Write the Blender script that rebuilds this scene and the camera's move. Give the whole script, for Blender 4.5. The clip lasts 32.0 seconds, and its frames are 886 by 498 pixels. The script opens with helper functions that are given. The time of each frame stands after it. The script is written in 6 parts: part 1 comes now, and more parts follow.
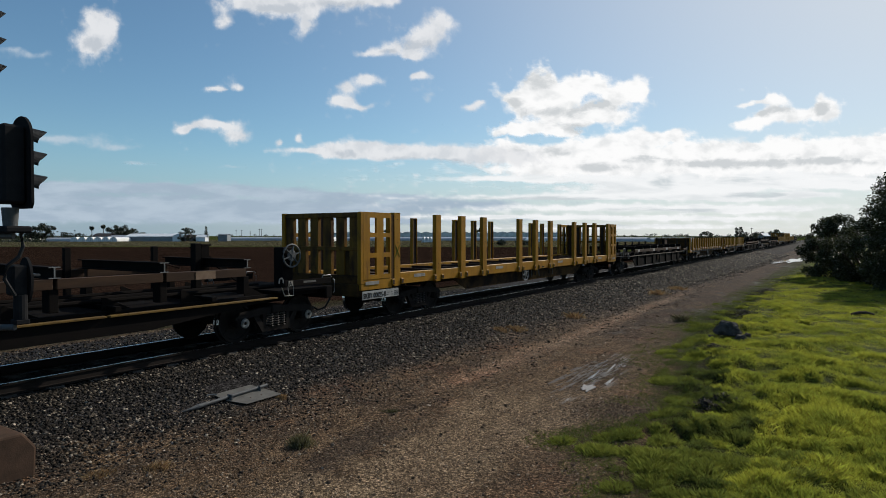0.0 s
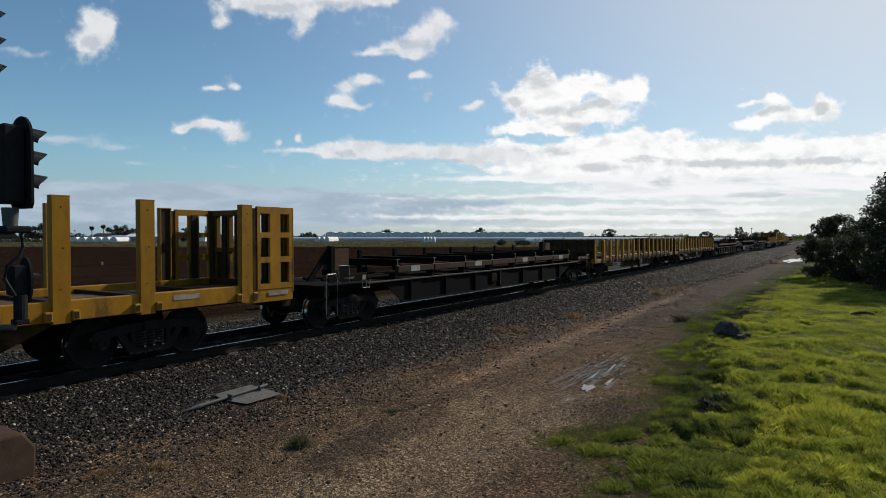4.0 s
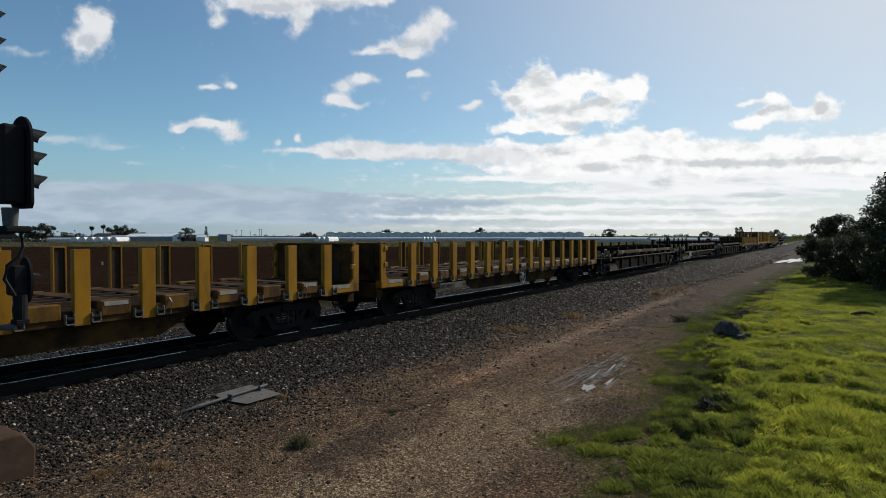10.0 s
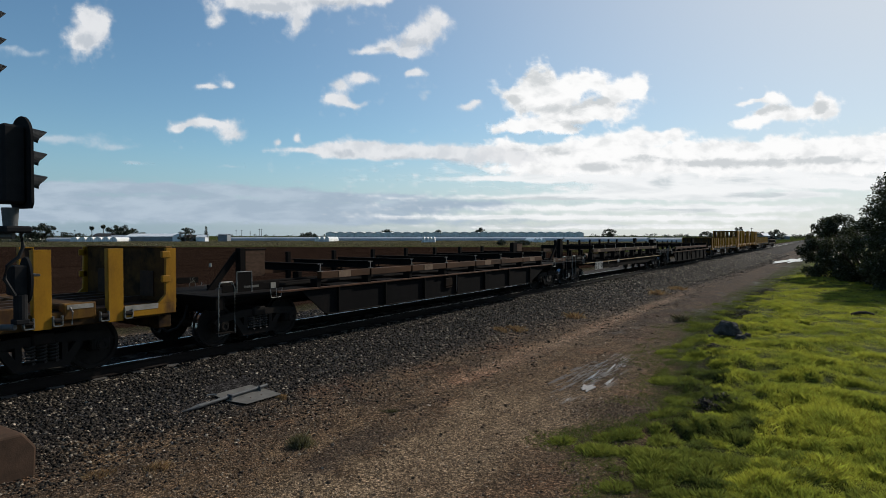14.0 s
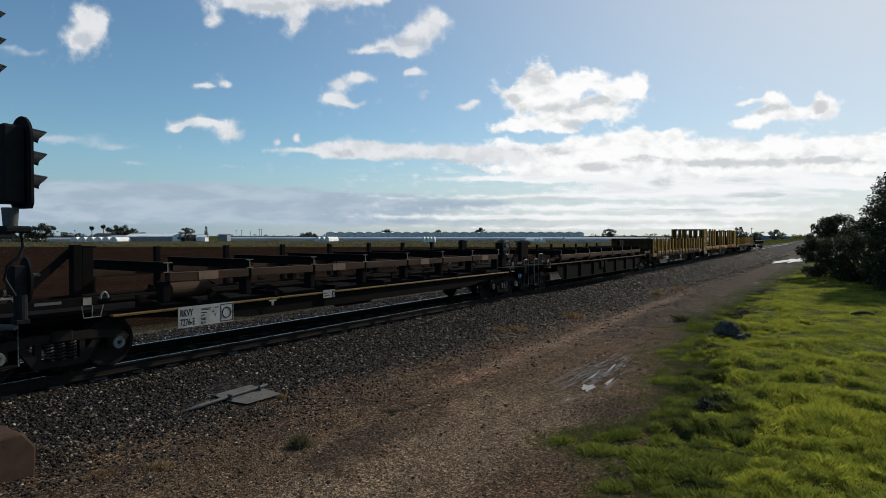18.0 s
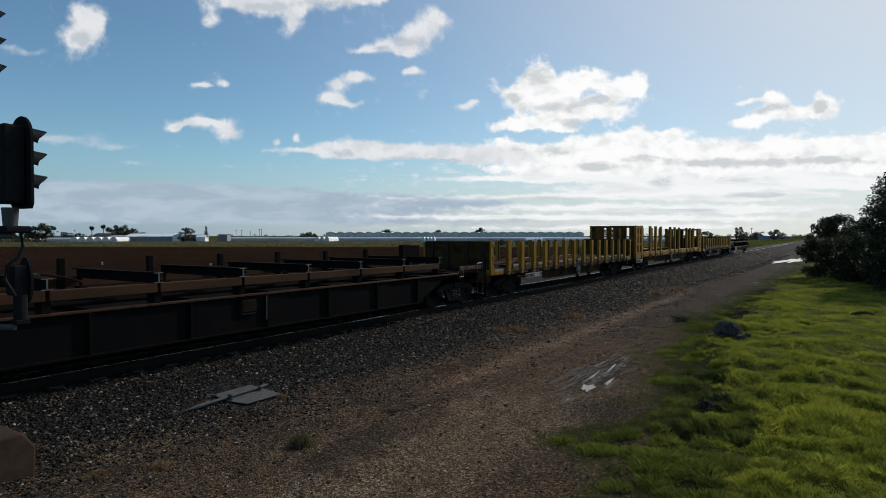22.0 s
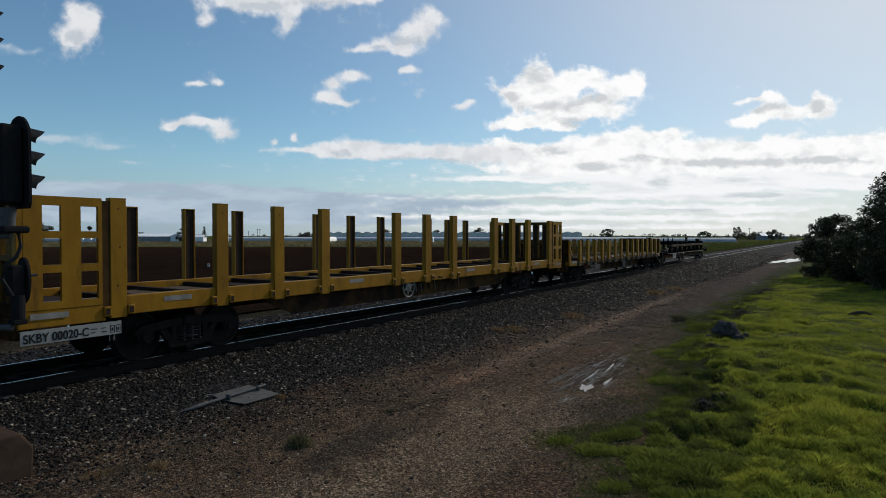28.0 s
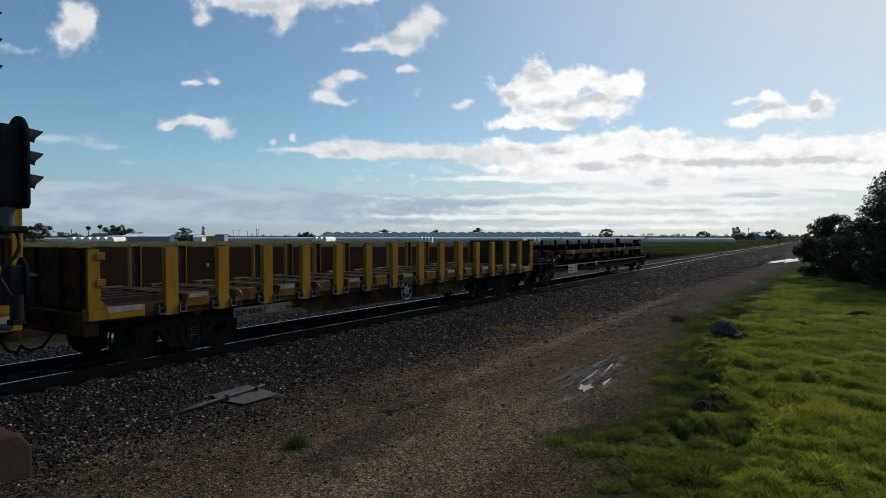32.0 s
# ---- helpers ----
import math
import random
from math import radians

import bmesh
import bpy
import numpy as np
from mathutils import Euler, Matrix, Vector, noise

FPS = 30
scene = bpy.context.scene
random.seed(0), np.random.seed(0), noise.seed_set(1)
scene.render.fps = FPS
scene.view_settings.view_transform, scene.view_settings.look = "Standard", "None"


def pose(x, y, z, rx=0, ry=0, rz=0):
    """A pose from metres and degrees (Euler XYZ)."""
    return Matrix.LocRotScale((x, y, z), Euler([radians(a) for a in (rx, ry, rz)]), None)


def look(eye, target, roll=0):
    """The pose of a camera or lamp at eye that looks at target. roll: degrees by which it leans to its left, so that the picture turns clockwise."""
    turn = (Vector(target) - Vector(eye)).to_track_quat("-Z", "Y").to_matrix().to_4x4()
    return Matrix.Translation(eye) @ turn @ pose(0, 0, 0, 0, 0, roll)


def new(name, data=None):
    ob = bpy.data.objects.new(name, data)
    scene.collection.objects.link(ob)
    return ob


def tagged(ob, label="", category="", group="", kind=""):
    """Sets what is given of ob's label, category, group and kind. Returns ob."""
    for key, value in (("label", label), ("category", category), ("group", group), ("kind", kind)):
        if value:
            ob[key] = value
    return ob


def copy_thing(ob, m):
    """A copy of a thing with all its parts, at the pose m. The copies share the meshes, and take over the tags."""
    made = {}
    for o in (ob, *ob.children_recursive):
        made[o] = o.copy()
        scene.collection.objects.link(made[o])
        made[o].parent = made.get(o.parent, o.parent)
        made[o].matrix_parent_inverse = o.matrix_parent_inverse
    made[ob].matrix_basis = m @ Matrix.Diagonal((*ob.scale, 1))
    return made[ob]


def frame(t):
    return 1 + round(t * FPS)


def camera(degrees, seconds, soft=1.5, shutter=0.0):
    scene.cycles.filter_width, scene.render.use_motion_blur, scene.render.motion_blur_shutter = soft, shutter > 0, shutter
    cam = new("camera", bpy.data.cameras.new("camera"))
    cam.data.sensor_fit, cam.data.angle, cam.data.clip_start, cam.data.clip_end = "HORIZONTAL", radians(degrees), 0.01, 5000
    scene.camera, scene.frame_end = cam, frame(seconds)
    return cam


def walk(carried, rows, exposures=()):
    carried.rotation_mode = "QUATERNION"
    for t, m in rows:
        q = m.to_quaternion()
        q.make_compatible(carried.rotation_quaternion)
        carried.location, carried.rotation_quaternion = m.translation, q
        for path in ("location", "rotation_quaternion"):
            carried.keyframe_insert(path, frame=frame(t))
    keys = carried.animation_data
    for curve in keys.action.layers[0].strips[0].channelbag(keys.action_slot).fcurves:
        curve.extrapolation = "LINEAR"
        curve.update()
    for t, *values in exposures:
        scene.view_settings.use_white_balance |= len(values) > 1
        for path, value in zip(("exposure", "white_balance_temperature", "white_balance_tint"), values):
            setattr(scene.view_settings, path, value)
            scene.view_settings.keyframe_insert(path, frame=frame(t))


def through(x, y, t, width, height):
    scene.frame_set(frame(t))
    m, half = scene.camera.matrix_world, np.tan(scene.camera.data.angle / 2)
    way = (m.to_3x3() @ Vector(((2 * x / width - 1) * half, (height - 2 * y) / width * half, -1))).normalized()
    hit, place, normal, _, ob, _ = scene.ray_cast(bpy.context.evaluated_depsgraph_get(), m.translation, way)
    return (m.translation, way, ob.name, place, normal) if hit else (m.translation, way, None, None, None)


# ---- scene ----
SUN_POWER, SUN_CLOUD = 4.0, 0.60
SKY_POWER = 0.10
VEIL, VEIL_COLOUR = 0.95, (7.3, 7.4, 7.5)
HAZE, HAZE_FAR, HAZE_SUN = 0.8, (2.5, 3.6, 4.9), (6.3, 6.6, 6.7)
# World: x across the railway (the camera stands at x = 0), y along it, z = 0 on the rail heads.
TURN = 32.485                      # degrees from the railway's line to the camera's axis
EYE = (0.0, 0.0, 2.24)
TRACK_X = -11.35
CLIP = 32.0

cam = camera(71.45, CLIP, 0.9, 0.05)
walk(cam, [(0.0, pose(*EYE, 88.765, 0, TURN)), (11.0, pose(*EYE, 88.765, 0, TURN)), (22.0, pose(*EYE, 88.765, 0, TURN)),
           (25.0, pose(*EYE, 88.765, 0, TURN - 0.08)), (28.5, pose(*EYE, 88.765, 0, TURN - 0.16)),
           (32.0, pose(*EYE, 88.765, 0, TURN - 0.235))],
     exposures=[(0.0, 0.0), (CLIP, 0.0)])

# ---- light ----
SUN_AZ, SUN_EL = radians(16), radians(32)      # azimuth from +y towards +x
SUN_DIR = Vector((math.sin(SUN_AZ) * math.cos(SUN_EL), math.cos(SUN_AZ) * math.cos(SUN_EL), math.sin(SUN_EL)))
sun = new("sun", bpy.data.lights.new("sun", "SUN"))
sun.data.energy, sun.data.angle, sun.data.color = SUN_POWER, radians(0.6), (1.0, 0.93, 0.82)
sun.matrix_world = look((0, 0, 60), Vector((0, 0, 60)) - SUN_DIR)


class Nodes:
    """Short hand for node trees."""

    def __init__(self, tree):
        self.t = tree

    def node(self, kind, **ins):
        n = self.t.nodes.new(kind)
        for k, v in ins.items():
            k = k.replace("_", " ")
            self.put(n.inputs[k], v)
        return n

    def put(self, socket, v):
        if isinstance(v, bpy.types.NodeSocket):
            self.t.links.new(v, socket)
        elif isinstance(v, (tuple, list)) and len(v) == 3 and socket.type == "RGBA":
            socket.default_value = (*v, 1)
        else:
            socket.default_value = v

    def math(self, op, a, b=0.0, c=0.0, clamp=False):
        n = self.t.nodes.new("ShaderNodeMath")
        n.operation, n.use_clamp = op, clamp
        for s, v in zip(n.inputs, (a, b, c)):
            self.put(s, v)
        return n.outputs[0]

    def noise(self, co, scale, detail=4.0, rough=0.55, dist=0.0):
        n = self.node("ShaderNodeTexNoise", Vector=co, Scale=scale, Detail=detail, Roughness=rough, Distortion=dist)
        return n.outputs["Fac"]

    def step(self, v, a, b, lo=0.0, hi=1.0):
        n = self.t.nodes.new("ShaderNodeMapRange")
        n.interpolation_type = "SMOOTHSTEP"
        for s, x in zip(n.inputs, (v, a, b, lo, hi)):
            self.put(s, x)
        return n.outputs[0]

    def mix(self, f, a, b):
        n = self.t.nodes.new("ShaderNodeMix")
        n.data_type = "RGBA"
        self.put(n.inputs[0], f), self.put(n.inputs[6], a), self.put(n.inputs[7], b)
        return n.outputs[2]

    def xyz(self, v):
        n = self.node("ShaderNodeSeparateXYZ", Vector=v)
        return n.outputs

    def scaled(self, v, s):
        n = self.t.nodes.new("ShaderNodeVectorMath")
        n.operation = "MULTIPLY"
        self.put(n.inputs[0], v)
        n.inputs[1].default_value = s
        return n.outputs[0]


world = bpy.data.worlds.new("sky")
scene.world = world
world.use_nodes = True
world.node_tree.nodes.clear()
w = Nodes(world.node_tree)
sky = w.t.nodes.new("ShaderNodeTexSky")
sky.sky_type, sky.sun_disc = "NISHITA", False
sky.sun_elevation, sky.sun_rotation = SUN_EL, SUN_AZ
sky.air_density, sky.dust_density, sky.ozone_density, sky.altitude = 1.0, 0.15, 3.5, 0
co = w.t.nodes.new("ShaderNodeTexCoord").outputs["Generated"]
dot = w.t.nodes.new("ShaderNodeVectorMath")
dot.operation = "DOT_PRODUCT"
w.put(dot.inputs[0], co)
dot.inputs[1].default_value = SUN_DIR
near_sun = w.math("MAXIMUM", dot.outputs["Value"], 0.0)
dx, dy, dz = w.xyz(co)
# thin high veil round the sun, and pale haze low over the land, brighter towards the sun
veil = w.math("MULTIPLY", w.math("POWER", near_sun, 4.5), VEIL)
haze = w.step(dz, 0.0, w.step(near_sun, 0.3, 0.85, 0.14, 0.19), HAZE, 0.0)
haze_colour = w.mix(w.step(near_sun, 0.15, 0.9), HAZE_FAR, HAZE_SUN)
col = w.mix(haze, w.scaled(sky.outputs[0], (0.86, 1.02, 1.0)), haze_colour)
col = w.mix(veil, col, VEIL_COLOUR)
w.put(w.node("ShaderNodeOutputWorld").inputs[0], w.node("ShaderNodeBackground", Color=col, Strength=SKY_POWER).outputs[0])

# ---- materials ----


def material(name):
    m = bpy.data.materials.new(name)
    m.use_nodes = True
    m.node_tree.nodes.clear()
    return m, Nodes(m.node_tree)


def finish(m, n, shader, bump=None, strength=0.3, dist=0.02):
    out = n.node("ShaderNodeOutputMaterial")
    n.put(out.inputs[0], shader)
    return m


def surface(name, c1, c2, scale, stain=None, stain_scale=1.0, stain_at=(0.55, 0.75), rough=0.6, metal=0.0,
            bump=0.3, grain=60.0, stretch=(1, 1, 1), vary=0.0, spec=0.12, depth=0.004):
    """Two tones mottled, larger stains, and a fine grain that also gives relief."""
    m, n = material(name)
    co = n.t.nodes.new("ShaderNodeTexCoord").outputs["Object"]
    so = n.scaled(co, stretch)
    fine = n.noise(so, grain, 3.0, 0.6)
    col = n.mix(n.step(n.noise(so, scale, 5.0, 0.6), 0.3, 0.7), c1, c2)
    ro = n.math("ADD", n.math("MULTIPLY", fine, 0.2), rough - 0.1)
    if stain:
        f = n.step(n.noise(so, stain_scale, 6.0, 0.65), *stain_at)
        col = n.mix(f, col, stain)
        ro = n.math("ADD", ro, n.math("MULTIPLY", f, 0.15), clamp=True)
    hsv = n.node("ShaderNodeHueSaturation", Color=col, Value=n.math("ADD", n.math("MULTIPLY", fine, 0.5), 0.75))
    col = hsv.outputs[0]
    if vary:
        r = n.t.nodes.new("ShaderNodeObjectInfo").outputs["Random"]
        col = n.node("ShaderNodeHueSaturation", Color=col, Value=n.math("ADD", n.math("MULTIPLY", r, vary), 1 - vary / 2)).outputs[0]
    b = n.node("ShaderNodeBump", Strength=bump, Distance=depth, Height=fine).outputs[0]
    p = n.node("ShaderNodeBsdfPrincipled", Base_Color=col, Roughness=ro, Metallic=metal, Normal=b)
    p.inputs["Specular IOR Level"].default_value = spec
    return finish(m, n, p.outputs[0])


# rust stains of the bearers, and the shade on the low bulkheads
BEARER = surface("rust_and_shade_brown", (0.078, 0.040, 0.011), (0.046, 0.024, 0.010), 3.0, (0.020, 0.013, 0.009), 2.0, (0.42, 0.68), 0.85, bump=0.2, spec=0.08)
YELLOW = surface("wagon_yellow_paint", (0.310, 0.152, 0.010), (0.232, 0.108, 0.008), 3.0, (0.075, 0.036, 0.013), 2.2, (0.50, 0.76), 0.5, bump=0.15, stretch=(1, 1, 0.35), spec=0.12)
YELLOW_POST = surface("post_yellow_paint", (0.285, 0.141, 0.009), (0.222, 0.105, 0.008), 4.0, (0.10, 0.045, 0.012), 3.5, (0.55, 0.85), 0.5, bump=0.15, stretch=(1, 1, 0.4), vary=0.2, spec=0.12)
YELLOW_SILL = surface("rust_streaked_yellow", (0.165, 0.084, 0.010), (0.090, 0.044, 0.010), 2.5, (0.042, 0.021, 0.011), 3.0, (0.40, 0.68), 0.6, bump=0.2, stretch=(1, 1, 0.4), spec=0.1)
GRIME = surface("grimy_yellow_sill", (0.085, 0.046, 0.013), (0.042, 0.024, 0.011), 1.5, (0.017, 0.012, 0.010), 1.2, (0.40, 0.66), 0.8, bump=0.25, spec=0.06)
LINER = surface("dark_stake_liner", (0.026, 0.017, 0.013), (0.042, 0.026, 0.017), 6.0, (0.06, 0.032, 0.014), 4.0, rough=0.8)
FLOORING = surface("rusty_wagon_floor", (0.038, 0.020, 0.012), (0.020, 0.012, 0.009), 2.0, (0.065, 0.037, 0.021), 1.0, rough=0.8)
# both near-black tones are set far darker than bare steel
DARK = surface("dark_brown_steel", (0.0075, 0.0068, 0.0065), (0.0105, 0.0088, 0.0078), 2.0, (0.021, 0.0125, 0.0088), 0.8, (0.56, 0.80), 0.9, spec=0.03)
WEB = surface("blackish_girder_plate", (0.0056, 0.0056, 0.0060), (0.0082, 0.0078, 0.0078), 0.9, (0.0165, 0.0138, 0.0120), 1.6, (0.55, 0.80), 0.9, spec=0.03, stretch=(1, 1, 0.5))
RUSTY_TIMBER = surface("rust_brown_side_timber", (0.072, 0.034, 0.016), (0.043, 0.022, 0.012), 2.2, (0.018, 0.012, 0.009), 1.1, (0.5, 0.8), 0.8, stretch=(1, 0.25, 1))
RUST = surface("rusted_steel_edge", (0.075, 0.032, 0.015), (0.042, 0.020, 0.011), 5.0, (0.016, 0.011, 0.009), 2.5, (0.5, 0.75), 0.75)
EDGE = surface("faded_yellow_edge", (0.15, 0.09, 0.022), (0.10, 0.060, 0.020), 4.0, (0.03, 0.02, 0.012), 3.0, (0.55, 0.8), 0.6)
GRIME_BROWN = surface("rust_brown_box", (0.024, 0.0165, 0.012), (0.014, 0.0105, 0.0085), 4.0, (0.036, 0.022, 0.014), 2.0, (0.5, 0.8), 0.9, spec=0.03)
EDGE_DULL = surface("dull_brown_flange", (0.060, 0.042, 0.030), (0.040, 0.029, 0.022), 3.0, (0.12, 0.10, 0.08), 2.5, (0.60, 0.85), 0.7)
TIMBER = surface("weathered_timber", (0.055, 0.031, 0.018), (0.031, 0.019, 0.013), 5.0, (0.014, 0.011, 0.009), 2.0, (0.5, 0.8), 0.8, stretch=(1, 0.15, 1))
BOGIE = surface("bogie_grime", (0.0155, 0.0135, 0.0125), (0.021, 0.018, 0.016), 5.0, (0.028, 0.021, 0.017), 3.0, rough=0.85, spec=0.04)
TREAD = surface("wheel_steel", (0.0165, 0.0142, 0.013), (0.023, 0.0195, 0.017), 6.0, (0.013, 0.011, 0.010), 3.0, rough=0.7, spec=0.04)
# paler grey carries the highlights on the coils
COIL = surface("highlit_spring_steel", (0.042, 0.039, 0.036), (0.028, 0.026, 0.024), 8.0, rough=0.65, spec=0.1)
POLISHED = surface("polished_wheel_tread", (0.62, 0.62, 0.62), (0.50, 0.50, 0.50), 3.0, rough=0.22, metal=1.0, spec=0.5, bump=0.05)
GALV = surface("galvanised_steel", (0.20, 0.205, 0.20), (0.14, 0.145, 0.14), 12.0, (0.2, 0.19, 0.17), 6.0, rough=0.45, metal=0.4, spec=0.3)
HANDRAIL = surface("pale_handrail_paint", (0.20, 0.20, 0.19), (0.12, 0.12, 0.114), 8.0, (0.08, 0.06, 0.05), 5.0, rough=0.4, spec=0.3)
WHITE = surface("white_panel_paint", (0.29, 0.27, 0.235), (0.19, 0.175, 0.15), 5.0, (0.12, 0.095, 0.07), 3.0, rough=0.6)
PLATE = surface("number_board_white", (0.33, 0.33, 0.315), (0.25, 0.25, 0.238), 6.0, (0.3, 0.26, 0.22), 3.0, (0.6, 0.9), rough=0.6)
GREENPAINT = surface("faded_green_paint", (0.06, 0.13, 0.02), (0.09, 0.12, 0.015), 14.0, (0.16, 0.10, 0.012), 9.0, rough=0.7)
BLACK = surface("black_lettering", (0.012, 0.012, 0.012), (0.02, 0.02, 0.02), 8.0, rough=0.6)
RUBBER = surface("black_rubber", (0.012, 0.012, 0.012), (0.02, 0.02, 0.02), 10.0, rough=0.6)
DECKING = surface("worn_deck_sheet", (0.125, 0.088, 0.058), (0.080, 0.055, 0.037), 3.0, (0.030, 0.020, 0.014), 1.5, (0.48, 0.75), 0.85, spec=0.05)
BOARD = surface("brown_load_board", (0.075, 0.042, 0.026), (0.05, 0.028, 0.016), 6.0, (0.024, 0.017, 0.012), 3.0, rough=0.8, stretch=(1, 1, 3))
SIGNAL = surface("signal_black_paint", (0.014, 0.014, 0.0148), (0.019, 0.019, 0.0198), 6.0, rough=0.85, spec=0.03)
SIGNBACK = surface("dull_sign_back", (0.12, 0.115, 0.105), (0.09, 0.086, 0.079), 6.0, (0.05, 0.043, 0.036), 4.0, rough=0.7)
TAN = surface("pale_tan_panel", (0.20, 0.135, 0.09), (0.14, 0.095, 0.065), 5.0, (0.07, 0.05, 0.035), 3.0, rough=0.8)
HOOD = surface("signal_hood_paint", (0.03, 0.033, 0.036), (0.045, 0.048, 0.05), 8.0, rough=0.5)
GREYPOST = surface("grey_signal_post", (0.10, 0.104, 0.106), (0.07, 0.073, 0.075), 5.0, (0.04, 0.037, 0.034), 3.0, rough=0.55, metal=0.2)
BLOCK = surface("brown_concrete", (0.075, 0.045, 0.030), (0.050, 0.032, 0.022), 6.0, (0.026, 0.019, 0.015), 3.0, rough=0.9, bump=0.5)
SLEEPER = surface("concrete_sleeper", (0.08, 0.074, 0.068), (0.05, 0.046, 0.042), 5.0, (0.02, 0.017, 0.015), 2.0, rough=0.9)
RAILSIDE = surface("rail_side_rust", (0.016, 0.0115, 0.0095), (0.011, 0.0085, 0.0072), 4.0, rough=0.8, stretch=(1, 0.2, 1))
RAILTOP = surface("polished_rail_head", (0.45, 0.45, 0.44), (0.36, 0.36, 0.35), 3.0, rough=0.26, metal=1.0, spec=0.5, stretch=(1, 0.05, 1), bump=0.05)
ROCK = surface("grey_boulder", (0.085, 0.076, 0.068), (0.044, 0.040, 0.036), 5.0, (0.13, 0.118, 0.105), 9.0, rough=0.9, bump=0.8, grain=30, depth=0.02)
BARK = surface("tree_bark", (0.06, 0.045, 0.035), (0.035, 0.027, 0.02), 6.0, rough=0.9, bump=0.7, stretch=(1, 1, 0.2))
SHEDWHITE = surface("white_shed_sheet", (0.74, 0.76, 0.78), (0.66, 0.68, 0.70), 0.2, rough=0.45, bump=0.05, spec=0.3)
SHEDGREY = surface("grey_shed_sheet", (0.22, 0.24, 0.26), (0.17, 0.185, 0.2), 0.3, rough=0.6, bump=0.05)
TUNNEL = surface("white_tunnel_film", (0.72, 0.72, 0.70), (0.60, 0.61, 0.6), 0.15, rough=0.3, bump=0.1, spec=0.3)
TUNNELGREY = surface("grey_tunnel_film", (0.42, 0.43, 0.44), (0.30, 0.31, 0.32), 0.05, rough=0.3, bump=0.1, spec=0.3)
GLASSHOUSE = surface("glasshouse_grey", (0.74, 0.73, 0.70), (0.52, 0.51, 0.49), 0.35, rough=0.5, spec=0.3)
TRIM = surface("grey_gable_trim", (0.30, 0.31, 0.31), (0.24, 0.25, 0.25), 0.3, rough=0.6)
ROOFDARK = surface("dark_roof", (0.05, 0.045, 0.045), (0.035, 0.032, 0.03), 0.5, rough=0.8)


def leaf_material(name, c1, c2, through=0.5, scale=0.4, gloss=0.15):
    """Leaves and blades: tone by piece, and light that passes through."""
    m, n = material(name)
    isl = n.t.nodes.new("ShaderNodeNewGeometry").outputs["Random Per Island"]
    co = n.t.nodes.new("ShaderNodeTexCoord").outputs["Object"]
    col = n.mix(n.step(n.noise(co, scale, 3.0), 0.35, 0.65), c1, c2)
    col = n.node("ShaderNodeHueSaturation", Color=col, Value=n.math("ADD", n.math("MULTIPLY", isl, 0.9), 0.55),
                 Hue=n.math("ADD", n.math("MULTIPLY", isl, 0.03), 0.485)).outputs[0]
    d = n.node("ShaderNodeBsdfDiffuse", Color=col).outputs[0]
    tr = n.node("ShaderNodeBsdfTranslucent", Color=n.node("ShaderNodeHueSaturation", Color=col, Value=1.4, Saturation=1.05).outputs[0]).outputs[0]
    mixed = n.node("ShaderNodeMixShader", Fac=through)
    n.put(mixed.inputs[1], d), n.put(mixed.inputs[2], tr)
    g = n.node("ShaderNodeBsdfGlossy", Roughness=0.45)
    fr = n.node("ShaderNodeFresnel", IOR=1.35).outputs[0]
    top = n.node("ShaderNodeMixShader", Fac=n.math("MULTIPLY", fr, gloss))
    n.put(top.inputs[1], mixed.outputs[0]), n.put(top.inputs[2], g.outputs[0])
    return finish(m, n, top.outputs[0])


GRASS = leaf_material("green_grass", (0.250, 0.258, 0.043), (0.150, 0.172, 0.032), 0.5, 1.1, 0.05)
FRINGE = leaf_material("short_dark_grass", (0.098, 0.116, 0.030), (0.068, 0.085, 0.023), 0.35, 0.8, 0.05)
TUFT = leaf_material("edge_tussock_grass", (0.155, 0.172, 0.037), (0.104, 0.122, 0.028), 0.4, 0.8, 0.05)
DRY = leaf_material("dry_straw", (0.27, 0.175, 0.09), (0.18, 0.118, 0.062), 0.35, 2.0)
STRAWWEED = leaf_material("pale_green_weed", (0.13, 0.115, 0.062), (0.10, 0.092, 0.045), 0.35, 2.0)
WEED = leaf_material("dull_green_weed", (0.090, 0.086, 0.044), (0.105, 0.085, 0.048), 0.2, 2.0)
LEAF = leaf_material("dark_green_leaves", (0.046, 0.052, 0.026), (0.030, 0.035, 0.018), 0.25, 0.6, 0.12)
FARLEAF = leaf_material("far_tree_leaves", (0.042, 0.050, 0.032), (0.030, 0.037, 0.024), 0.2, 0.1)


def stone_material(name, cols, rough=0.8, spec=0.15, places=None):
    m, n = material(name)
    isl = n.t.nodes.new("ShaderNodeNewGeometry").outputs["Random Per Island"]
    co = n.t.nodes.new("ShaderNodeTexCoord").outputs["Object"]
    ramp = n.t.nodes.new("ShaderNodeValToRGB")
    n.put(ramp.inputs[0], isl)
    e = ramp.color_ramp.elements
    while len(e) < len(cols):
        e.new(0.5)
    for i, c in enumerate(cols):
        e[i].position, e[i].color = places[i] if places else i / (len(cols) - 1), (*c, 1)
    grain = n.noise(co, 90.0, 3.0)
    col = n.node("ShaderNodeHueSaturation", Color=ramp.outputs[0], Value=n.math("ADD", grain, 0.5)).outputs[0]
    b = n.node("ShaderNodeBump", Strength=0.4, Distance=0.004, Height=grain).outputs[0]
    p = n.node("ShaderNodeBsdfPrincipled", Base_Color=col, Roughness=rough, Normal=b)
    p.inputs["Specular IOR Level"].default_value = spec
    return finish(m, n, p.outputs[0])


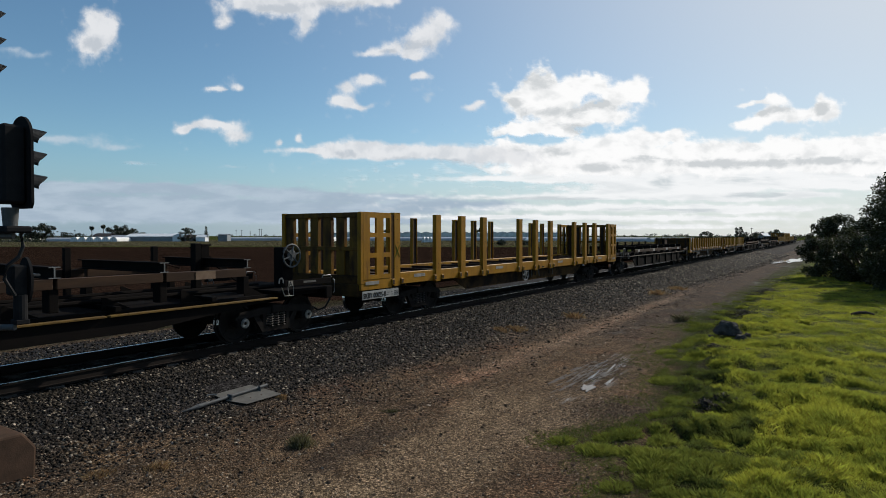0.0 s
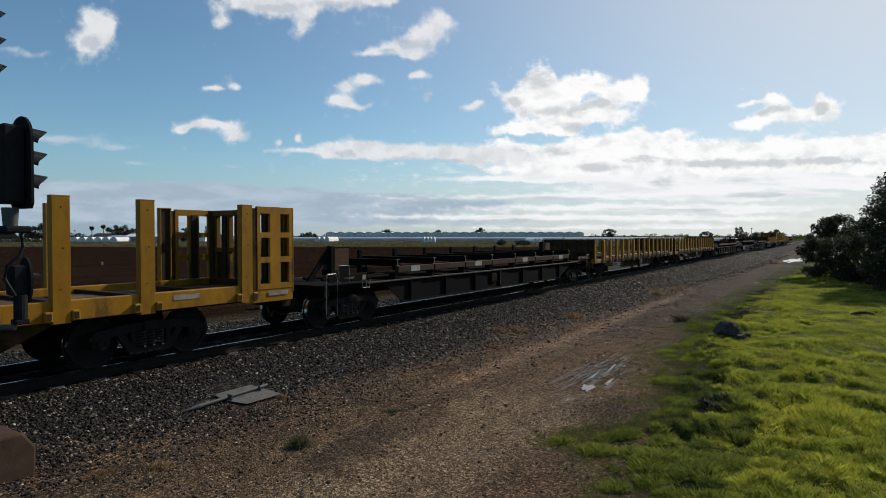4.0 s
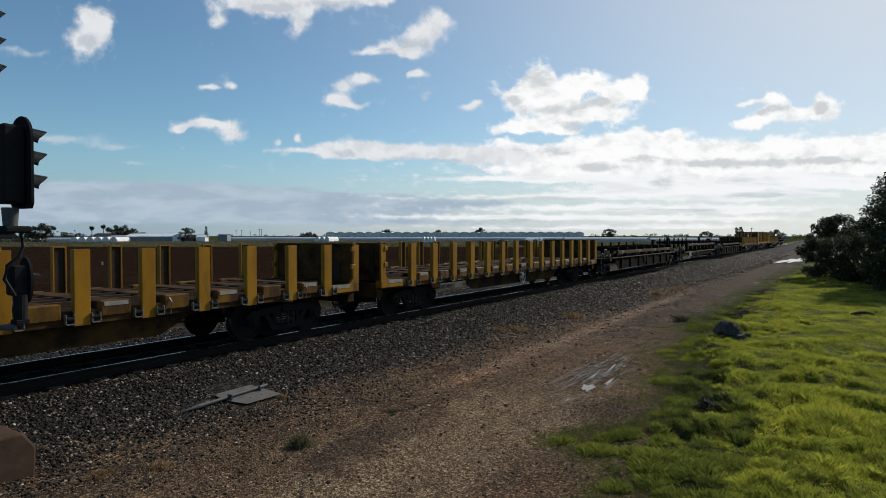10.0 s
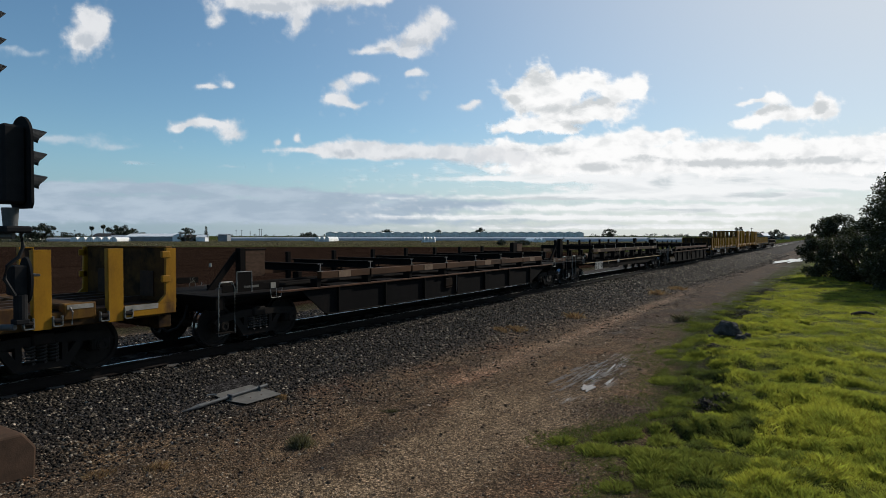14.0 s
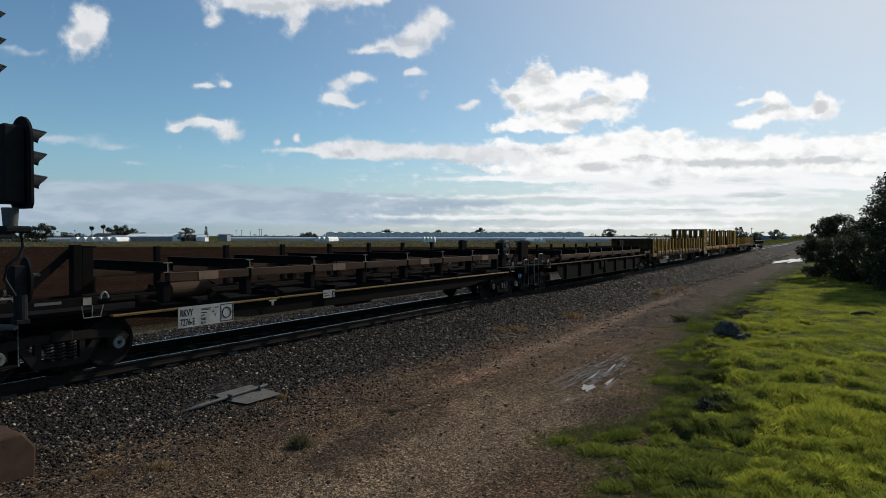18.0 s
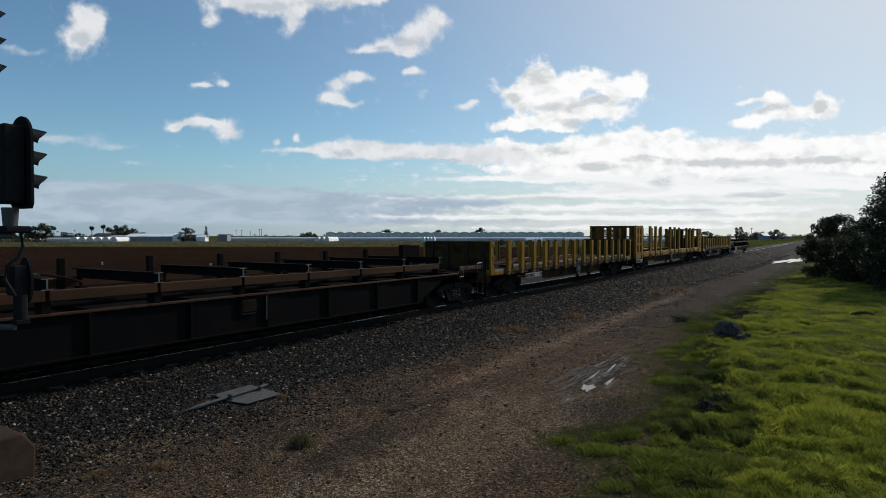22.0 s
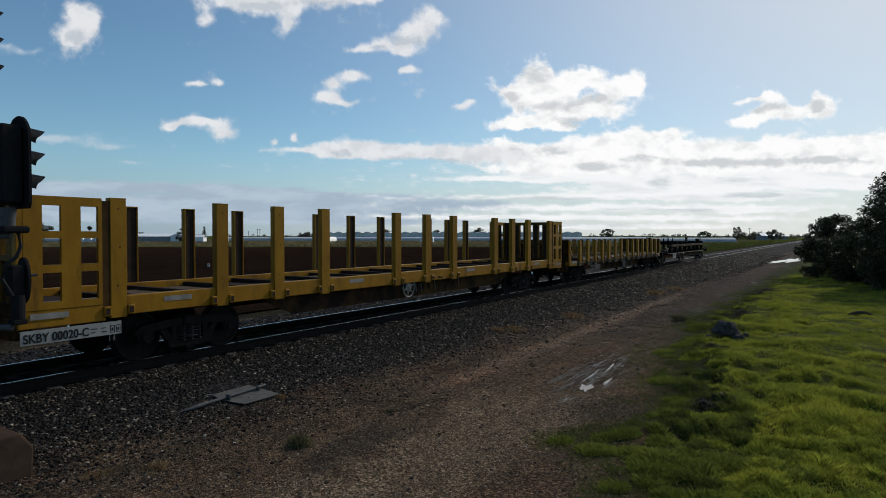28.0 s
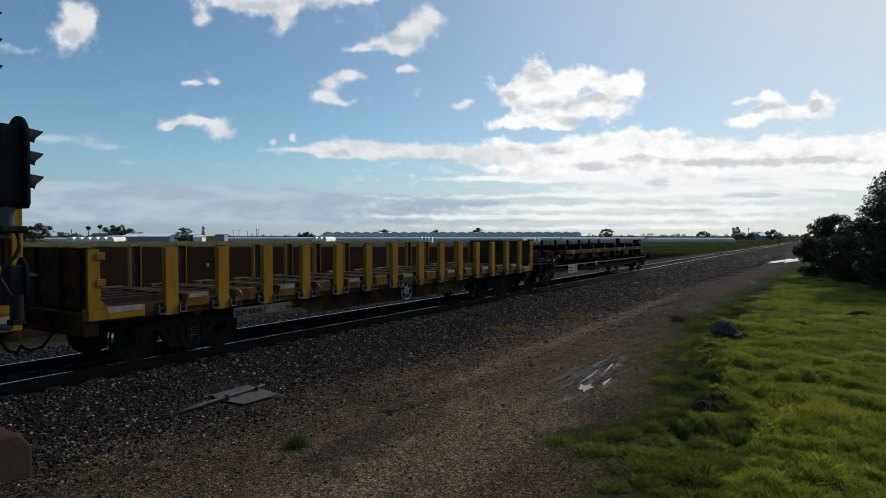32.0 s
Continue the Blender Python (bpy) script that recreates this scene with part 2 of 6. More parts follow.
BALLAST = stone_material("ballast_stone", [(0.009, 0.0085, 0.008), (0.0180, 0.0153, 0.0125), (0.029, 0.024, 0.0185), (0.056, 0.046, 0.035), (0.135, 0.112, 0.085), (0.34, 0.29, 0.23)], 0.7, 0.08, (0.0, 0.32, 0.57, 0.80, 0.93, 1.0))
GRAVEL = stone_material("dusty_gravel", [(0.050, 0.036, 0.026), (0.080, 0.056, 0.038), (0.060, 0.045, 0.032), (0.12, 0.087, 0.057), (0.19, 0.150, 0.106), (0.36, 0.305, 0.235)], 0.7, 0.10, (0.0, 0.25, 0.5, 0.75, 0.93, 1.0))


def ground_material():
    m, n = material("ground")
    co = n.t.nodes.new("ShaderNodeNewGeometry").outputs["Position"]
    x, y, z = n.xyz(co)
    big = n.noise(co, 0.35, 5.0, 0.6)
    mid = n.noise(co, 2.2, 6.0, 0.65)
    fine = n.noise(co, 26.0, 4.0, 0.7)
    stones = n.node("ShaderNodeTexVoronoi", Vector=co, Scale=26.0)
    wob = n.math("ADD", n.math("MULTIPLY", n.math("SUBTRACT", big, 0.5), 2.2), n.math("MULTIPLY", n.math("SUBTRACT", mid, 0.5), 1.4))
    xw = n.math("ADD", x, wob)
    # dirt of the track, redder and paler in patches
    dirt = n.mix(n.step(mid, 0.35, 0.65), (0.108, 0.070, 0.041), (0.152, 0.102, 0.060))
    dirt = n.mix(n.step(n.noise(co, 0.6, 5.0, 0.6), 0.5, 0.7), dirt, (0.165, 0.088, 0.048))
    damp = n.step(n.noise(n.scaled(co, (1.0, 0.3, 1.0)), 0.9, 5.0, 0.6), 0.52, 0.68)
    dirt = n.mix(n.math("MULTIPLY", damp, 0.6), dirt, (0.032, 0.024, 0.019))
    # railway bed
    gcol = n.mix(stones.outputs["Color"], (0.017, 0.016, 0.016), (0.042, 0.038, 0.036))
    xb = n.math("SUBTRACT", xw, n.step(y, 12.0, 65.0, 0.0, 1.3))
    bedmask = n.math("MULTIPLY", n.step(xb, -7.5, -8.4), n.step(xw, -18.4, -17.4))
    scatter = n.math("MULTIPLY", n.step(n.noise(co, 1.3, 6.0, 0.7), 0.45, 0.6), n.step(xw, -5.6, -7.4))
    base = n.mix(n.math("MULTIPLY", scatter, 0.75), dirt, n.mix(0.45, gcol, dirt))
    base = n.mix(n.math("MULTIPLY", n.math("MULTIPLY", n.step(y, 12.0, 24.0), n.step(n.noise(co, 0.5, 6.0, 0.7), 0.25, 0.5)), 0.9), base, n.mix(0.3, gcol, dirt))
    base = n.mix(n.step(n.noise(n.scaled(co, (2.6, 0.22, 1.0)), 1.0, 5.0, 0.6), 0.42, 0.66, 0.0, 0.5), base, n.mix(0.5, base, (0.055, 0.040, 0.028)))
    rx, ry = n.math("DIVIDE", n.math("ADD", x, 6.2), 0.33), n.math("DIVIDE", n.math("SUBTRACT", y, 10.95), 0.95)
    rust = n.math("ADD", n.math("ADD", n.math("MULTIPLY", rx, rx), n.math("MULTIPLY", ry, ry)), n.math("MULTIPLY", n.math("SUBTRACT", mid, 0.5), 3.0))
    base = n.mix(n.step(rust, 1.3, 0.4, 0.0, 0.85), base, (0.235, 0.105, 0.055))
    # wet mud where tyres have cut in
    wx, wy = n.math("DIVIDE", n.math("ADD", n.math("ADD", x, 4.05), n.math("MULTIPLY", n.math("SUBTRACT", y, 12.3), 0.06)), 0.52), n.math("DIVIDE", n.math("SUBTRACT", y, 12.4), 2.6)
    mud = n.math("ADD", n.math("ADD", n.math("MULTIPLY", wx, wx), n.math("MULTIPLY", wy, wy)), n.math("MULTIPLY", n.math("SUBTRACT", mid, 0.5), 2.5))
    base = n.mix(n.step(mud, 1.4, 0.3, 0.0, 0.6), base, (0.050, 0.037, 0.027))
    # tan streak of finer dirt beside the ballast
    away = n.math("ABSOLUTE", n.math("ADD", n.math("ADD", x, 6.25), n.math("MULTIPLY", wob, 0.25)))
    streak = n.math("MULTIPLY", n.step(away, 0.55, 0.1), n.math("MULTIPLY", n.step(y, 8.5, 11.0), n.step(y, 42.0, 24.0)))
    base = n.mix(n.math("MULTIPLY", streak, 0.75), base, n.mix(n.step(big, 0.4, 0.6), (0.25, 0.172, 0.112), (0.20, 0.124, 0.078)))
    # worn lane of paler dust
    lane = n.math("MULTIPLY", n.math("MULTIPLY", n.step(xw, -5.6, -4.9), n.step(xw, -3.0, -3.7)), n.step(y, 12.5, 8.5))
    base = n.mix(n.math("MULTIPLY", lane, 0.75), base, n.mix(n.step(mid, 0.35, 0.65), (0.185, 0.130, 0.080), (0.235, 0.170, 0.106)))
    base = n.mix(bedmask, base, gcol)
    # ground under the grass
    soil = n.mix(n.step(mid, 0.35, 0.6), (0.034, 0.028, 0.014), (0.036, 0.042, 0.010))
    edge = n.math("ADD", n.math("SUBTRACT", x, n.step(y, 5.0, 22.0, -2.1, -4.3)), n.math("MULTIPLY", wob, 0.35))
    soil = n.mix(n.step(edge, 1.2, 2.4), soil, n.mix(n.step(mid, 0.35, 0.65), (0.085, 0.095, 0.018), (0.055, 0.066, 0.014)))
    base = n.mix(n.step(edge, -0.1, 0.7), base, soil)
    # land beyond the railway: ploughed field, pale dry strip, far green
    s = n.math("ADD", n.math("MULTIPLY", x, -math.sin(radians(TURN))), n.math("MULTIPLY", y, math.cos(radians(TURN))))
    s = n.math("ADD", s, n.math("MULTIPLY", n.math("SUBTRACT", n.noise(co, 0.02, 4.0), 0.5), 30.0))
    furrow = n.noise(n.scaled(co, (0.35, 0.06, 1.0)), 1.0, 6.0, 0.6)
    plough = n.mix(n.step(furrow, 0.35, 0.65), (0.0178, 0.0104, 0.0073), (0.0272, 0.0162, 0.0115))
    pale = n.mix(n.step(n.noise(co, 0.25, 8.0, 0.75), 0.4, 0.6), (0.095, 0.080, 0.050), (0.066, 0.064, 0.034))
    green = n.mix(n.step(n.noise(co, 0.05, 6.0, 0.65), 0.35, 0.65), (0.04, 0.058, 0.014), (0.07, 0.078, 0.024))
    land = n.mix(n.step(s, 168.0, 176.0), plough, pale)
    land = n.mix(n.step(s, 172.0, 176.0), land, n.mix(n.step(s, 178.0, 186.0), green, pale))
    verge = n.math("MULTIPLY", n.step(y, 100.0, 130.0), n.step(xw, -60.0, -30.0))
    land = n.mix(n.math("MAXIMUM", verge, n.step(s, 420.0, 520.0)), land, green)
    weeds = n.mix(n.step(mid, 0.4, 0.6), (0.045, 0.036, 0.024), (0.035, 0.032, 0.016))
    land = n.mix(n.step(xw, -20.5, -19.5), land, weeds)
    col = n.mix(n.step(xw, -17.8, -18.8), base, land)
    speck = n.noise(co, 85.0, 3.0, 0.7)
    tone = n.math("ADD", n.math("MULTIPLY", fine, 0.9), n.math("MULTIPLY", n.step(speck, 0.25, 0.75), 1.1))
    pebbles = n.node("ShaderNodeTexVoronoi", Vector=co, Scale=58.0)
    grit = n.math("ADD", n.math("MULTIPLY", n.math("POWER", n.xyz(pebbles.outputs["Color"])[0], 3.0), 2.0), n.math("MULTIPLY", n.math("POWER", n.xyz(stones.outputs["Color"])[1], 4.0), 1.4))
    calm = n.step(x, -6.4, -4.9, 1.0, 0.8)
    gaps = n.step(pebbles.outputs["Distance"], 0.75, 0.25, 0.35, 1.15)
    tone = n.math("MULTIPLY", tone, n.math("MULTIPLY", n.math("ADD", n.math("MULTIPLY", n.math("SUBTRACT", gaps, 0.9), calm), 0.9), n.math("ADD", n.step(x, -6.4, -4.9, 1.12, 1.02), n.math("MULTIPLY", n.math("SUBTRACT", grit, 0.78), calm))))
    col = n.node("ShaderNodeHueSaturation", Color=col, Value=tone).outputs[0]
    wet = n.math("MULTIPLY", n.step(damp, 0.5, 1.0), n.math("MULTIPLY", n.step(x, -6.5, -5.0), n.step(x, -2.6, -3.4)))
    film = n.math("MULTIPLY", n.step(mud, 1.3, 0.2), n.step(n.noise(n.scaled(co, (12.0, 1.3, 1.0)), 1.0, 4.0, 0.65), 0.53, 0.63))
    rough = n.math("SUBTRACT", 0.9, n.math("MAXIMUM", n.math("MULTIPLY", wet, 0.35), n.math("MULTIPLY", film, 0.70)))
    h = n.math("ADD", n.math("ADD", n.math("MULTIPLY", fine, 0.6), n.math("MULTIPLY", speck, 0.5)), n.math("MULTIPLY", stones.outputs["Distance"], 0.5))
    b = n.node("ShaderNodeBump", Strength=n.math("SUBTRACT", 0.6, n.math("MULTIPLY", film, 0.5)), Distance=0.02, Height=h).outputs[0]
    p = n.node("ShaderNodeBsdfPrincipled", Base_Color=col, Roughness=rough, Normal=b)
    n.put(p.inputs["Specular IOR Level"], n.math("ADD", n.step(x, -20.0, -17.0, 0.0, 0.03), n.math("MULTIPLY", film, 0.5)))
    return finish(m, n, p.outputs[0])


GROUND = ground_material()


def water_material():
    m, n = material("puddle_water")
    co = n.t.nodes.new("ShaderNodeNewGeometry").outputs["Position"]
    b = n.node("ShaderNodeBump", Strength=0.01, Distance=0.01, Height=n.noise(co, 14.0, 2.0)).outputs[0]
    p = n.node("ShaderNodeBsdfPrincipled", Base_Color=(0.06, 0.045, 0.032), Roughness=0.04, IOR=1.33, Normal=b)
    return finish(m, n, p.outputs[0])


WATER = water_material()
WETMUD = surface("wet_mud", (0.050, 0.036, 0.026), (0.034, 0.025, 0.019), 9.0, rough=0.55, bump=0.6, spec=0.3)


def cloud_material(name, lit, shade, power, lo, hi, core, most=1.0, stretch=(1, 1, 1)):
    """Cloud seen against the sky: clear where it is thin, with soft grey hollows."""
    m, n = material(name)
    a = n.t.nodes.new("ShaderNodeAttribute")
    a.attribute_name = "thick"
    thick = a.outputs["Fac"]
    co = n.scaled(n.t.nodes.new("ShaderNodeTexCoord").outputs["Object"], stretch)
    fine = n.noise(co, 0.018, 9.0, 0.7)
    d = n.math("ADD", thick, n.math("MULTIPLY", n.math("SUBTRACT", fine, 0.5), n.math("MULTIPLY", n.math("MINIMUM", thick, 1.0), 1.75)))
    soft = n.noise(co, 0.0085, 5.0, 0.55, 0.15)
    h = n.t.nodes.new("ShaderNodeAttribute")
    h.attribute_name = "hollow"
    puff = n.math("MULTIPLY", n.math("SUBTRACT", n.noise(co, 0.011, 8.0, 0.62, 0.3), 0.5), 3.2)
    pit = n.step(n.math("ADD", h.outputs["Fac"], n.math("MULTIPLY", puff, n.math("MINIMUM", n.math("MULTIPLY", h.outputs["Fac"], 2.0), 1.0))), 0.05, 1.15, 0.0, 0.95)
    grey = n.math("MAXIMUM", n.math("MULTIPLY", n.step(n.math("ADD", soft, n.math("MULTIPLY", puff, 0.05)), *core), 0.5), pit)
    # lit tone and grey shade are both painted into the glow
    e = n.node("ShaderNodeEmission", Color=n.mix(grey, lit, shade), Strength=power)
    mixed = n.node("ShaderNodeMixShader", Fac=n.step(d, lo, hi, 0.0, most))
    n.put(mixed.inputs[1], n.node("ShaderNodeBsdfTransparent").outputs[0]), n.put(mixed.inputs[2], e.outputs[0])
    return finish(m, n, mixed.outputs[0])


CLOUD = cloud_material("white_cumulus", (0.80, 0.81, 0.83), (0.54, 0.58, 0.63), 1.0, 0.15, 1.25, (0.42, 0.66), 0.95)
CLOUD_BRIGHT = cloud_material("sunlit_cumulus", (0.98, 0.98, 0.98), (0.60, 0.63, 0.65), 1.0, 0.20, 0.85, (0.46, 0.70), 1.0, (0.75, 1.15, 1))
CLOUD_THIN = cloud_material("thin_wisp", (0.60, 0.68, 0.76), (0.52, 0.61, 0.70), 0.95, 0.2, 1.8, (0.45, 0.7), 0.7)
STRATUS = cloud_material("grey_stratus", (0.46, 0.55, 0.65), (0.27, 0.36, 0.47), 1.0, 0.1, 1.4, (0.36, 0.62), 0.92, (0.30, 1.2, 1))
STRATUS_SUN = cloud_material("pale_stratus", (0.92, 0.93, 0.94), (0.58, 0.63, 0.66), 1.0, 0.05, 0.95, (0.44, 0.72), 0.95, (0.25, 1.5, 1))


def sun_veil_material():
    """Thin cloud that dims what shines through it."""
    m, n = material("thin_cloud_before_sun")
    a = n.t.nodes.new("ShaderNodeAttribute")
    a.attribute_name = "thick"
    mixed = n.node("ShaderNodeMixShader", Fac=n.step(a.outputs["Fac"], 0.0, 1.0, 0.0, SUN_CLOUD))
    n.put(mixed.inputs[1], n.node("ShaderNodeBsdfTransparent").outputs[0])
    n.put(mixed.inputs[2], n.node("ShaderNodeEmission", Color=(0.9, 0.92, 0.95), Strength=1.0).outputs[0])
    return finish(m, n, mixed.outputs[0])


SUNCLOUD = sun_veil_material()

# ---- building helpers ----


def part(name, bm, mat, parent=None, label="", m=None):
    me = bpy.data.meshes.new(name)
    bm.to_mesh(me)
    bm.free()
    return part_of(name, me, mat, parent, label, m)


def part_of(name, me, mat, parent=None, label="", m=None):
    for x in (mat if isinstance(mat, list) else [mat]):
        if x.name not in me.materials:
            me.materials.append(x)
    ob = new(name, me)
    if parent is not None:
        ob.parent = parent
    if m is not None:
        ob.matrix_basis = m
    if label:
        ob["label"] = label
    return ob


def box(bm, x0, x1, y0, y1, z0, z1, bev=0.0):
    c = Matrix.Translation(((x0 + x1) / 2, (y0 + y1) / 2, (z0 + z1) / 2)) @ Matrix.Diagonal((abs(x1 - x0), abs(y1 - y0), abs(z1 - z0), 1))
    r = bmesh.ops.create_cube(bm, size=1, matrix=c)
    if bev:
        es = list({e for v in r["verts"] for e in v.link_edges})
        bmesh.ops.bevel(bm, geom=es, offset=bev, segments=1, affect="EDGES", profile=0.5)
    return bm


def boxes(*args, bev=0.0):
    bm = bmesh.new()
    for a in args:
        box(bm, *a, bev=bev)
    return bm


def rod(bm, p0, p1, r, n=10, r2=None):
    p0, p1 = Vector(p0), Vector(p1)
    d = p1 - p0
    m = Matrix.Translation((p0 + p1) / 2) @ d.to_track_quat("Z", "Y").to_matrix().to_4x4()
    bmesh.ops.create_cone(bm, cap_ends=True, segments=n, radius1=r, radius2=r if r2 is None else r2, depth=d.length, matrix=m)
    return bm


def tube(bm, pts, r, n=8):
    pts = [Vector(p) for p in pts]
    rings = []
    for i, p in enumerate(pts):
        d = (pts[min(i + 1, len(pts) - 1)] - pts[max(i - 1, 0)]).normalized()
        q = d.to_track_quat("Z", "Y")
        rings.append([bm.verts.new(p + q @ Vector((r * math.cos(2 * math.pi * k / n), r * math.sin(2 * math.pi * k / n), 0))) for k in range(n)])
    for a, b in zip(rings, rings[1:]):
        for k in range(n):
            bm.faces.new((a[k], a[(k + 1) % n], b[(k + 1) % n], b[k]))
    bm.faces.new(rings[0][::-1]), bm.faces.new(rings[-1])
    return bm


def prism(bm, outline, axis, a0, a1):
    """An outline of (a, b) pairs pushed along x ('x': a is y, b is z), y ('y': x, z) or z ('z': x, y)."""
    def at(p, c):
        return {"x": (c, p[0], p[1]), "y": (p[0], c, p[1]), "z": (p[0], p[1], c)}[axis]
    lo = [bm.verts.new(at(p, a0)) for p in outline]
    hi = [bm.verts.new(at(p, a1)) for p in outline]
    k = len(outline)
    bm.faces.new(lo), bm.faces.new(hi[::-1])
    for i in range(k):
        bm.faces.new((lo[i], hi[i], hi[(i + 1) % k], lo[(i + 1) % k]))
    bmesh.ops.recalc_face_normals(bm, faces=bm.faces)
    return bm


def spun(bm, profile, n=32, centre=(0, 0, 0)):
    """A profile of (x, radius) turned round the x axis."""
    cx, cy, cz = centre
    rings = [[bm.verts.new((cx + x, cy + r * math.cos(2 * math.pi * k / n), cz + r * math.sin(2 * math.pi * k / n))) for k in range(n)] for x, r in profile]
    for a, b in zip(rings, rings[1:]):
        for k in range(n):
            bm.faces.new((a[k], a[(k + 1) % n], b[(k + 1) % n], b[k]))
    bm.faces.new(rings[0][::-1]), bm.faces.new(rings[-1])
    bmesh.ops.recalc_face_normals(bm, faces=bm.faces)
    return bm


def pierced(ys, zs, holes, x0, x1):
    """A plate in the y-z plane with square holes, as one skin of given thickness."""
    bm = bmesh.new()
    grid = {}
    def vert(i, j, x):
        if (i, j, x) not in grid:
            grid[i, j, x] = bm.verts.new((x, ys[i], zs[j]))
        return grid[i, j, x]
    solid = {(i, j) for i in range(len(ys) - 1) for j in range(len(zs) - 1)} - set(holes)
    for i, j in solid:
        for x in (x0, x1):
            bm.faces.new([vert(i, j, x), vert(i + 1, j, x), vert(i + 1, j + 1, x), vert(i, j + 1, x)])
        for (di, dj), (a, b) in (((-1, 0), ((i, j), (i, j + 1))), ((1, 0), ((i + 1, j), (i + 1, j + 1))), ((0, -1), ((i, j), (i + 1, j))), ((0, 1), ((i, j + 1), (i + 1, j + 1)))):
            if (i + di, j + dj) not in solid:
                bm.faces.new([vert(*a, x0), vert(*b, x0), vert(*b, x1), vert(*a, x1)])
    bmesh.ops.recalc_face_normals(bm, faces=bm.faces)
    return bm


def thing(name, label, category, group="", kind="", at=(0, 0, 0), rz=0):
    e = new(name)
    e.matrix_basis = pose(*at, 0, 0, rz)
    return tagged(e, label, category, group, kind)


def soup(name, verts, faces, mat, smooth=False):
    """A mesh of many small alike pieces, from arrays."""
    me = bpy.data.meshes.new(name)
    nv, (nf, k) = len(verts), faces.shape
    me.vertices.add(nv), me.loops.add(nf * k), me.polygons.add(nf)
    me.vertices.foreach_set("co", verts.astype(np.float32).ravel())
    me.loops.foreach_set("vertex_index", faces.astype(np.int32).ravel())
    me.polygons.foreach_set("loop_start", np.arange(0, nf * k, k, dtype=np.int32))
    me.update(calc_edges=True)
    me.materials.append(mat)
    if smooth:
        me.polygons.foreach_set("use_smooth", np.ones(nf, dtype=bool))
    return me


def lattice(x, y, seed):
    """Smooth value noise, 0 to 1."""
    g = np.random.RandomState(seed).rand(128, 128)
    xi, yi = np.floor(x).astype(int), np.floor(y).astype(int)
    fx, fy = x - xi, y - yi
    fx, fy = fx * fx * (3 - 2 * fx), fy * fy * (3 - 2 * fy)
    def v(a, b):
        return g[(xi + a) % 128, (yi + b) % 128]
    return (v(0, 0) * (1 - fx) + v(1, 0) * fx) * (1 - fy) + (v(0, 1) * (1 - fx) + v(1, 1) * fx) * fy


def fbm(x, y, seed, octaves=5, gain=0.5):
    s, a, t = 0.0, 1.0, 0.0
    for i in range(octaves):
        s, t = s + a * lattice(x * 2 ** i + 17 * i, y * 2 ** i + 31 * i, seed + i), t + a
        a *= gain
    return s / t


# ---- ground ----
PROFILE_X = [-5000, -60, -19, -15.2, -13.2, -9.6, -9.2, -7.9, -5.0, -3.4, -2.0, 0.0, 8.0, 40, 5000]
PROFILE_Z = [-0.9, -0.9, -0.85, -0.61, -0.205, -0.205, -0.27, -0.58, -0.62, -0.60, -0.50, -0.42, -0.36, -0.5, -0.6]


def grass_edge(y):
    e = np.interp(y, [0, 6.4, 7.7, 10.1, 13.9, 22.6, 46, 66, 80, 200], [-2.0, -2.35, -3.2, -3.05, -3.85, -4.5, -4.1, -3.0, -2.0, -2.0])
    return e


def land_height(x, y):
    z = np.interp(x, PROFILE_X, PROFILE_Z)
    near = np.exp(-((x + 2) ** 2 + (y - 20) ** 2) / 60.0 ** 2)
    mound = np.clip((x + 3.4) / 1.5, 0, 1)
    z = z + near * mound * ((fbm(x * 0.8, y * 0.8, 5) - 0.45) * 0.17)
    tuss = np.clip((fbm(x * 1.5 + 0.2 * y, y * 1.2, 71, 3, 0.6) - 0.42) / 0.3, 0, 1) * np.interp(x - grass_edge(y), [0.5, 1.4, 3.2, 5.0, 8.0], [0.0, 1.0, 0.7, 0.3, 0.15])
    z = z + np.exp(-((y - 12) / 18.0) ** 2) * (tuss * 0.19 + 0.06 * lattice(x * 3.1, y * 2.6, 73) * np.clip((x - grass_edge(y)) / 2.0 - 0.3, 0, 1))
    dirt = np.clip((x + 8.2) / 0.8, 0, 1) * (1 - mound)
    z = z + near * dirt * ((fbm(x * 0.9, y * 0.35, 9) - 0.5) * 0.09)
    for rut, half in ((-6.3, 0.22), (-4.45, 0.25)):
        z = z - near * dirt * 0.035 * np.exp(-((x - rut + 0.5 * (fbm(y * 0.12, y * 0, 15) - 0.5)) / half) ** 2)
    field = np.clip((-17 - x) / 3, 0, 1) * np.exp(-(x ** 2 + y ** 2) / 300.0 ** 2)
    z = z + field * (fbm(x * 0.5, y * 0.12, 12) - 0.5) * 0.22
    return z


def spread(lo, hi, fine, grow, top):
    a = [0.0]
    while a[-1] < top:
        a.append(a[-1] + max(fine, a[-1] * grow))
    return np.array(a)


xs = np.concatenate([-18 - spread(0, 0, 1.0, 0.12, 4500)[::-1], np.concatenate([np.arange(-17.8, -4.5, 0.24), np.arange(-4.5, 9.0, 0.15)]), 9 + spread(0, 0, 0.5, 0.12, 4500)])
ys = np.concatenate([-8 - spread(0, 0, 0.8, 0.15, 4500)[::-1], np.arange(-7.8, 36.0, 0.2), 36 + spread(0, 0, 0.3, 0.05, 4500)])
gx, gy = np.meshgrid(xs, ys, indexing="ij")
gz = land_height(gx, gy)
idx = np.arange(gx.size).reshape(gx.shape)
quads = np.stack([idx[:-1, :-1], idx[1:, :-1], idx[1:, 1:], idx[:-1, 1:]], -1).reshape(-1, 4)
ground = part_of("ground", soup("ground", np.stack([gx, gy, gz], -1).reshape(-1, 3), quads, GROUND, True), GROUND)
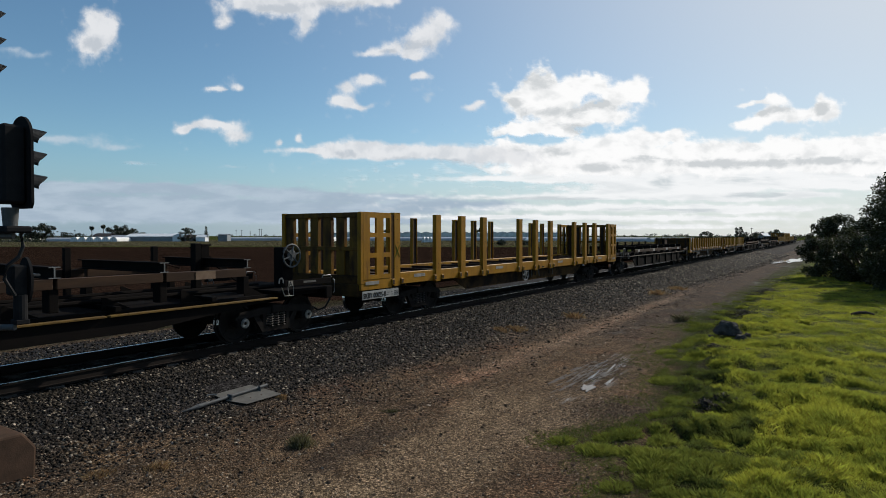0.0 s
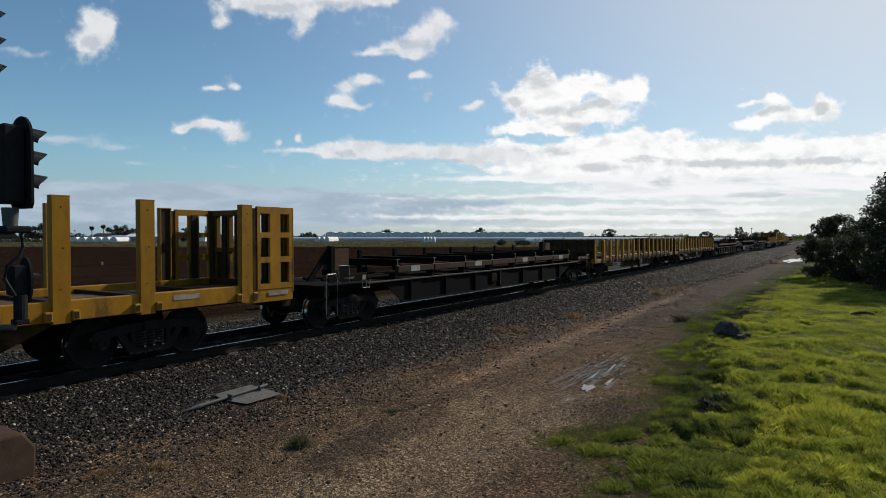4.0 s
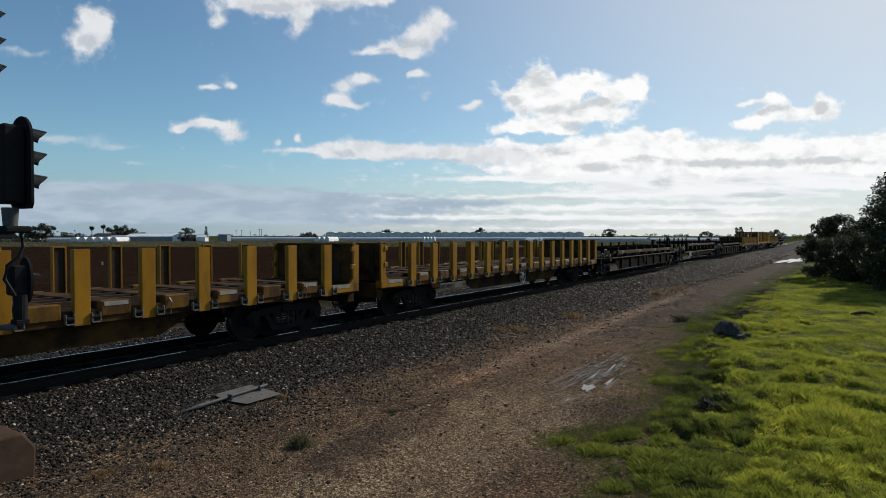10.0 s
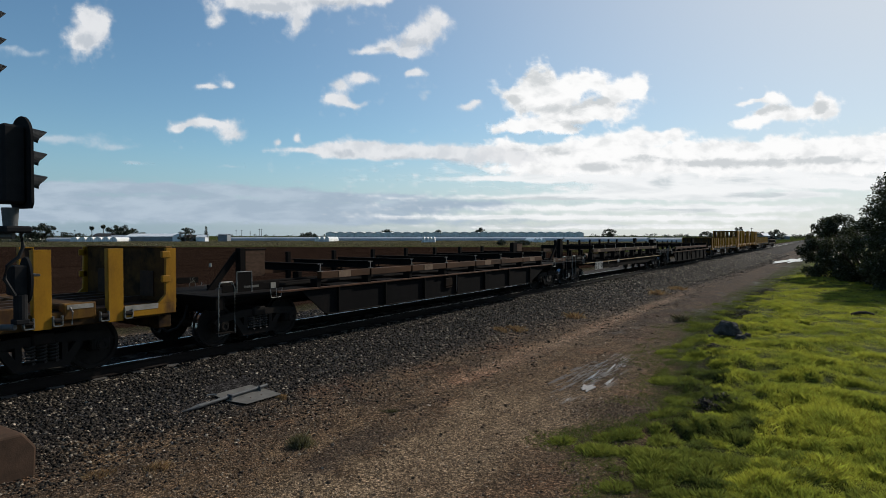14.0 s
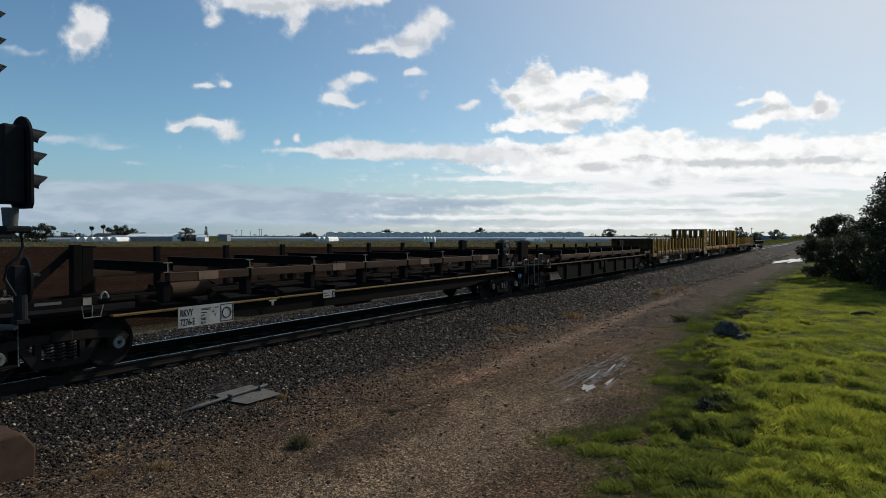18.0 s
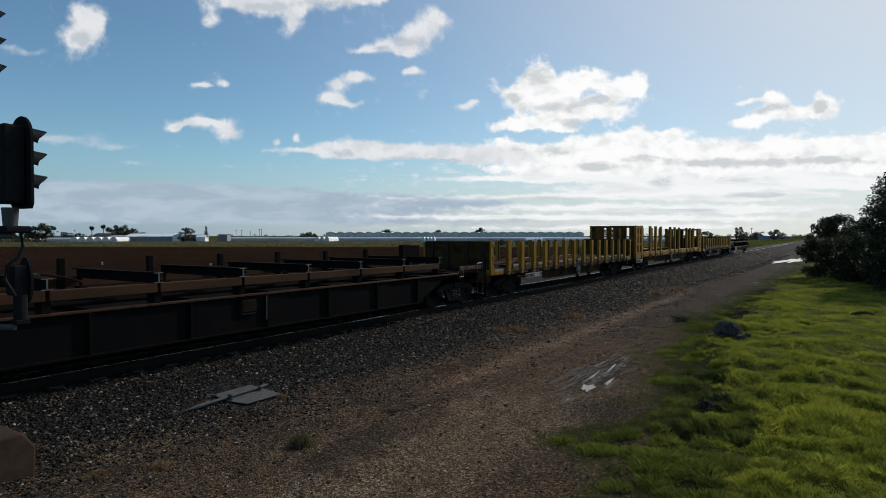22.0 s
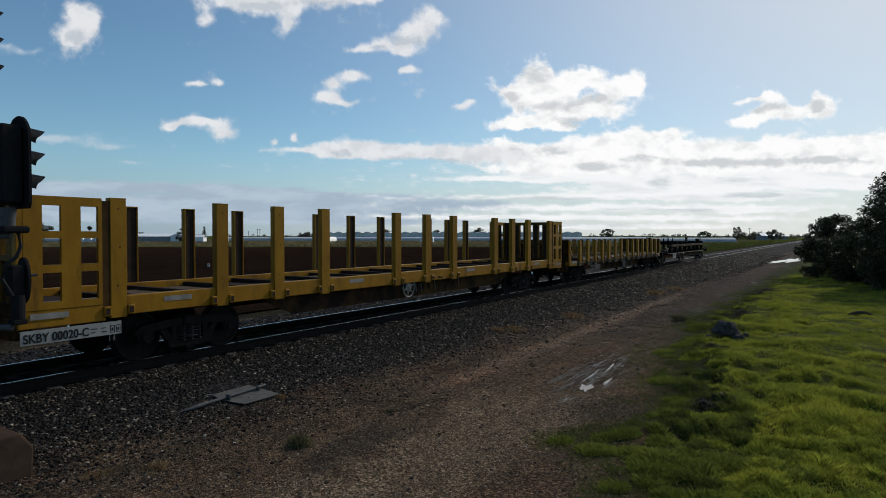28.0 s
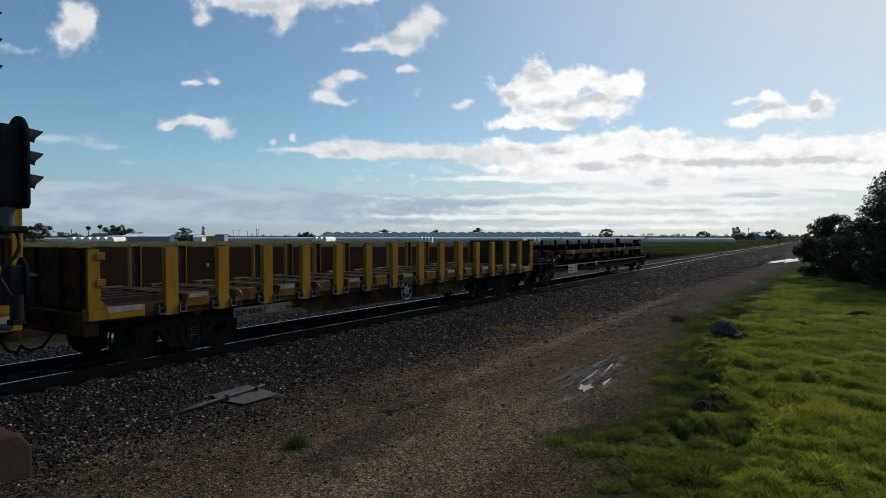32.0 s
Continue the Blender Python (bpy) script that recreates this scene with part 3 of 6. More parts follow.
tagged(ground, "flat country of brown dirt track, gravel bed and ploughed field", "ground", kind="structure")

# rails on sleepers
RAIL = [(-0.07, -0.172), (0.07, -0.172), (0.07, -0.160), (0.015, -0.140), (0.010, -0.045), (0.035, -0.034), (0.036, -0.006),
        (0.028, -0.002), (0.018, 0.0), (-0.018, 0.0), (-0.028, -0.002), (-0.036, -0.006), (-0.035, -0.034), (-0.010, -0.045), (-0.015, -0.140), (-0.07, -0.160)]
for side in (-1, 1):
    bm = prism(bmesh.new(), RAIL, "y", -120.0, 1500.0)
    rail = part("rail", bm, [RAILSIDE, RAILTOP])
    rail.location.x = TRACK_X + side * 0.7525
    for p in rail.data.polygons:
        if p.normal.z > 0.3 and p.center.z > -0.005:
            p.material_index = 1
    tagged(rail, "long steel rail with a worn shiny head on dark ballast", "rail", kind="structure")

track = thing("railway_track", "concrete sleepers of the railway half buried in ballast", "track", kind="structure", at=(TRACK_X, 0, 0))
bm = prism(bmesh.new(), [(-0.98, -0.40), (0.98, -0.40), (0.98, -0.27), (0.86, -0.176), (0.5, -0.175), (0.4, -0.25), (-0.4, -0.25), (-0.5, -0.175), (-0.86, -0.176), (-0.98, -0.27)], "y", -0.11, 0.11)
first = part("sleeper", bm, SLEEPER, track)
for i in range(140):
    s = first if i == 0 else part_of("sleeper", first.data, SLEEPER, track)
    s.location.y = -6.0 + 0.685 * i

# ---- the train ----
HW = 1.40          # half the width over the posts


SPRING = bpy.data.meshes.new("spring")
bm = tube(bmesh.new(), [(0.062 * math.cos(t), 0.062 * math.sin(t), 0.28 * t / (11 * math.pi)) for t in np.linspace(0, 11 * math.pi, 45)], 0.018, 4)
bm.to_mesh(SPRING)
bm.free()


bm = spun(bmesh.new(), [(-0.008, 0.04), (0.008, 0.045), (0.008, 0.075), (-0.008, 0.08)], 16)
CAP = bpy.data.meshes.new("axle_cap")
bm.to_mesh(CAP)
bm.free()
bm = spun(bmesh.new(), [(-0.010, 0.03), (0.012, 0.04), (0.012, 0.095), (-0.010, 0.105)], 20)
for k in range(3):
    t = 2 * math.pi * k / 3 + 0.5
    rod(bm, (0.0, 0.062 * math.cos(t), 0.062 * math.sin(t)), (0.026, 0.062 * math.cos(t), 0.062 * math.sin(t)), 0.016, 6)
CAP_BRIGHT = bpy.data.meshes.new("axle_cap")
bm.to_mesh(CAP_BRIGHT)
bm.free()


def bogie(parent, y, cap=BOGIE):
    b = new("bogie")
    b.parent, b.location = parent, (0, y, 0)
    for side in (-1, 1):
        bm = bmesh.new()
        x0, x1 = (0.93, 1.05)
        x0, x1 = (x0, x1) if side > 0 else (-x1, -x0)
        prism(bm, [(-1.12, 0.52), (-0.98, 0.64), (-0.45, 0.70), (0.45, 0.70), (0.98, 0.64), (1.12, 0.52), (1.05, 0.46), (0.9, 0.5), (0.4, 0.56), (-0.4, 0.56), (-0.9, 0.5), (-1.05, 0.46)], "x", x0, x1)
        prism(bm, [(-0.62, 0.52), (-0.50, 0.54), (-0.30, 0.28), (0.30, 0.28), (0.50, 0.54), (0.62, 0.52), (0.40, 0.18), (-0.40, 0.18)], "x", x0 + 0.01, x1 - 0.01)
        for a in (-0.9, 0.9):
            box(bm, x0 - 0.02, x1 + 0.02, a - 0.15, a + 0.15, 0.34, 0.56, 0.03)
            rod(bm, (x0 - 0.02 if side < 0 else x1 - 0.02, a, 0.43), (x1 + 0.05 if side > 0 else x0 - 0.05, a, 0.43), 0.10, 14)
        for a in (-0.33, 0.33):
            box(bm, x0 + 0.01, x1 - 0.01, a - 0.045, a + 0.045, 0.24, 0.6)
        part("side_frame", bm, BOGIE, b)
        for a in (-0.9, 0.9):
            disc = part_of("axle_cap", CAP if cap == BOGIE else CAP_BRIGHT, cap, b)
            disc.location = (side * 1.105, a, 0.43)
        for a in (-0.17, 0.0, 0.17):
            sp = part_of("spring", SPRING, COIL, b)
            sp.location = (side * 1.02, a, 0.28)
    part("bolster", boxes((-1.1, 1.1, -0.16, 0.16, 0.56, 0.74), (-0.3, 0.3, -0.3, 0.3, 0.7, 0.84), bev=0.02), BOGIE, b)
    for a in (-0.9, 0.9):
        bm = bmesh.new()
        for s in (-1, 1):
            prof = [(0.68, 0.10), (0.68, 0.36), (0.685, 0.46), (0.715, 0.46), (0.72, 0.432), (0.81, 0.425), (0.81, 0.37), (0.77, 0.35), (0.75, 0.15), (0.80, 0.11), (0.80, 0.02)]
            spun(bm, [(s * x, r) for x, r in prof], 30)
        rod(bm, (-0.95, 0, 0), (0.95, 0, 0), 0.085, 12)
        for k in range(5):          # casting marks and dirt on the disc
            for s in (-1, 1):
                t = 2 * math.pi * k / 5
                rod(bm, (s * 0.755, 0.25 * math.cos(t), 0.25 * math.sin(t)), (s * 0.768, 0.25 * math.cos(t), 0.25 * math.sin(t)), 0.03, 8)
        ws = part("wheelset", bm, [TREAD, POLISHED], b, "steel wheels on a turning axle", Matrix.Translation((0, a, 0.43)))
        for p in ws.data.polygons:
            if abs(p.normal.x) < 0.6 and math.hypot(p.center.y, p.center.z) > 0.40:
                p.material_index = 1
    return b


def coupler(parent, y, out):
    """Knuckle coupler and hanging brake hose at one end; out is -1 or 1 along y."""
    bm = boxes((-0.12, 0.12, min(y, y + out * 0.30), max(y, y + out * 0.30), 0.78, 0.98), bev=0.02)
    box(bm, -0.17, 0.14, min(y + out * 0.28, y + out * 0.50), max(y + out * 0.28, y + out * 0.50), 0.74, 1.02, 0.03)
    box(bm, 0.02, 0.20, min(y + out * 0.40, y + out * 0.53), max(y + out * 0.40, y + out * 0.53), 0.76, 1.0, 0.03)
    part("coupler", bm, BOGIE, parent)
    bm = tube(bmesh.new(), [(0.42, y, 0.85), (0.43, y + out * 0.08, 0.62), (0.38, y + out * 0.2, 0.42), (0.30, y + out * 0.36, 0.36), (0.2, y + out * 0.48, 0.45)], 0.025)
    part("brake_hose", bm, RUBBER, parent)


def lettering(text, size, parent, at, mat=BLACK, squeeze=0.84):
    c = bpy.data.curves.new("lettering", "FONT")
    c.body, c.size, c.extrude, c.offset = text, size, 0.002, 0.02 * size
    tmp = new("lettering", c)
    bpy.context.view_layer.update()
    me = bpy.data.meshes.new_from_object(tmp.evaluated_get(bpy.context.evaluated_depsgraph_get()))
    bpy.data.objects.remove(tmp)
    bpy.data.curves.remove(c)
    me.materials.clear()
    ob = part_of("lettering", me, mat, parent)
    ob.matrix_basis = Matrix.Translation(at) @ Euler((radians(90), 0, radians(90))).to_matrix().to_4x4() @ Matrix.Diagonal((squeeze, 1, 1, 1))
    return ob


def bars(parent, x, y0, z0, rows, mat=BLACK):
    """Small writing that cannot be read: plain bars (y, z, width, height)."""
    for y, z, wd, h in rows:
        part("small_print", boxes((x, x + 0.003, y0 + y, y0 + y + wd, z0 + z, z0 + z + h)), mat, parent)


def number_board(parent, y, z, text, wide=1.5, high=0.19, x=None, mat=PLATE):
    x = HW + 0.006 if x is None else x
    b = part("number_board", boxes((x, x + 0.012, y, y + wide, z, z + high)), mat, parent, "white board with black wagon code" if mat == PLATE else "grimy grey board with black wagon code")
    if text:
        lettering(text, high * 0.88, b, (x + 0.017, y + 0.03, z + 0.03))
        bars(b, x + 0.012, y, z, [(wide * 0.67, 0.115, 0.10, 0.012), (wide * 0.67, 0.06, 0.07, 0.012), (wide * 0.78, 0.115, 0.07, 0.012), (wide * 0.78, 0.055, 0.09, 0.015)])
        for k in (0.875, 0.94):
            bars(b, x + 0.012, y + wide * k, z, [(0.0, 0.03, 0.075, 0.01), (0.0, 0.14, 0.075, 0.01), (0.0, 0.03, 0.01, 0.12), (0.065, 0.03, 0.01, 0.12), (0.025, 0.06, 0.025, 0.05)])
    return b


def brake_wheel(parent, x, y, z, r=0.27, mat=HANDRAIL):
    bm = bmesh.new()
    pts = [(x, y + r * math.cos(t), z + r * math.sin(t)) for t in np.linspace(0, 2 * math.pi, 25)]
    tube(bm, pts, 0.02, 6)
    wheel = part("hand_brake_wheel", bm, mat, parent, "pale spoked hand brake wheel")
    for k in range(6):
        t = 2 * math.pi * k / 6 + 0.3
        part("spoke", rod(bmesh.new(), (x, y, z), (x, y + r * math.cos(t), z + r * math.sin(t)), 0.030, 6, 0.014), mat, wheel)
    bm = rod(bmesh.new(), (x - 0.006, y, z), (x + 0.012, y, z), r * 0.52, 18, r * 0.44)
    rod(bm, (x - 0.12, y, z), (x + 0.04, y, z), 0.035, 10)
    part("hub", bm, mat, wheel)
    return wheel


def stake(parent, side, y, z0, z1, wide, deep):
    """A channel post: yellow outside, dark liner inside."""
    xo = side * HW
    xi = side * (HW - deep)
    bm = bmesh.new()
    box(bm, min(xo, xo - side * 0.02), max(xo, xo - side * 0.02), y - wide / 2, y + wide / 2, z0, z1, 0.006)
    for s in (-1, 1):
        a, b = y + s * (wide / 2 - 0.022), y + s * wide / 2
        box(bm, min(xi, xo - side * 0.02), max(xi, xo - side * 0.02), min(a, b), max(a, b), z0, z1)
    box(bm, min(xi, xo), max(xi, xo), y - wide / 2, y + wide / 2, z1, z1 + 0.02)
    p = part("post", bm, YELLOW_POST, parent)
    part("liner", boxes((min(xi + side * 0.035, xo - side * 0.02), max(xi + side * 0.035, xo - side * 0.02), y - wide / 2 + 0.022, y + wide / 2 - 0.022, z0 + 0.3, z1)), LINER, p)
    return p


def underframe(parent, length, deep0, deep1, depth, mat=GRIME):
    """Fishbelly side sills and a centre sill, with brake gear between."""
    for side in (-1, 1):
        bm = prism(bmesh.new(), [(deep0 - 0.9, 0.90), (length - deep1 + 0.9, 0.90), (length - deep1, depth), (deep0, depth)], "x", side * 1.16 - 0.02, side * 1.16 + 0.02)
        part("fishbelly_sill", bm, mat, parent)
    part("centre_sill", boxes((-0.3, 0.3, 0.2, length - 0.2, 0.76, 1.0), bev=0.02), BOGIE, parent)
    bm = bmesh.new()
    mid = length / 2
    rod(bm, (-0.75, mid - 1.8, 0.66), (-0.75, mid - 0.8, 0.66), 0.2, 16)
    rod(bm, (0.55, mid + 0.6, 0.62), (0.55, mid + 1.3, 0.62), 0.15, 14)
    rod(bm, (0.2, 2.6, 0.5), (0.2, length - 2.6, 0.5), 0.02, 6)
    box(bm, 0.3, 0.6, mid - 0.6, mid - 0.2, 0.5, 0.8, 0.02)
    part("brake_gear", bm, BOGIE, parent)


def log_wagon(label, code):
    """Long yellow wagon: tall bulkheads with openings, tall posts along both sides."""
    L = 21.18
    t = thing("stake_wagon", label, "rail wagon", "yellow stake wagons of the train")
    part("floor", boxes((-1.2, 1.2, 0.15, L - 0.15, 1.02, 1.10)), FLOORING, t)
    for a in (2.6, 7.6, 12.6, 15.2, 17.2):
        part("floor_sheet", boxes((-0.9, 0.95, a, a + 1.6, 1.105, 1.125)), DECKING, t, "pale worn deck sheet")
    for i in range(14):
        a = 1.9 + i * (L - 3.8) / 13
        part("cross_bearer", boxes((-1.22, 1.22, a - 0.06, a + 0.06, 1.10, 1.19), bev=0.01), FLOORING, t)
    for side in (-1, 1):
        x0, x1 = (1.22, 1.36) if side > 0 else (-1.36, -1.22)
        part("side_beam", boxes((x0, x1, 0.05, L - 0.05, 0.92, 1.24), bev=0.012), YELLOW, t)
        near = (1.52, 3.57, 5.02, 6.44, 9.26, 10.73, 12.23, 15.0, 16.4, 17.8, 19.92)
        other = (1.45, 3.35, 4.75, 6.15, 8.99, 10.47, 11.97, 14.82, 16.16, 17.55, 19.9)
        for y in near if side > 0 else other:
            post = stake(t, side, y, 0.89, 2.84, 0.27, 0.13)
            # raised dark discs stand for the shade inside bolt holes
            for z, d in ((1.42, -0.02), (2.05, 0.02), (2.68, 0.0)):
                part("bolt_hole_dot", rod(bmesh.new(), (side * (HW - 0.004), y + d, z), (side * (HW + 0.003), y + d, z), 0.014, 8), LINER, post)
            for s in (-0.2, 0.2):
                part("clamp", boxes((side * 1.36 if side > 0 else -1.43, 1.43 if side > 0 else -1.36, y + s - 0.06, y + s + 0.06, 0.93, 1.09), bev=0.015), YELLOW, t)
                # dark box on the clamp's face stands for shade in its opening
                part("clamp_socket_shade", boxes((1.431 if side > 0 else -1.435, 1.435 if side > 0 else -1.431, y + s - 0.035, y + s + 0.035, 0.96, 1.06)), LINER, t)
        for y in (2.35, 7.3, 13.0, 18.3):
            part("side_label", boxes((1.362, 1.368, y, y + 0.55, 1.08, 1.17) if side > 0 else (-1.368, -1.362, y, y + 0.55, 1.08, 1.17)), WHITE, t)
    for end in (0, 1):
        def yy(a):
            return a if end == 0 else L - a
        def span(a, b):
            return min(yy(a), yy(b)), max(yy(a), yy(b))
        # bulkhead beams and slats are darker than the yellow side panels
        head = part("bulkhead", boxes((-1.276, 1.276, *span(0.02, 0.20), 2.70, 2.83), bev=0.012), YELLOW_SILL, t)
        part("middle_beam", boxes((-1.276, 1.276, *span(0.03, 0.17), 1.86, 1.96), bev=0.012), YELLOW_SILL, head)
        part("bottom_beam", boxes((-1.276, 1.276, *span(0.02, 0.20), 1.02, 1.24), bev=0.012), BEARER, head)
        for x in (-1.13, -0.68, -0.23, 0.23, 0.68, 1.13):
            part("slat", boxes((x - 0.14, x + 0.14, *span(0.04, 0.16), 1.24, 2.70), bev=0.01), YELLOW_SILL, head)
            part("timber_liner", boxes((x - 0.07, x + 0.07, *span(0.162, 0.20), 1.25, 2.69)), LINER, head)
        for x in (-0.905, 0.905):
            part("cover", boxes((x - 0.08, x + 0.08, *span(0.08, 0.11), 1.24, 1.86)), GRIME, head)
        for side in (-1, 1):
            xa, xb = (HW - 0.06, HW) if side > 0 else (-HW, -HW + 0.06)
            ys = sorted(yy(a) for a in ((0.10, 0.36, 0.63, 0.92, 1.19, 1.25) if end == 0 else (0.05, 0.13, 0.38, 0.66, 0.92, 1.0)))
            last = 1.25 if end == 0 else 1.0
            wing = part("side_panel", pierced(ys, (1.13, 1.24, 1.68, 1.80, 2.20, 2.31, 2.70, 2.84), [(i, j) for i in (1, 3) for j in (1, 3, 5)], xa, xb), YELLOW, t)
            part("corner_post", boxes((xa - 0.06 if side > 0 else xa, xb if side > 0 else xb + 0.06, *span(0.0, 0.098 if end == 0 else 0.048), 1.02, 2.84), bev=0.012), YELLOW, wing)
            part("hinge_strip", boxes((xa, xb - 0.012, *span(last + 0.002, last + 0.13), 1.02, 2.80)), GRIME, wing)
            inner = (xa - 0.03, xa - 0.002) if side > 0 else (xb + 0.002, xb + 0.03)
            mid = (0.70, 0.86) if end == 0 else (0.44, 0.60)
            part("timber_liner", boxes((*inner, *span(*mid), 1.15, 2.72)), LINER, wing)
            part("end_sill", boxes((xa - 0.02, xb - 0.012, *span(0.02, 1.3), 0.86, 1.13), bev=0.01), YELLOW, t)
            part("end_label", boxes((HW + 0.0, HW + 0.006, *span(0.18, 0.72), 0.99, 1.08) if side > 0 else (-HW - 0.006, -HW, *span(0.18, 0.72), 0.99, 1.08)), WHITE, t)
        part("headstock", boxes((-1.3, 1.3, *span(0.0, 0.25), 0.70, 1.02), bev=0.015), GRIME, t)
        coupler(t, yy(0), -1 if end == 0 else 1)
        bogie(t, yy(3.1))
    lettering("RELEASE", 0.085, t, (1.3635, 11.30, 0.965))
    bars(t, 1.3625, 10.55, 0.975, [(0.0, 0.0, 0.14, 0.035), (0.17, 0.0, 0.24, 0.035), (0.44, 0.0, 0.16, 0.035)])
    number_board(t, 0.04, 0.63, code, 1.5, 0.21)
    underframe(t, L, 5.6, 5.6, 0.5)
    brake_wheel(t, HW - 0.08, 9.85, 0.80)
    for y in (10.35, 10.62, 11.35, 12.75):
        part("brake_rod", tube(bmesh.new(), [(1.2, y, 0.92), (1.21, y + 0.01, 0.74), (1.2, y + 0.05, 0.62)], 0.012, 6), HANDRAIL, t)
    part("side_tank", rod(bmesh.new(), (1.05, 11.6, 0.72), (1.05, 12.6, 0.72), 0.13, 16), YELLOW_SILL, t, "grimy yellow air tank under the side beam")
    for y in (10.7, 11.0, 12.4):
        part("air_valve", boxes((1.0, 1.2, y, y + 0.12, 0.66, 0.84), bev=0.02), BOGIE, t)
    return t


def low_wagon(label, code, plate=PLATE):
    """Yellow wagon with short posts, solid low bulkheads and a row of lashing winches."""
    L = 17.14
    t = thing("low_post_wagon", label, "rail wagon", "yellow low post wagons of the train")
    part("floor", boxes((-1.2, 1.2, 0.15, L - 0.15, 0.98, 1.06)), FLOORING, t)
    for x in (-0.75, -0.25, 0.25, 0.75):
        part("runner", boxes((x - 0.05, x + 0.05, 0.3, L - 0.3, 1.06, 1.16)), LINER, t)
    for side in (-1, 1):
        x0, x1 = (1.18, 1.34) if side > 0 else (-1.34, -1.18)
        part("side_beam", boxes((x0, x1, 0.05, L - 0.05, 0.83, 1.06), bev=0.012), GRIME, t)
        for k in range(14):
            y = (1.47 if side > 0 else 1.32) + 1.11 * k + (0.15 if k > 6 else 0.0)
            stake(t, side, y, 0.83, 2.01, 0.25, 0.11)
            xo = 1.375 if side > 0 else -1.435
            for s in (-0.20, 0.20):
                bm = bmesh.new()
                for a, b, c, d in ((-0.072, -0.058, 0.86, 1.02), (0.058, 0.072, 0.86, 1.02), (-0.072, 0.072, 0.86, 0.876)):
                    box(bm, xo, xo + 0.06, y + s + a, y + s + b, c, d)
                w1 = part("lashing_winch", bm, GALV, t)
                part("drum", rod(bmesh.new(), (xo + 0.03, y + s - 0.056, 0.95), (xo + 0.03, y + s + 0.056, 0.95), 0.040, 10), BOGIE, w1)
            if k < 13:
                m = y + (0.63 if k == 6 else 0.555)
                part("bearer_end", boxes((1.22 if side > 0 else -1.37, 1.37 if side > 0 else -1.22, m - 0.25, m + 0.25, 0.93, 1.19), bev=0.02), YELLOW_SILL, t)
                if k % 2 == 0:
                    part("bearer_cap", boxes((1.371 if side > 0 else -1.377, 1.377 if side > 0 else -1.371, m - 0.2, m + 0.2, 1.10, 1.17)), WHITE, t)
            if k in (1, 3, 6, 9, 12):
                bm = tube(bmesh.new(), [(side * 1.38, y + 0.42, 0.86), (side * 1.41, y + 0.42, 1.06), (side * 1.36, y + 0.40, 1.15), (side * 1.22, y + 0.38, 1.17)], 0.014, 6)
                part("step_loop", bm, HANDRAIL, t)
        for y in (0.3, L - 0.95):
            part("end_label", boxes((HW, HW + 0.006, y, y + 0.6, 0.98, 1.07) if side > 0 else (-HW - 0.006, -HW, y, y + 0.6, 0.98, 1.07)), WHITE, t)
    for k in range(13):
        y = 2.02 + 1.11 * k + (0.15 if k > 6 else 0.075 if k == 6 else 0.0)
        part("cross_bearer", boxes((-1.215, 1.215, y - 0.22, y + 0.22, 1.062, 1.172), bev=0.02), BEARER, t, "rust stained yellow cross bearer")
    for end in (0, 1):
        def yy(a):
            return a if end == 0 else L - a
        def span(a, b):
            return min(yy(a), yy(b)), max(yy(a), yy(b))
        # shade on the bulkhead's faces is put into darker colours
        head = part("bulkhead", boxes((-1.338, 1.338, *span(0.06, 0.12), 1.06, 2.02), bev=0.01), BEARER, t)
        part("top_rail", boxes((-1.34, 1.34, *span(0.03, 0.15), 2.022, 2.05), bev=0.006), YELLOW_SILL, head)
        for x in (-1.05, -0.4, 0.4, 1.05):
            part("rib", boxes((x - 0.07, x + 0.07, *span(0.0, 0.059), 1.06, 2.0), bev=0.01), LINER, head)
        for x in (-0.72, 0.72):
            # raised dark panels deepen the shade of the inner face
            part("shade_panel", boxes((x - 0.2, x + 0.2, *span(0.121, 0.14), 1.14, 1.6)), LINER, head)
        for side in (-1, 1):
            xa, xb = (1.34, HW) if side > 0 else (-HW, -1.34)
            bm = prism(bmesh.new(), [(yy(0.0), 1.06), (yy(0.34), 1.06), (yy(0.20), 1.2), (yy(0.18), 2.02), (yy(0.0), 2.02)], "x", xa, xb)
            wing = part("wing", bm, YELLOW, t)
            for z in (1.42, 1.85):
                part("lug", boxes((xa + 0.01, xb + 0.02 if side > 0 else xb, *span(0.12, 0.27), z, z + 0.12), bev=0.01), YELLOW, wing)
            part("end_sill", boxes((1.2 if side > 0 else -HW, HW if side > 0 else -1.2, *span(0.0, 0.95), 0.87, 1.06), bev=0.01), YELLOW, t)
        part("headstock", boxes((-1.25, 1.25, *span(0.0, 0.25), 0.60, 0.98), bev=0.015), GRIME, t)
        coupler(t, yy(0), -1 if end == 0 else 1)
        bogie(t, yy(2.05))
    number_board(t, 2.79, 0.63, code, 1.53, 0.18, mat=plate)
    underframe(t, L, 5.2, 5.2, 0.46)
    brake_wheel(t, HW - 0.06, 8.72, 0.72, 0.25)
    return t


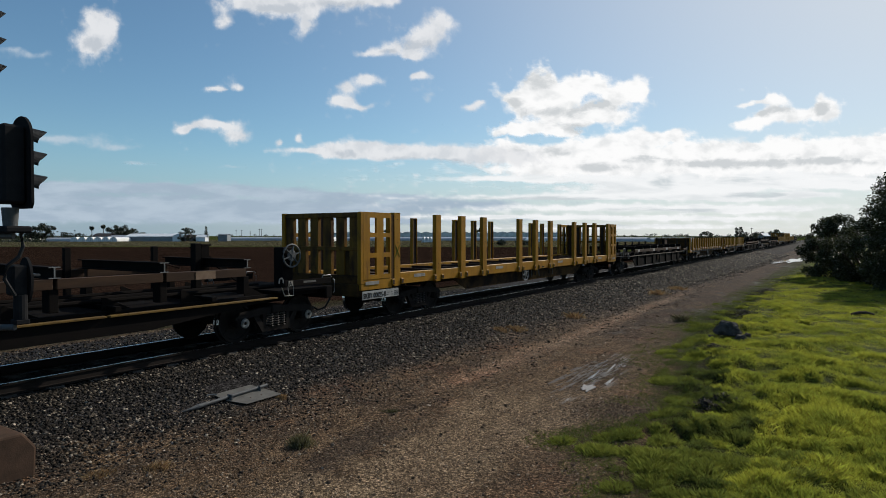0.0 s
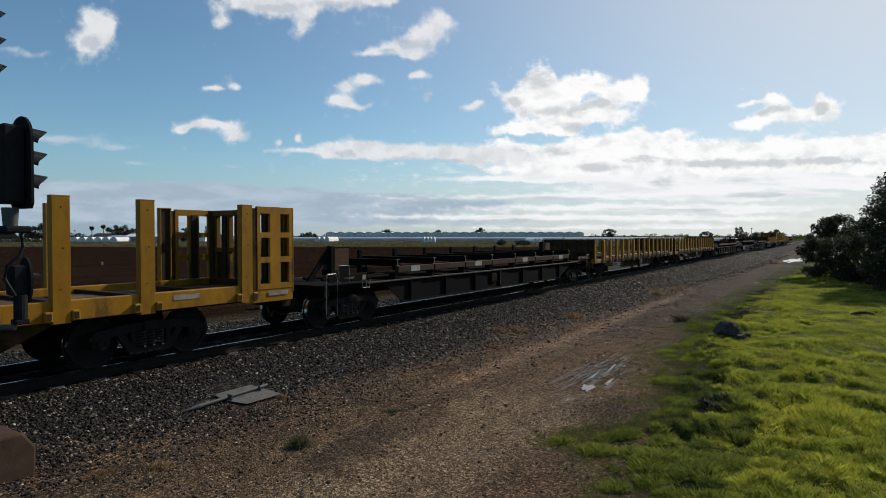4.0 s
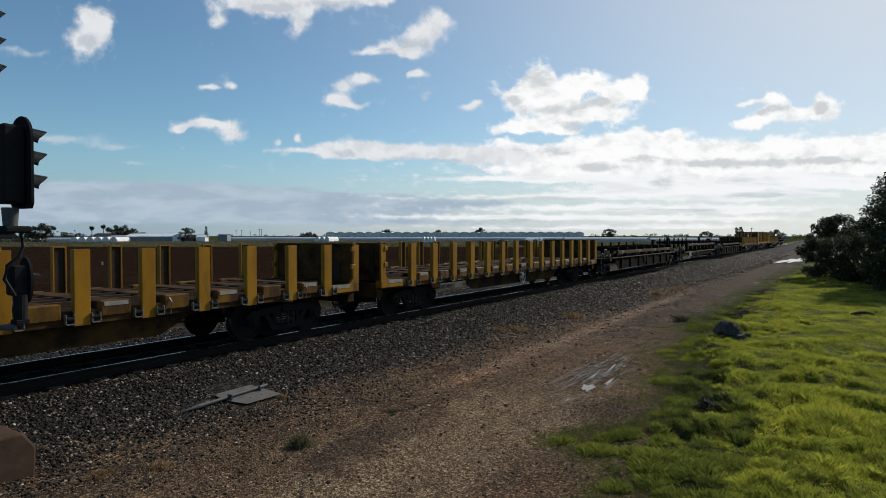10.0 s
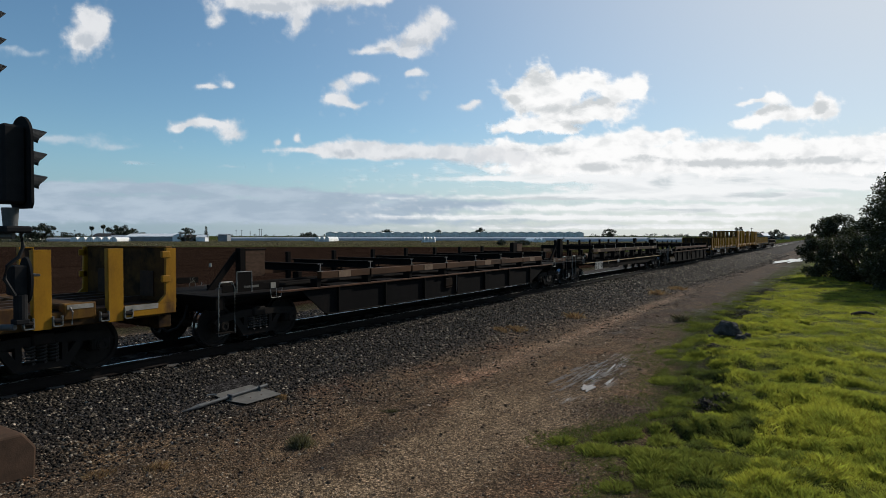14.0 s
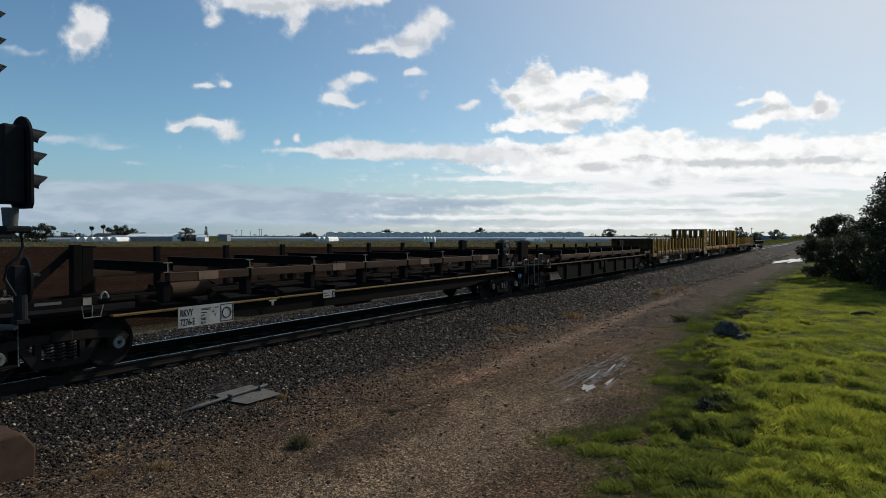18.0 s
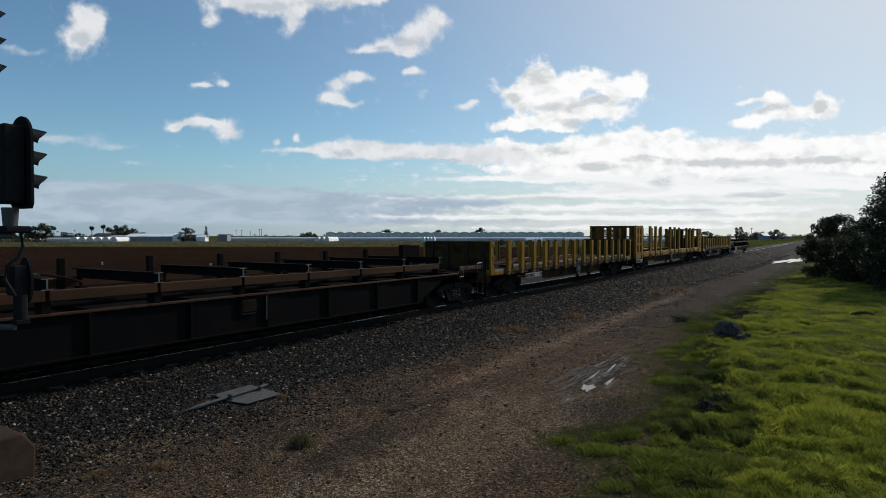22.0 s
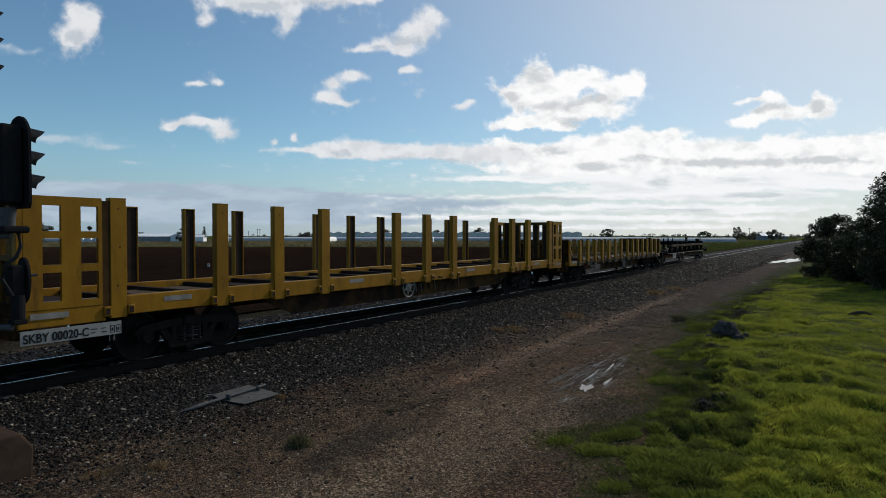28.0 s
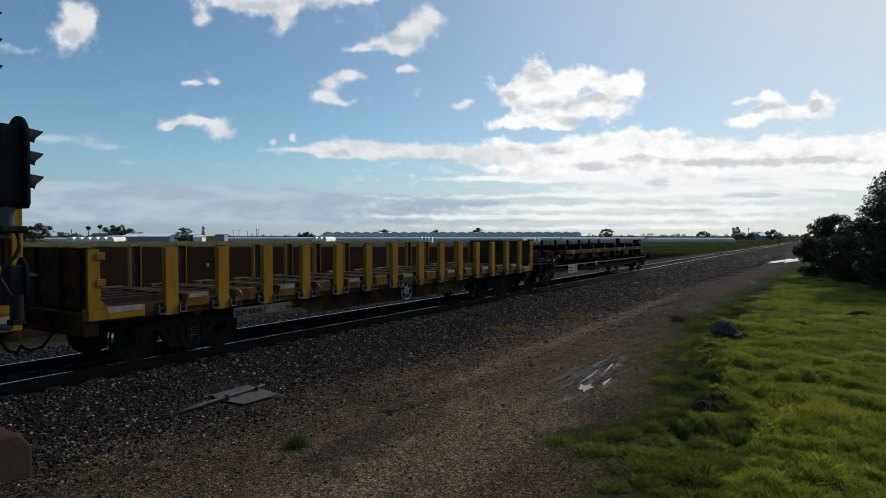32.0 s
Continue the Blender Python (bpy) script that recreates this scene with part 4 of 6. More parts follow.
def dark_wagon(label, deep, edge, boards, signs, code=(), foot=0.40, timber=TIMBER, panel=TAN, loops=True):
    """Dark flat wagon with bolsters, stakes and boards; a deep plate girder (down to foot) or a shallow tapered sill."""
    L = 18.2 if deep else 18.05
    t = thing("bolster_wagon", label, "rail wagon", "dark bolster wagons of the train")
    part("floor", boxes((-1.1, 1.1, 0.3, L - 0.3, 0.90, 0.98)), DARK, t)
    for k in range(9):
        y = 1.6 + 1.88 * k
        part("cross_member", boxes((-1.3, 1.3, y - 0.05, y + 0.05, 0.98, 1.06)), DARK, t)
    for x in (-0.55, 0.1, 0.62):
        part("pipe_run", rod(bmesh.new(), (x, 1.2, 1.10), (x, L - 1.2, 1.10), 0.045, 8), DARK, t)
    for side in (-1, 1):
        s0, s1 = (1.36, HW) if side > 0 else (-HW, -1.36)
        g0, g1 = (1.30, 1.33) if side > 0 else (-1.33, -1.30)
        if deep:
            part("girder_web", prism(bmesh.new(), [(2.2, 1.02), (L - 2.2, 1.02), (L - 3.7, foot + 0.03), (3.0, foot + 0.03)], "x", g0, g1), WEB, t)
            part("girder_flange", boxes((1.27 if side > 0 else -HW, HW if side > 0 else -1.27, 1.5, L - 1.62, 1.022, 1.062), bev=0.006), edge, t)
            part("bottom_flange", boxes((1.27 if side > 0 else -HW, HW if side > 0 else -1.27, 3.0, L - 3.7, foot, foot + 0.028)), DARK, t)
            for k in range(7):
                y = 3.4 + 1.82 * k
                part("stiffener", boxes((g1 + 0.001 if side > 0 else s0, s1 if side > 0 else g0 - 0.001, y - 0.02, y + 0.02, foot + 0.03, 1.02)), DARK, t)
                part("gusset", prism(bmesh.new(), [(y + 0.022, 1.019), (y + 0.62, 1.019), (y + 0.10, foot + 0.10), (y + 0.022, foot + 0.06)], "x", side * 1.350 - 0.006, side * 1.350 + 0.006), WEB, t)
            part("valve_box", boxes((1.335 if side > 0 else -1.385, 1.385 if side > 0 else -1.335, 8.15, 8.6, 0.66, 0.98), bev=0.05), GRIME_BROWN, t, "rust brown box under the flange")
            part("brake_ladder", boxes((1.386 if side > 0 else -1.392, 1.392 if side > 0 else -1.386, 8.80, 8.83, 0.50, 1.0)), GREYPOST, t)
        else:
            part("side_sill", prism(bmesh.new(), [(1.7, 0.90), (L - 1.7, 0.90), (L - 4.6, 0.60), (4.6, 0.60)], "x", g0, g1), DARK, t)
            for k in range(4):
                a = 1.75 + k * (L - 3.5) / 4
                part("edge_angle", boxes((1.27 if side > 0 else -HW, HW if side > 0 else -1.27, a + 0.03, a + (L - 3.5) / 4 - 0.03, 0.902, 0.935), bev=0.006), edge, t)
            for k in range(10):
                y = 2.4 + 1.48 * k
                part("gusset", prism(bmesh.new(), [(y, 0.955), (y + 0.5, 0.955), (y + 0.5, 0.98), (y + 0.04, 1.2), (y, 1.2)], "x", side * 1.0 - 0.012, side * 1.0 + 0.012), DARK, t)
        # long load timbers, bolster ends and stakes
        zb = 1.25 if deep else 1.42
        for k in range(8):
            y = 2.78 + 1.815 * k
            if k < 7:
                part("side_timber", boxes((1.24 if side > 0 else -1.38, 1.38 if side > 0 else -1.24, y + 0.03, y + 1.785, zb, zb + 0.16), bev=0.008), timber, t)
                if k % 2 == 0 and side > 0 and panel is not None:
                    part("pale_panel", boxes((1.382, 1.388, y + 0.62, y + 1.05, zb + 0.004, zb + 0.156)), panel, t)
            part("chock", boxes((1.12 if side > 0 else -1.34, 1.34 if side > 0 else -1.12, y - 0.07, y + 0.07, 1.06, zb), bev=0.01), DARK, t)
            if side < 0 and k < 7:
                part("stake", boxes((-1.22, -1.12, y + 1.36, y + 1.48, 0.98, 1.81 if deep else 2.01), bev=0.008), DARK, t)
    zb = 1.415 if deep else 1.585
    for k in range(8):
        y = 2.78 + 1.815 * k
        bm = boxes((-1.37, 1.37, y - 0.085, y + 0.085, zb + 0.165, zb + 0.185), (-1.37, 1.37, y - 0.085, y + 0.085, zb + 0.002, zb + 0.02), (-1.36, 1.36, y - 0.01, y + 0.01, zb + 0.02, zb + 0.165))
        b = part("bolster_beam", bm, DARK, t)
        bm = boxes((1.372, 1.378, y - 0.085, y + 0.085, zb + 0.168, zb + 0.182), (1.372, 1.378, y - 0.085, y + 0.085, zb + 0.003, zb + 0.016), (1.372, 1.378, y - 0.010, y + 0.010, zb + 0.016, zb + 0.168))
        part("beam_end_paint", bm, HANDRAIL, b)
        if k in (1, 3, 4, 6):
            pts = [(-0.9 + 0.12 * j, y + 0.3 + 0.9 * j / 8, zb + 0.02 + 0.12 * math.sin(j * 0.42)) for j in range(9)]
            part("lashing_chain", tube(bmesh.new(), pts, 0.022, 6), RUST, t)
    for a, b, x, z0, z1, mat, out in boards:
        p = part("load_board", boxes((x - 0.03, x + 0.03, a, b, z0, z1), bev=0.008), mat, t)
        part("board_post", boxes((x - 0.12, x + 0.05, a - 0.36 if deep and out > 0 else a - 0.16, a - 0.01, 0.98, z1 + 0.06), bev=0.008), DARK, p)
        part("board_rail", boxes((x - 0.035, x + 0.035, a, b + 0.04, z1 + 0.002, z1 + 0.04), bev=0.006), DARK, p)
        far = a + out * (1.0 if deep else 1.3)
        part("board_brace", prism(bmesh.new(), [(far, 1.0), (far + 0.18, 1.0), (a - 0.02, z1 - 0.02), (a - 0.2, z1 - 0.02)], "x", x - 0.11, x - 0.05), DARK, p)
    for y, wd, z, h in signs:
        b = part("sign_board", boxes((HW + 0.004, HW + 0.014, y, y + wd, z, z + h)), PLATE, t, "white data board with small black print")
        if code and h > 0.3:
            lettering(code[0], h * 0.46, b, (HW + 0.015, y + wd * 0.03, z + h * 0.55), squeeze=0.62)
            lettering(code[1], h * 0.46, b, (HW + 0.015, y + wd * 0.03, z + h * 0.10), squeeze=0.62)
            lettering("CAPACITY", h * 0.15, b, (HW + 0.015, y + wd * 0.39, z + h * 0.74), squeeze=0.8)
            lettering("TARE", h * 0.16, b, (HW + 0.015, y + wd * 0.39, z + h * 0.26), squeeze=0.8)
            lettering("25.5 t", h * 0.16, b, (HW + 0.015, y + wd * 0.39, z + h * 0.08), squeeze=0.8)
            lettering("C", h * 0.16, b, (HW + 0.015, y + wd * 0.64, z + h * 0.40), squeeze=0.8)
            bars(b, HW + 0.014, y, z, [(wd * 0.39, h * 0.60, wd * 0.11, h * 0.045), (wd * 0.39, h * 0.48, wd * 0.07, h * 0.045), (wd * 0.60, h * 0.6, wd * 0.03, h * 0.06), (wd * 0.64, h * 0.80, wd * 0.08, h * 0.04)])
        else:
            bars(b, HW + 0.014, y, z, [(wd * 0.05, h * 0.55, wd * 0.3, h * 0.12), (wd * 0.05, h * 0.2, wd * 0.36, h * 0.12)])
        if not (code and h > 0.3):
            bars(b, HW + 0.014, y, z, [(wd * 0.40, h * 0.74, wd * 0.15, h * 0.06), (wd * 0.40, h * 0.56, wd * 0.10, h * 0.05), (wd * 0.40, h * 0.40, wd * 0.08, h * 0.05), (wd * 0.40, h * 0.22, wd * 0.12, h * 0.07), (wd * 0.60, h * 0.6, wd * 0.03, h * 0.08)])
        ring = bmesh.new()
        for a0, a1, b0, b1 in ((0.75, 0.99, 0.06, 0.10), (0.75, 0.99, 0.90, 0.94), (0.75, 0.765, 0.10, 0.90), (0.975, 0.99, 0.10, 0.90)):
            box(ring, HW + 0.0141, HW + 0.017, y + wd * a0, y + wd * a1, z + h * b0, z + h * b1)
        part("square_mark", ring, BLACK, b)
        part("round_mark", tube(bmesh.new(), [(HW + 0.015, y + wd * 0.87 + h * 0.26 * math.cos(a), z + h * (0.5 + 0.26 * math.sin(a))) for a in np.linspace(0, 2 * math.pi, 25)], 0.012, 4), BLACK, b)
    for end in (0, 1):
        def yy(a):
            return a if end == 0 else L - a
        def span(a, b):
            return min(yy(a), yy(b)), max(yy(a), yy(b))
        part("headstock", boxes((-1.3, 1.3, *span(0.0, 0.22), 0.78, 1.06), bev=0.015), DARK, t)
        part("end_platform", boxes((-1.3, 1.3, *span(0.22, 1.7), 1.0, 1.06), bev=0.01), DARK, t)
        for side in (-1, 1):
            x = side * 1.36
            pts = [(x, yy(0.02), 0.45), (x, yy(0.02), 1.22), (x, yy(0.07), 1.34), (x, yy(0.34), 1.34), (x, yy(0.40), 1.22), (x, yy(0.40), 0.34), (x, yy(0.02), 0.30), (x, yy(0.02), 0.45)]
            if loops:
                part("handrail", tube(bmesh.new(), pts, 0.010, 6), HANDRAIL, t, "pale steel step and hand rail loop")
            else:
                part("handrail", tube(bmesh.new(), [(x, yy(0.05), 1.22), (x, yy(0.0), 1.20), (x, yy(0.0), 0.92), (x, yy(0.05), 0.90)], 0.010, 6), HANDRAIL, t, "pale steel grab rail")
            part("step", boxes((x - 0.12, x + 0.02, *span(0.03, 0.39), 0.33, 0.35)), DARK, t)
            part("end_plate", boxes((x - 0.02, x, *span(0.10, 1.55), 1.13, 1.27), bev=0.008), RUST if deep and end == 1 else DARK, t)
            part("end_stripe", boxes((x + 0.001, x + 0.006, *span(0.62, 1.0), 1.19, 1.235) if side > 0 else (x - 0.026, x - 0.021, *span(0.62, 1.0), 1.19, 1.235)), SIGNBACK, t)
            p = part("end_letter_plate", boxes((x, x + 0.008 * side, *span(1.32, 1.45), 1.14, 1.26)), WHITE, t)
            if side > 0 and end == 1:
                lettering("A", 0.13, p, (x + 0.009, L - 1.44, 1.155), squeeze=1.0)
            stirrup = part("stirrup", tube(bmesh.new(), [(x, yy(1.64), 1.13), (x + 0.02 * side, yy(1.58), 0.94), (x + 0.02 * side, yy(1.32), 0.94), (x, yy(1.30), 1.13)], 0.008, 6), HANDRAIL, t)
            part("stirrup_bar", rod(bmesh.new(), (x, yy(1.47), 1.13), (x + 0.02 * side, yy(1.45), 0.94), 0.007, 6), HANDRAIL, stirrup)
            if not deep:
                part("lashing_eye", tube(bmesh.new(), [(x, yy(1.66) + 0.06 * math.cos(a), 1.22 + 0.11 * math.sin(a)) for a in np.linspace(0, math.pi, 9)], 0.015, 6), HANDRAIL, t)
            part("top_grip", tube(bmesh.new(), [(x - 0.04 * side, yy(0.06), 1.27), (x - 0.04 * side, yy(0.09), 1.32), (x - 0.04 * side, yy(0.34), 1.32), (x - 0.04 * side, yy(0.37), 1.27)], 0.010, 6), HANDRAIL, t)
            if deep and end == 0:
                sign = part("lamp_bracket", tube(bmesh.new(), [(x, yy(0.45), 1.11), (x, yy(0.45), 1.52), (x, yy(0.82), 1.52), (x, yy(0.82), 1.11)], 0.012, 6), HANDRAIL, t)
                part("bracket_plate", boxes((x - 0.006, x + 0.006, *span(0.46, 0.81), 1.12, 1.51)), DARK, sign)
        coupler(t, yy(0), -1 if end == 0 else 1)
        bogie(t, yy(1.26) if deep else (1.14 if end == 0 else L - 1.5), BOGIE if deep else GALV)
    part("centre_sill", boxes((-0.3, 0.3, 0.2, L - 0.2, 0.70, 0.90), bev=0.02), BOGIE, t)
    part("brake_tank", rod(bmesh.new(), (0.6, 8.0, 0.62), (0.6, 9.2, 0.62), 0.2, 16), BOGIE, t)
    if deep:
        return t
    bm = boxes((HW + 0.002, HW + 0.008, 5.06, 5.26, 0.87, 0.90), (HW + 0.002, HW + 0.008, 5.13, 5.19, 0.78, 0.87))
    part("tee_mark", bm, WHITE, t, "small white tee shaped plate")
    part("air_tank", rod(bmesh.new(), (0.75, 3.2, 1.20), (0.75, 4.05, 1.20), 0.15, 18), TIMBER, t, "rusty brown air tank on the deck")
    part("brake_stand", boxes((0.45, 0.75, L - 1.05, L - 0.72, 1.06, 1.98), bev=0.02), DARK, t)
    brake_wheel(t, 0.84, L - 0.85, 1.78, 0.26, GREYPOST)
    return t


GIRDER_BOARDS = [(1.77, 2.34, 0.0, 1.30, 1.90, BOARD, -1), (15.53, 16.05, 0.2, 1.56, 1.90, BOARD, 1)]
GREY_BOARDS = [(1.77, 2.34, 0.0, 1.30, 1.90, DARK, -1), (15.53, 16.05, 0.2, 1.56, 1.90, DARK, 1)]
SILL_BOARDS = [(2.0, 2.2, 0.0, 1.2, 2.02, DARK, -1), (15.4, 15.6, 0.0, 1.5, 2.02, DARK, 1)]
SILL_SIGNS = [(2.95, 1.2, 0.57, 0.38), (6.67, 0.40, 0.80, 0.18)]

# place in the train: the kind, the front end's y at the start
tall_a = log_wagon("yellow stake wagon with tall posts and open bulkheads on the rails", "SKBY 00025-B")
tall_b = log_wagon("yellow stake wagon with tall posts, rolling behind a low wagon", "SKBY 00020-C")
low_a = low_wagon("yellow low post wagon with lashing winches and grimy sills", "SKPY 00023-C", SIGNBACK)
low_c = low_wagon("yellow low post wagon coupled behind a dark wagon", "SKPY 00033-K", SIGNBACK)
low_d = low_wagon("yellow low post wagon with grey grime along its sills", "SKPY 00019-C")
low_b = low_wagon("yellow low post wagon with a grimy number board", "SKPY 00040-Y", SIGNBACK)
girder = dark_wagon("blackish bolster wagon with a plate girder and white timber marks", True, EDGE_DULL, GIRDER_BOARDS, [], foot=0.43, panel=PLATE)
girder_rust = dark_wagon("blackish bolster wagon with a plate girder and rusty timbers", True, RUST, GIRDER_BOARDS, [], foot=0.40, timber=RUSTY_TIMBER)
girder_deep = dark_wagon("blackish bolster wagon with a deep plate girder and plain rusty timbers", True, RUST, GREY_BOARDS, [], foot=0.32, timber=RUSTY_TIMBER, panel=None)
sill = dark_wagon("dark bolster wagon with a faded yellow edge and white data board", False, EDGE, SILL_BOARDS, SILL_SIGNS, ("RKVY", "7276-E"))
sill_plain = dark_wagon("dark bolster wagon with a worn yellow edge and pale patches", False, EDGE, SILL_BOARDS, SILL_SIGNS, loops=False)
bm = bmesh.new()
for sgn in (-1, 1):
    rod(bm, (HW + 0.004, 1.52 - 0.10, 1.83 - 0.16 * sgn), (HW + 0.004, 1.52 + 0.10, 1.83 + 0.16 * sgn), 0.011, 4)
part("paint_cross", bm, GREENPAINT, tall_a, "faded green painted cross on a post")
HERE = Matrix.Identity(4)
TRAIN = [(copy_thing(sill_plain, HERE), -7.15), (tall_a, 11.82), (girder, 34.03), (low_c, 52.98), (low_a, 71.02),
         (girder_rust, 89.07), (sill, 108.00), (girder_deep, 126.58),
         (low_d, 145.27), (tall_b, 163.45), (low_b, 185.55), (sill_plain, 203.62)]

# ---- signal beside the line ----
SIG = (-7.91, 3.30)


def signal():
    t = thing("railway_signal", "black railway signal with hooded lamps on a grey post", "railway signal", at=(*SIG, 0))
    part("post", rod(bmesh.new(), (-0.40, -0.26, -0.2), (-0.40, -0.26, 5.0), 0.075, 20), GREYPOST, t)
    for z, f in ((2.24, 1.0), (1.19, 1.0), (4.3, 0.55)):
        part("bracket_arm", rod(bmesh.new(), (-0.40, -0.26, z), (-0.40 + 0.40 * f, -0.26 + 0.26 * f, z), 0.035, 10), GREYPOST, t)
    part("collar", boxes((-0.14, 0.14, -0.14, 0.14, 2.27, 2.35), bev=0.02), SIGNAL, t)
    part("sleeve", rod(bmesh.new(), (-0.03, -0.02, 2.34), (-0.03, -0.02, 2.56), 0.072, 24, 0.088), GREYPOST, t)

    def head(z0, high, wide, shift, lamps, hood_len):
        """A lamp case facing up the line (+y), with an oval backing board and hoods."""
        n = 14
        prof = [(wide / 2 * math.cos(a), z0 + high - wide / 2 + wide / 2 * math.sin(a) * 1.0) for a in np.linspace(0, math.pi, n)]
        prof += [(-wide / 2, z0 + 0.06), (-wide * 0.42, z0), (wide * 0.42, z0), (wide / 2, z0 + 0.06)]
        board = part("backing_board", prism(bmesh.new(), prof, "y", shift + 0.08, shift + 0.11), SIGNAL, t)
        part("lamp_case", boxes((-wide * 0.3, wide * 0.3, shift - 0.16, shift + 0.08, z0 + 0.05, z0 + high - 0.12), bev=0.03), SIGNAL, board)
        for z in lamps:
            bm = bmesh.new()
            r = 0.112
            pts = []
            for a in np.linspace(-0.45, math.pi + 0.45, 16):
                lo = hood_len * (0.45 + 0.55 * max(0.0, math.sin(a)))
                pts.append(((r * math.cos(a), shift + 0.11, z + r * math.sin(a)), (r * math.cos(a), shift + 0.11 + lo, z + r * math.sin(a) - 0.03)))
            va = [bm.verts.new(p) for p, _ in pts]
            vb = [bm.verts.new(p) for _, p in pts]
            for i in range(len(pts) - 1):
                bm.faces.new((va[i], va[i + 1], vb[i + 1], vb[i]))
            bmesh.ops.solidify(bm, geom=list(bm.faces), thickness=0.006)
            part("hood", bm, HOOD, board, "dark metal lamp hood")
            part("lens", rod(bmesh.new(), (0, shift + 0.11, z), (0, shift + 0.125, z), 0.085, 16), BLACK, board)
    head(2.55, 1.06, 0.50, 0.0, (2.86, 3.13, 3.39), 0.25)
    head(3.95, 1.06, 0.50, -0.36, (4.07, 4.37, 4.66), 0.20)
    # small round head lower down
    disc = part("lower_disc", prism(bmesh.new(), [(-0.08 + 0.155 * math.cos(a), 1.72 + 0.27 * math.sin(a)) for a in np.linspace(0, 2 * math.pi, 28)[:-1]], "y", 0.14, 0.17), SIGNAL, t)
    part("lower_case", boxes((-0.18, 0.02, -0.02, 0.14, 1.55, 1.9), bev=0.02), SIGNAL, disc)
    part("lower_hood", boxes((-0.15, -0.01, 0.17, 0.28, 1.76, 1.79), bev=0.005), HOOD, disc)
    part("lower_mount", rod(bmesh.new(), (0, 0.06, 1.28), (0, 0.06, 1.56), 0.07, 14), SIGNAL, t)
    part("mount_plate", boxes((-0.07, 0.07, -0.02, 0.13, 1.22, 1.28), bev=0.01), SIGNAL, t)
    pts = [(0.05, 0.05, 2.27), (0.06, 0.07, 2.12), (0.05, 0.03, 2.0), (0.03, -0.08, 1.9), (0.0, -0.1, 1.75), (0.02, 0.0, 1.55)]
    part("cable", tube(bmesh.new(), pts, 0.022), RUBBER, t)
    return t


signal()
bm = prism(bmesh.new(), [(-0.42, -0.75), (0.42, -0.75), (0.44, -0.30), (0.30, -0.10), (-0.30, -0.10), (-0.44, -0.30)], "x", -0.42, 0.42)
base = part("signal_footing", bm, BLOCK)
mod = base.modifiers.new("bevel", "BEVEL")
mod.width, mod.segments = 0.03, 2
base.location = (SIG[0] - 0.44, SIG[1] - 0.22, 0.05)
tagged(base, "brown stained concrete footing of the signal with chamfered top", "concrete block")

# fallen sign lying on the ballast
lying = thing("fallen_sign", "fallen grey sign plate bolted to a galvanised pole on gravel", "sign", at=(-8.35, 6.90, -0.44))
part("pole", rod(bmesh.new(), (0.015, -0.86, 0.025), (-0.065, 0.54, 0.055), 0.026, 12), GREYPOST, lying)
part("pole_sleeve", rod(bmesh.new(), (0.018, -0.90, 0.024), (0.012, -0.74, 0.028), 0.034, 12), GREYPOST, lying)
part("pole_point", rod(bmesh.new(), (0.018, -0.90, 0.024), (0.0, -1.20, 0.0), 0.036, 10, 0.004), GREYPOST, lying, "flattened pointed end of the pole")
lie = Euler((0, math.atan(0.215), 0)).to_matrix().to_4x4()          # the plate lies along the shoulder's slope
pl = part("sign_plate", prism(bmesh.new(), [(-0.28, -0.41), (0.01, -0.38), (0.29, -0.19), (0.29, 0.57), (-0.30, 0.37)], "z", -0.008, 0.0), SIGNBACK, lying)
pl.matrix_basis = lie
for x, y in ((0.12, 0.02), (0.14, 0.24)):
    part("rivet", rod(bmesh.new(), (x, y, -0.012 - 0.215 * x), (x, y, 0.005 - 0.215 * x), 0.012, 8), RUST, lying)
for x, y in ((0.0, -0.30), (-0.05, 0.34)):
    part("clip", boxes((x - 0.05, x + 0.06, y - 0.015, y + 0.015, -0.01, 0.078), bev=0.006), GREYPOST, lying)
part("hook", tube(bmesh.new(), [(-0.24, -0.36, 0.055), (-0.30, -0.45, 0.065), (-0.32, -0.50, 0.060), (-0.27, -0.52, 0.05)], 0.012, 6), HANDRAIL, lying)

# ---- stones ----


def pebble(rs, k):
    """Corner points of k rough stones about the origin, on an eight-sided form."""
    base = np.array([(1, 0, 0), (-1, 0, 0), (0, 1, 0), (0, -1, 0), (0, 0, 1), (0, 0, -1), (0.75, 0.75, 0.5), (-0.75, -0.75, 0.5)], float)
    v = base[None] * rs.uniform(0.7, 1.25, (k, 8, 1)) + rs.normal(0, 0.12, (k, 8, 3))
    return v


STONE_FACES = np.array([(0, 6, 4), (0, 2, 6), (2, 4, 6), (2, 1, 4), (1, 7, 4), (1, 3, 7), (3, 4, 7), (3, 0, 4), (2, 0, 5), (1, 2, 5), (3, 1, 5), (0, 3, 5)])


OCTA = np.array([(0, 2, 4), (2, 1, 4), (1, 3, 4), (3, 0, 4), (2, 0, 5), (1, 2, 5), (3, 1, 5), (0, 3, 5)])


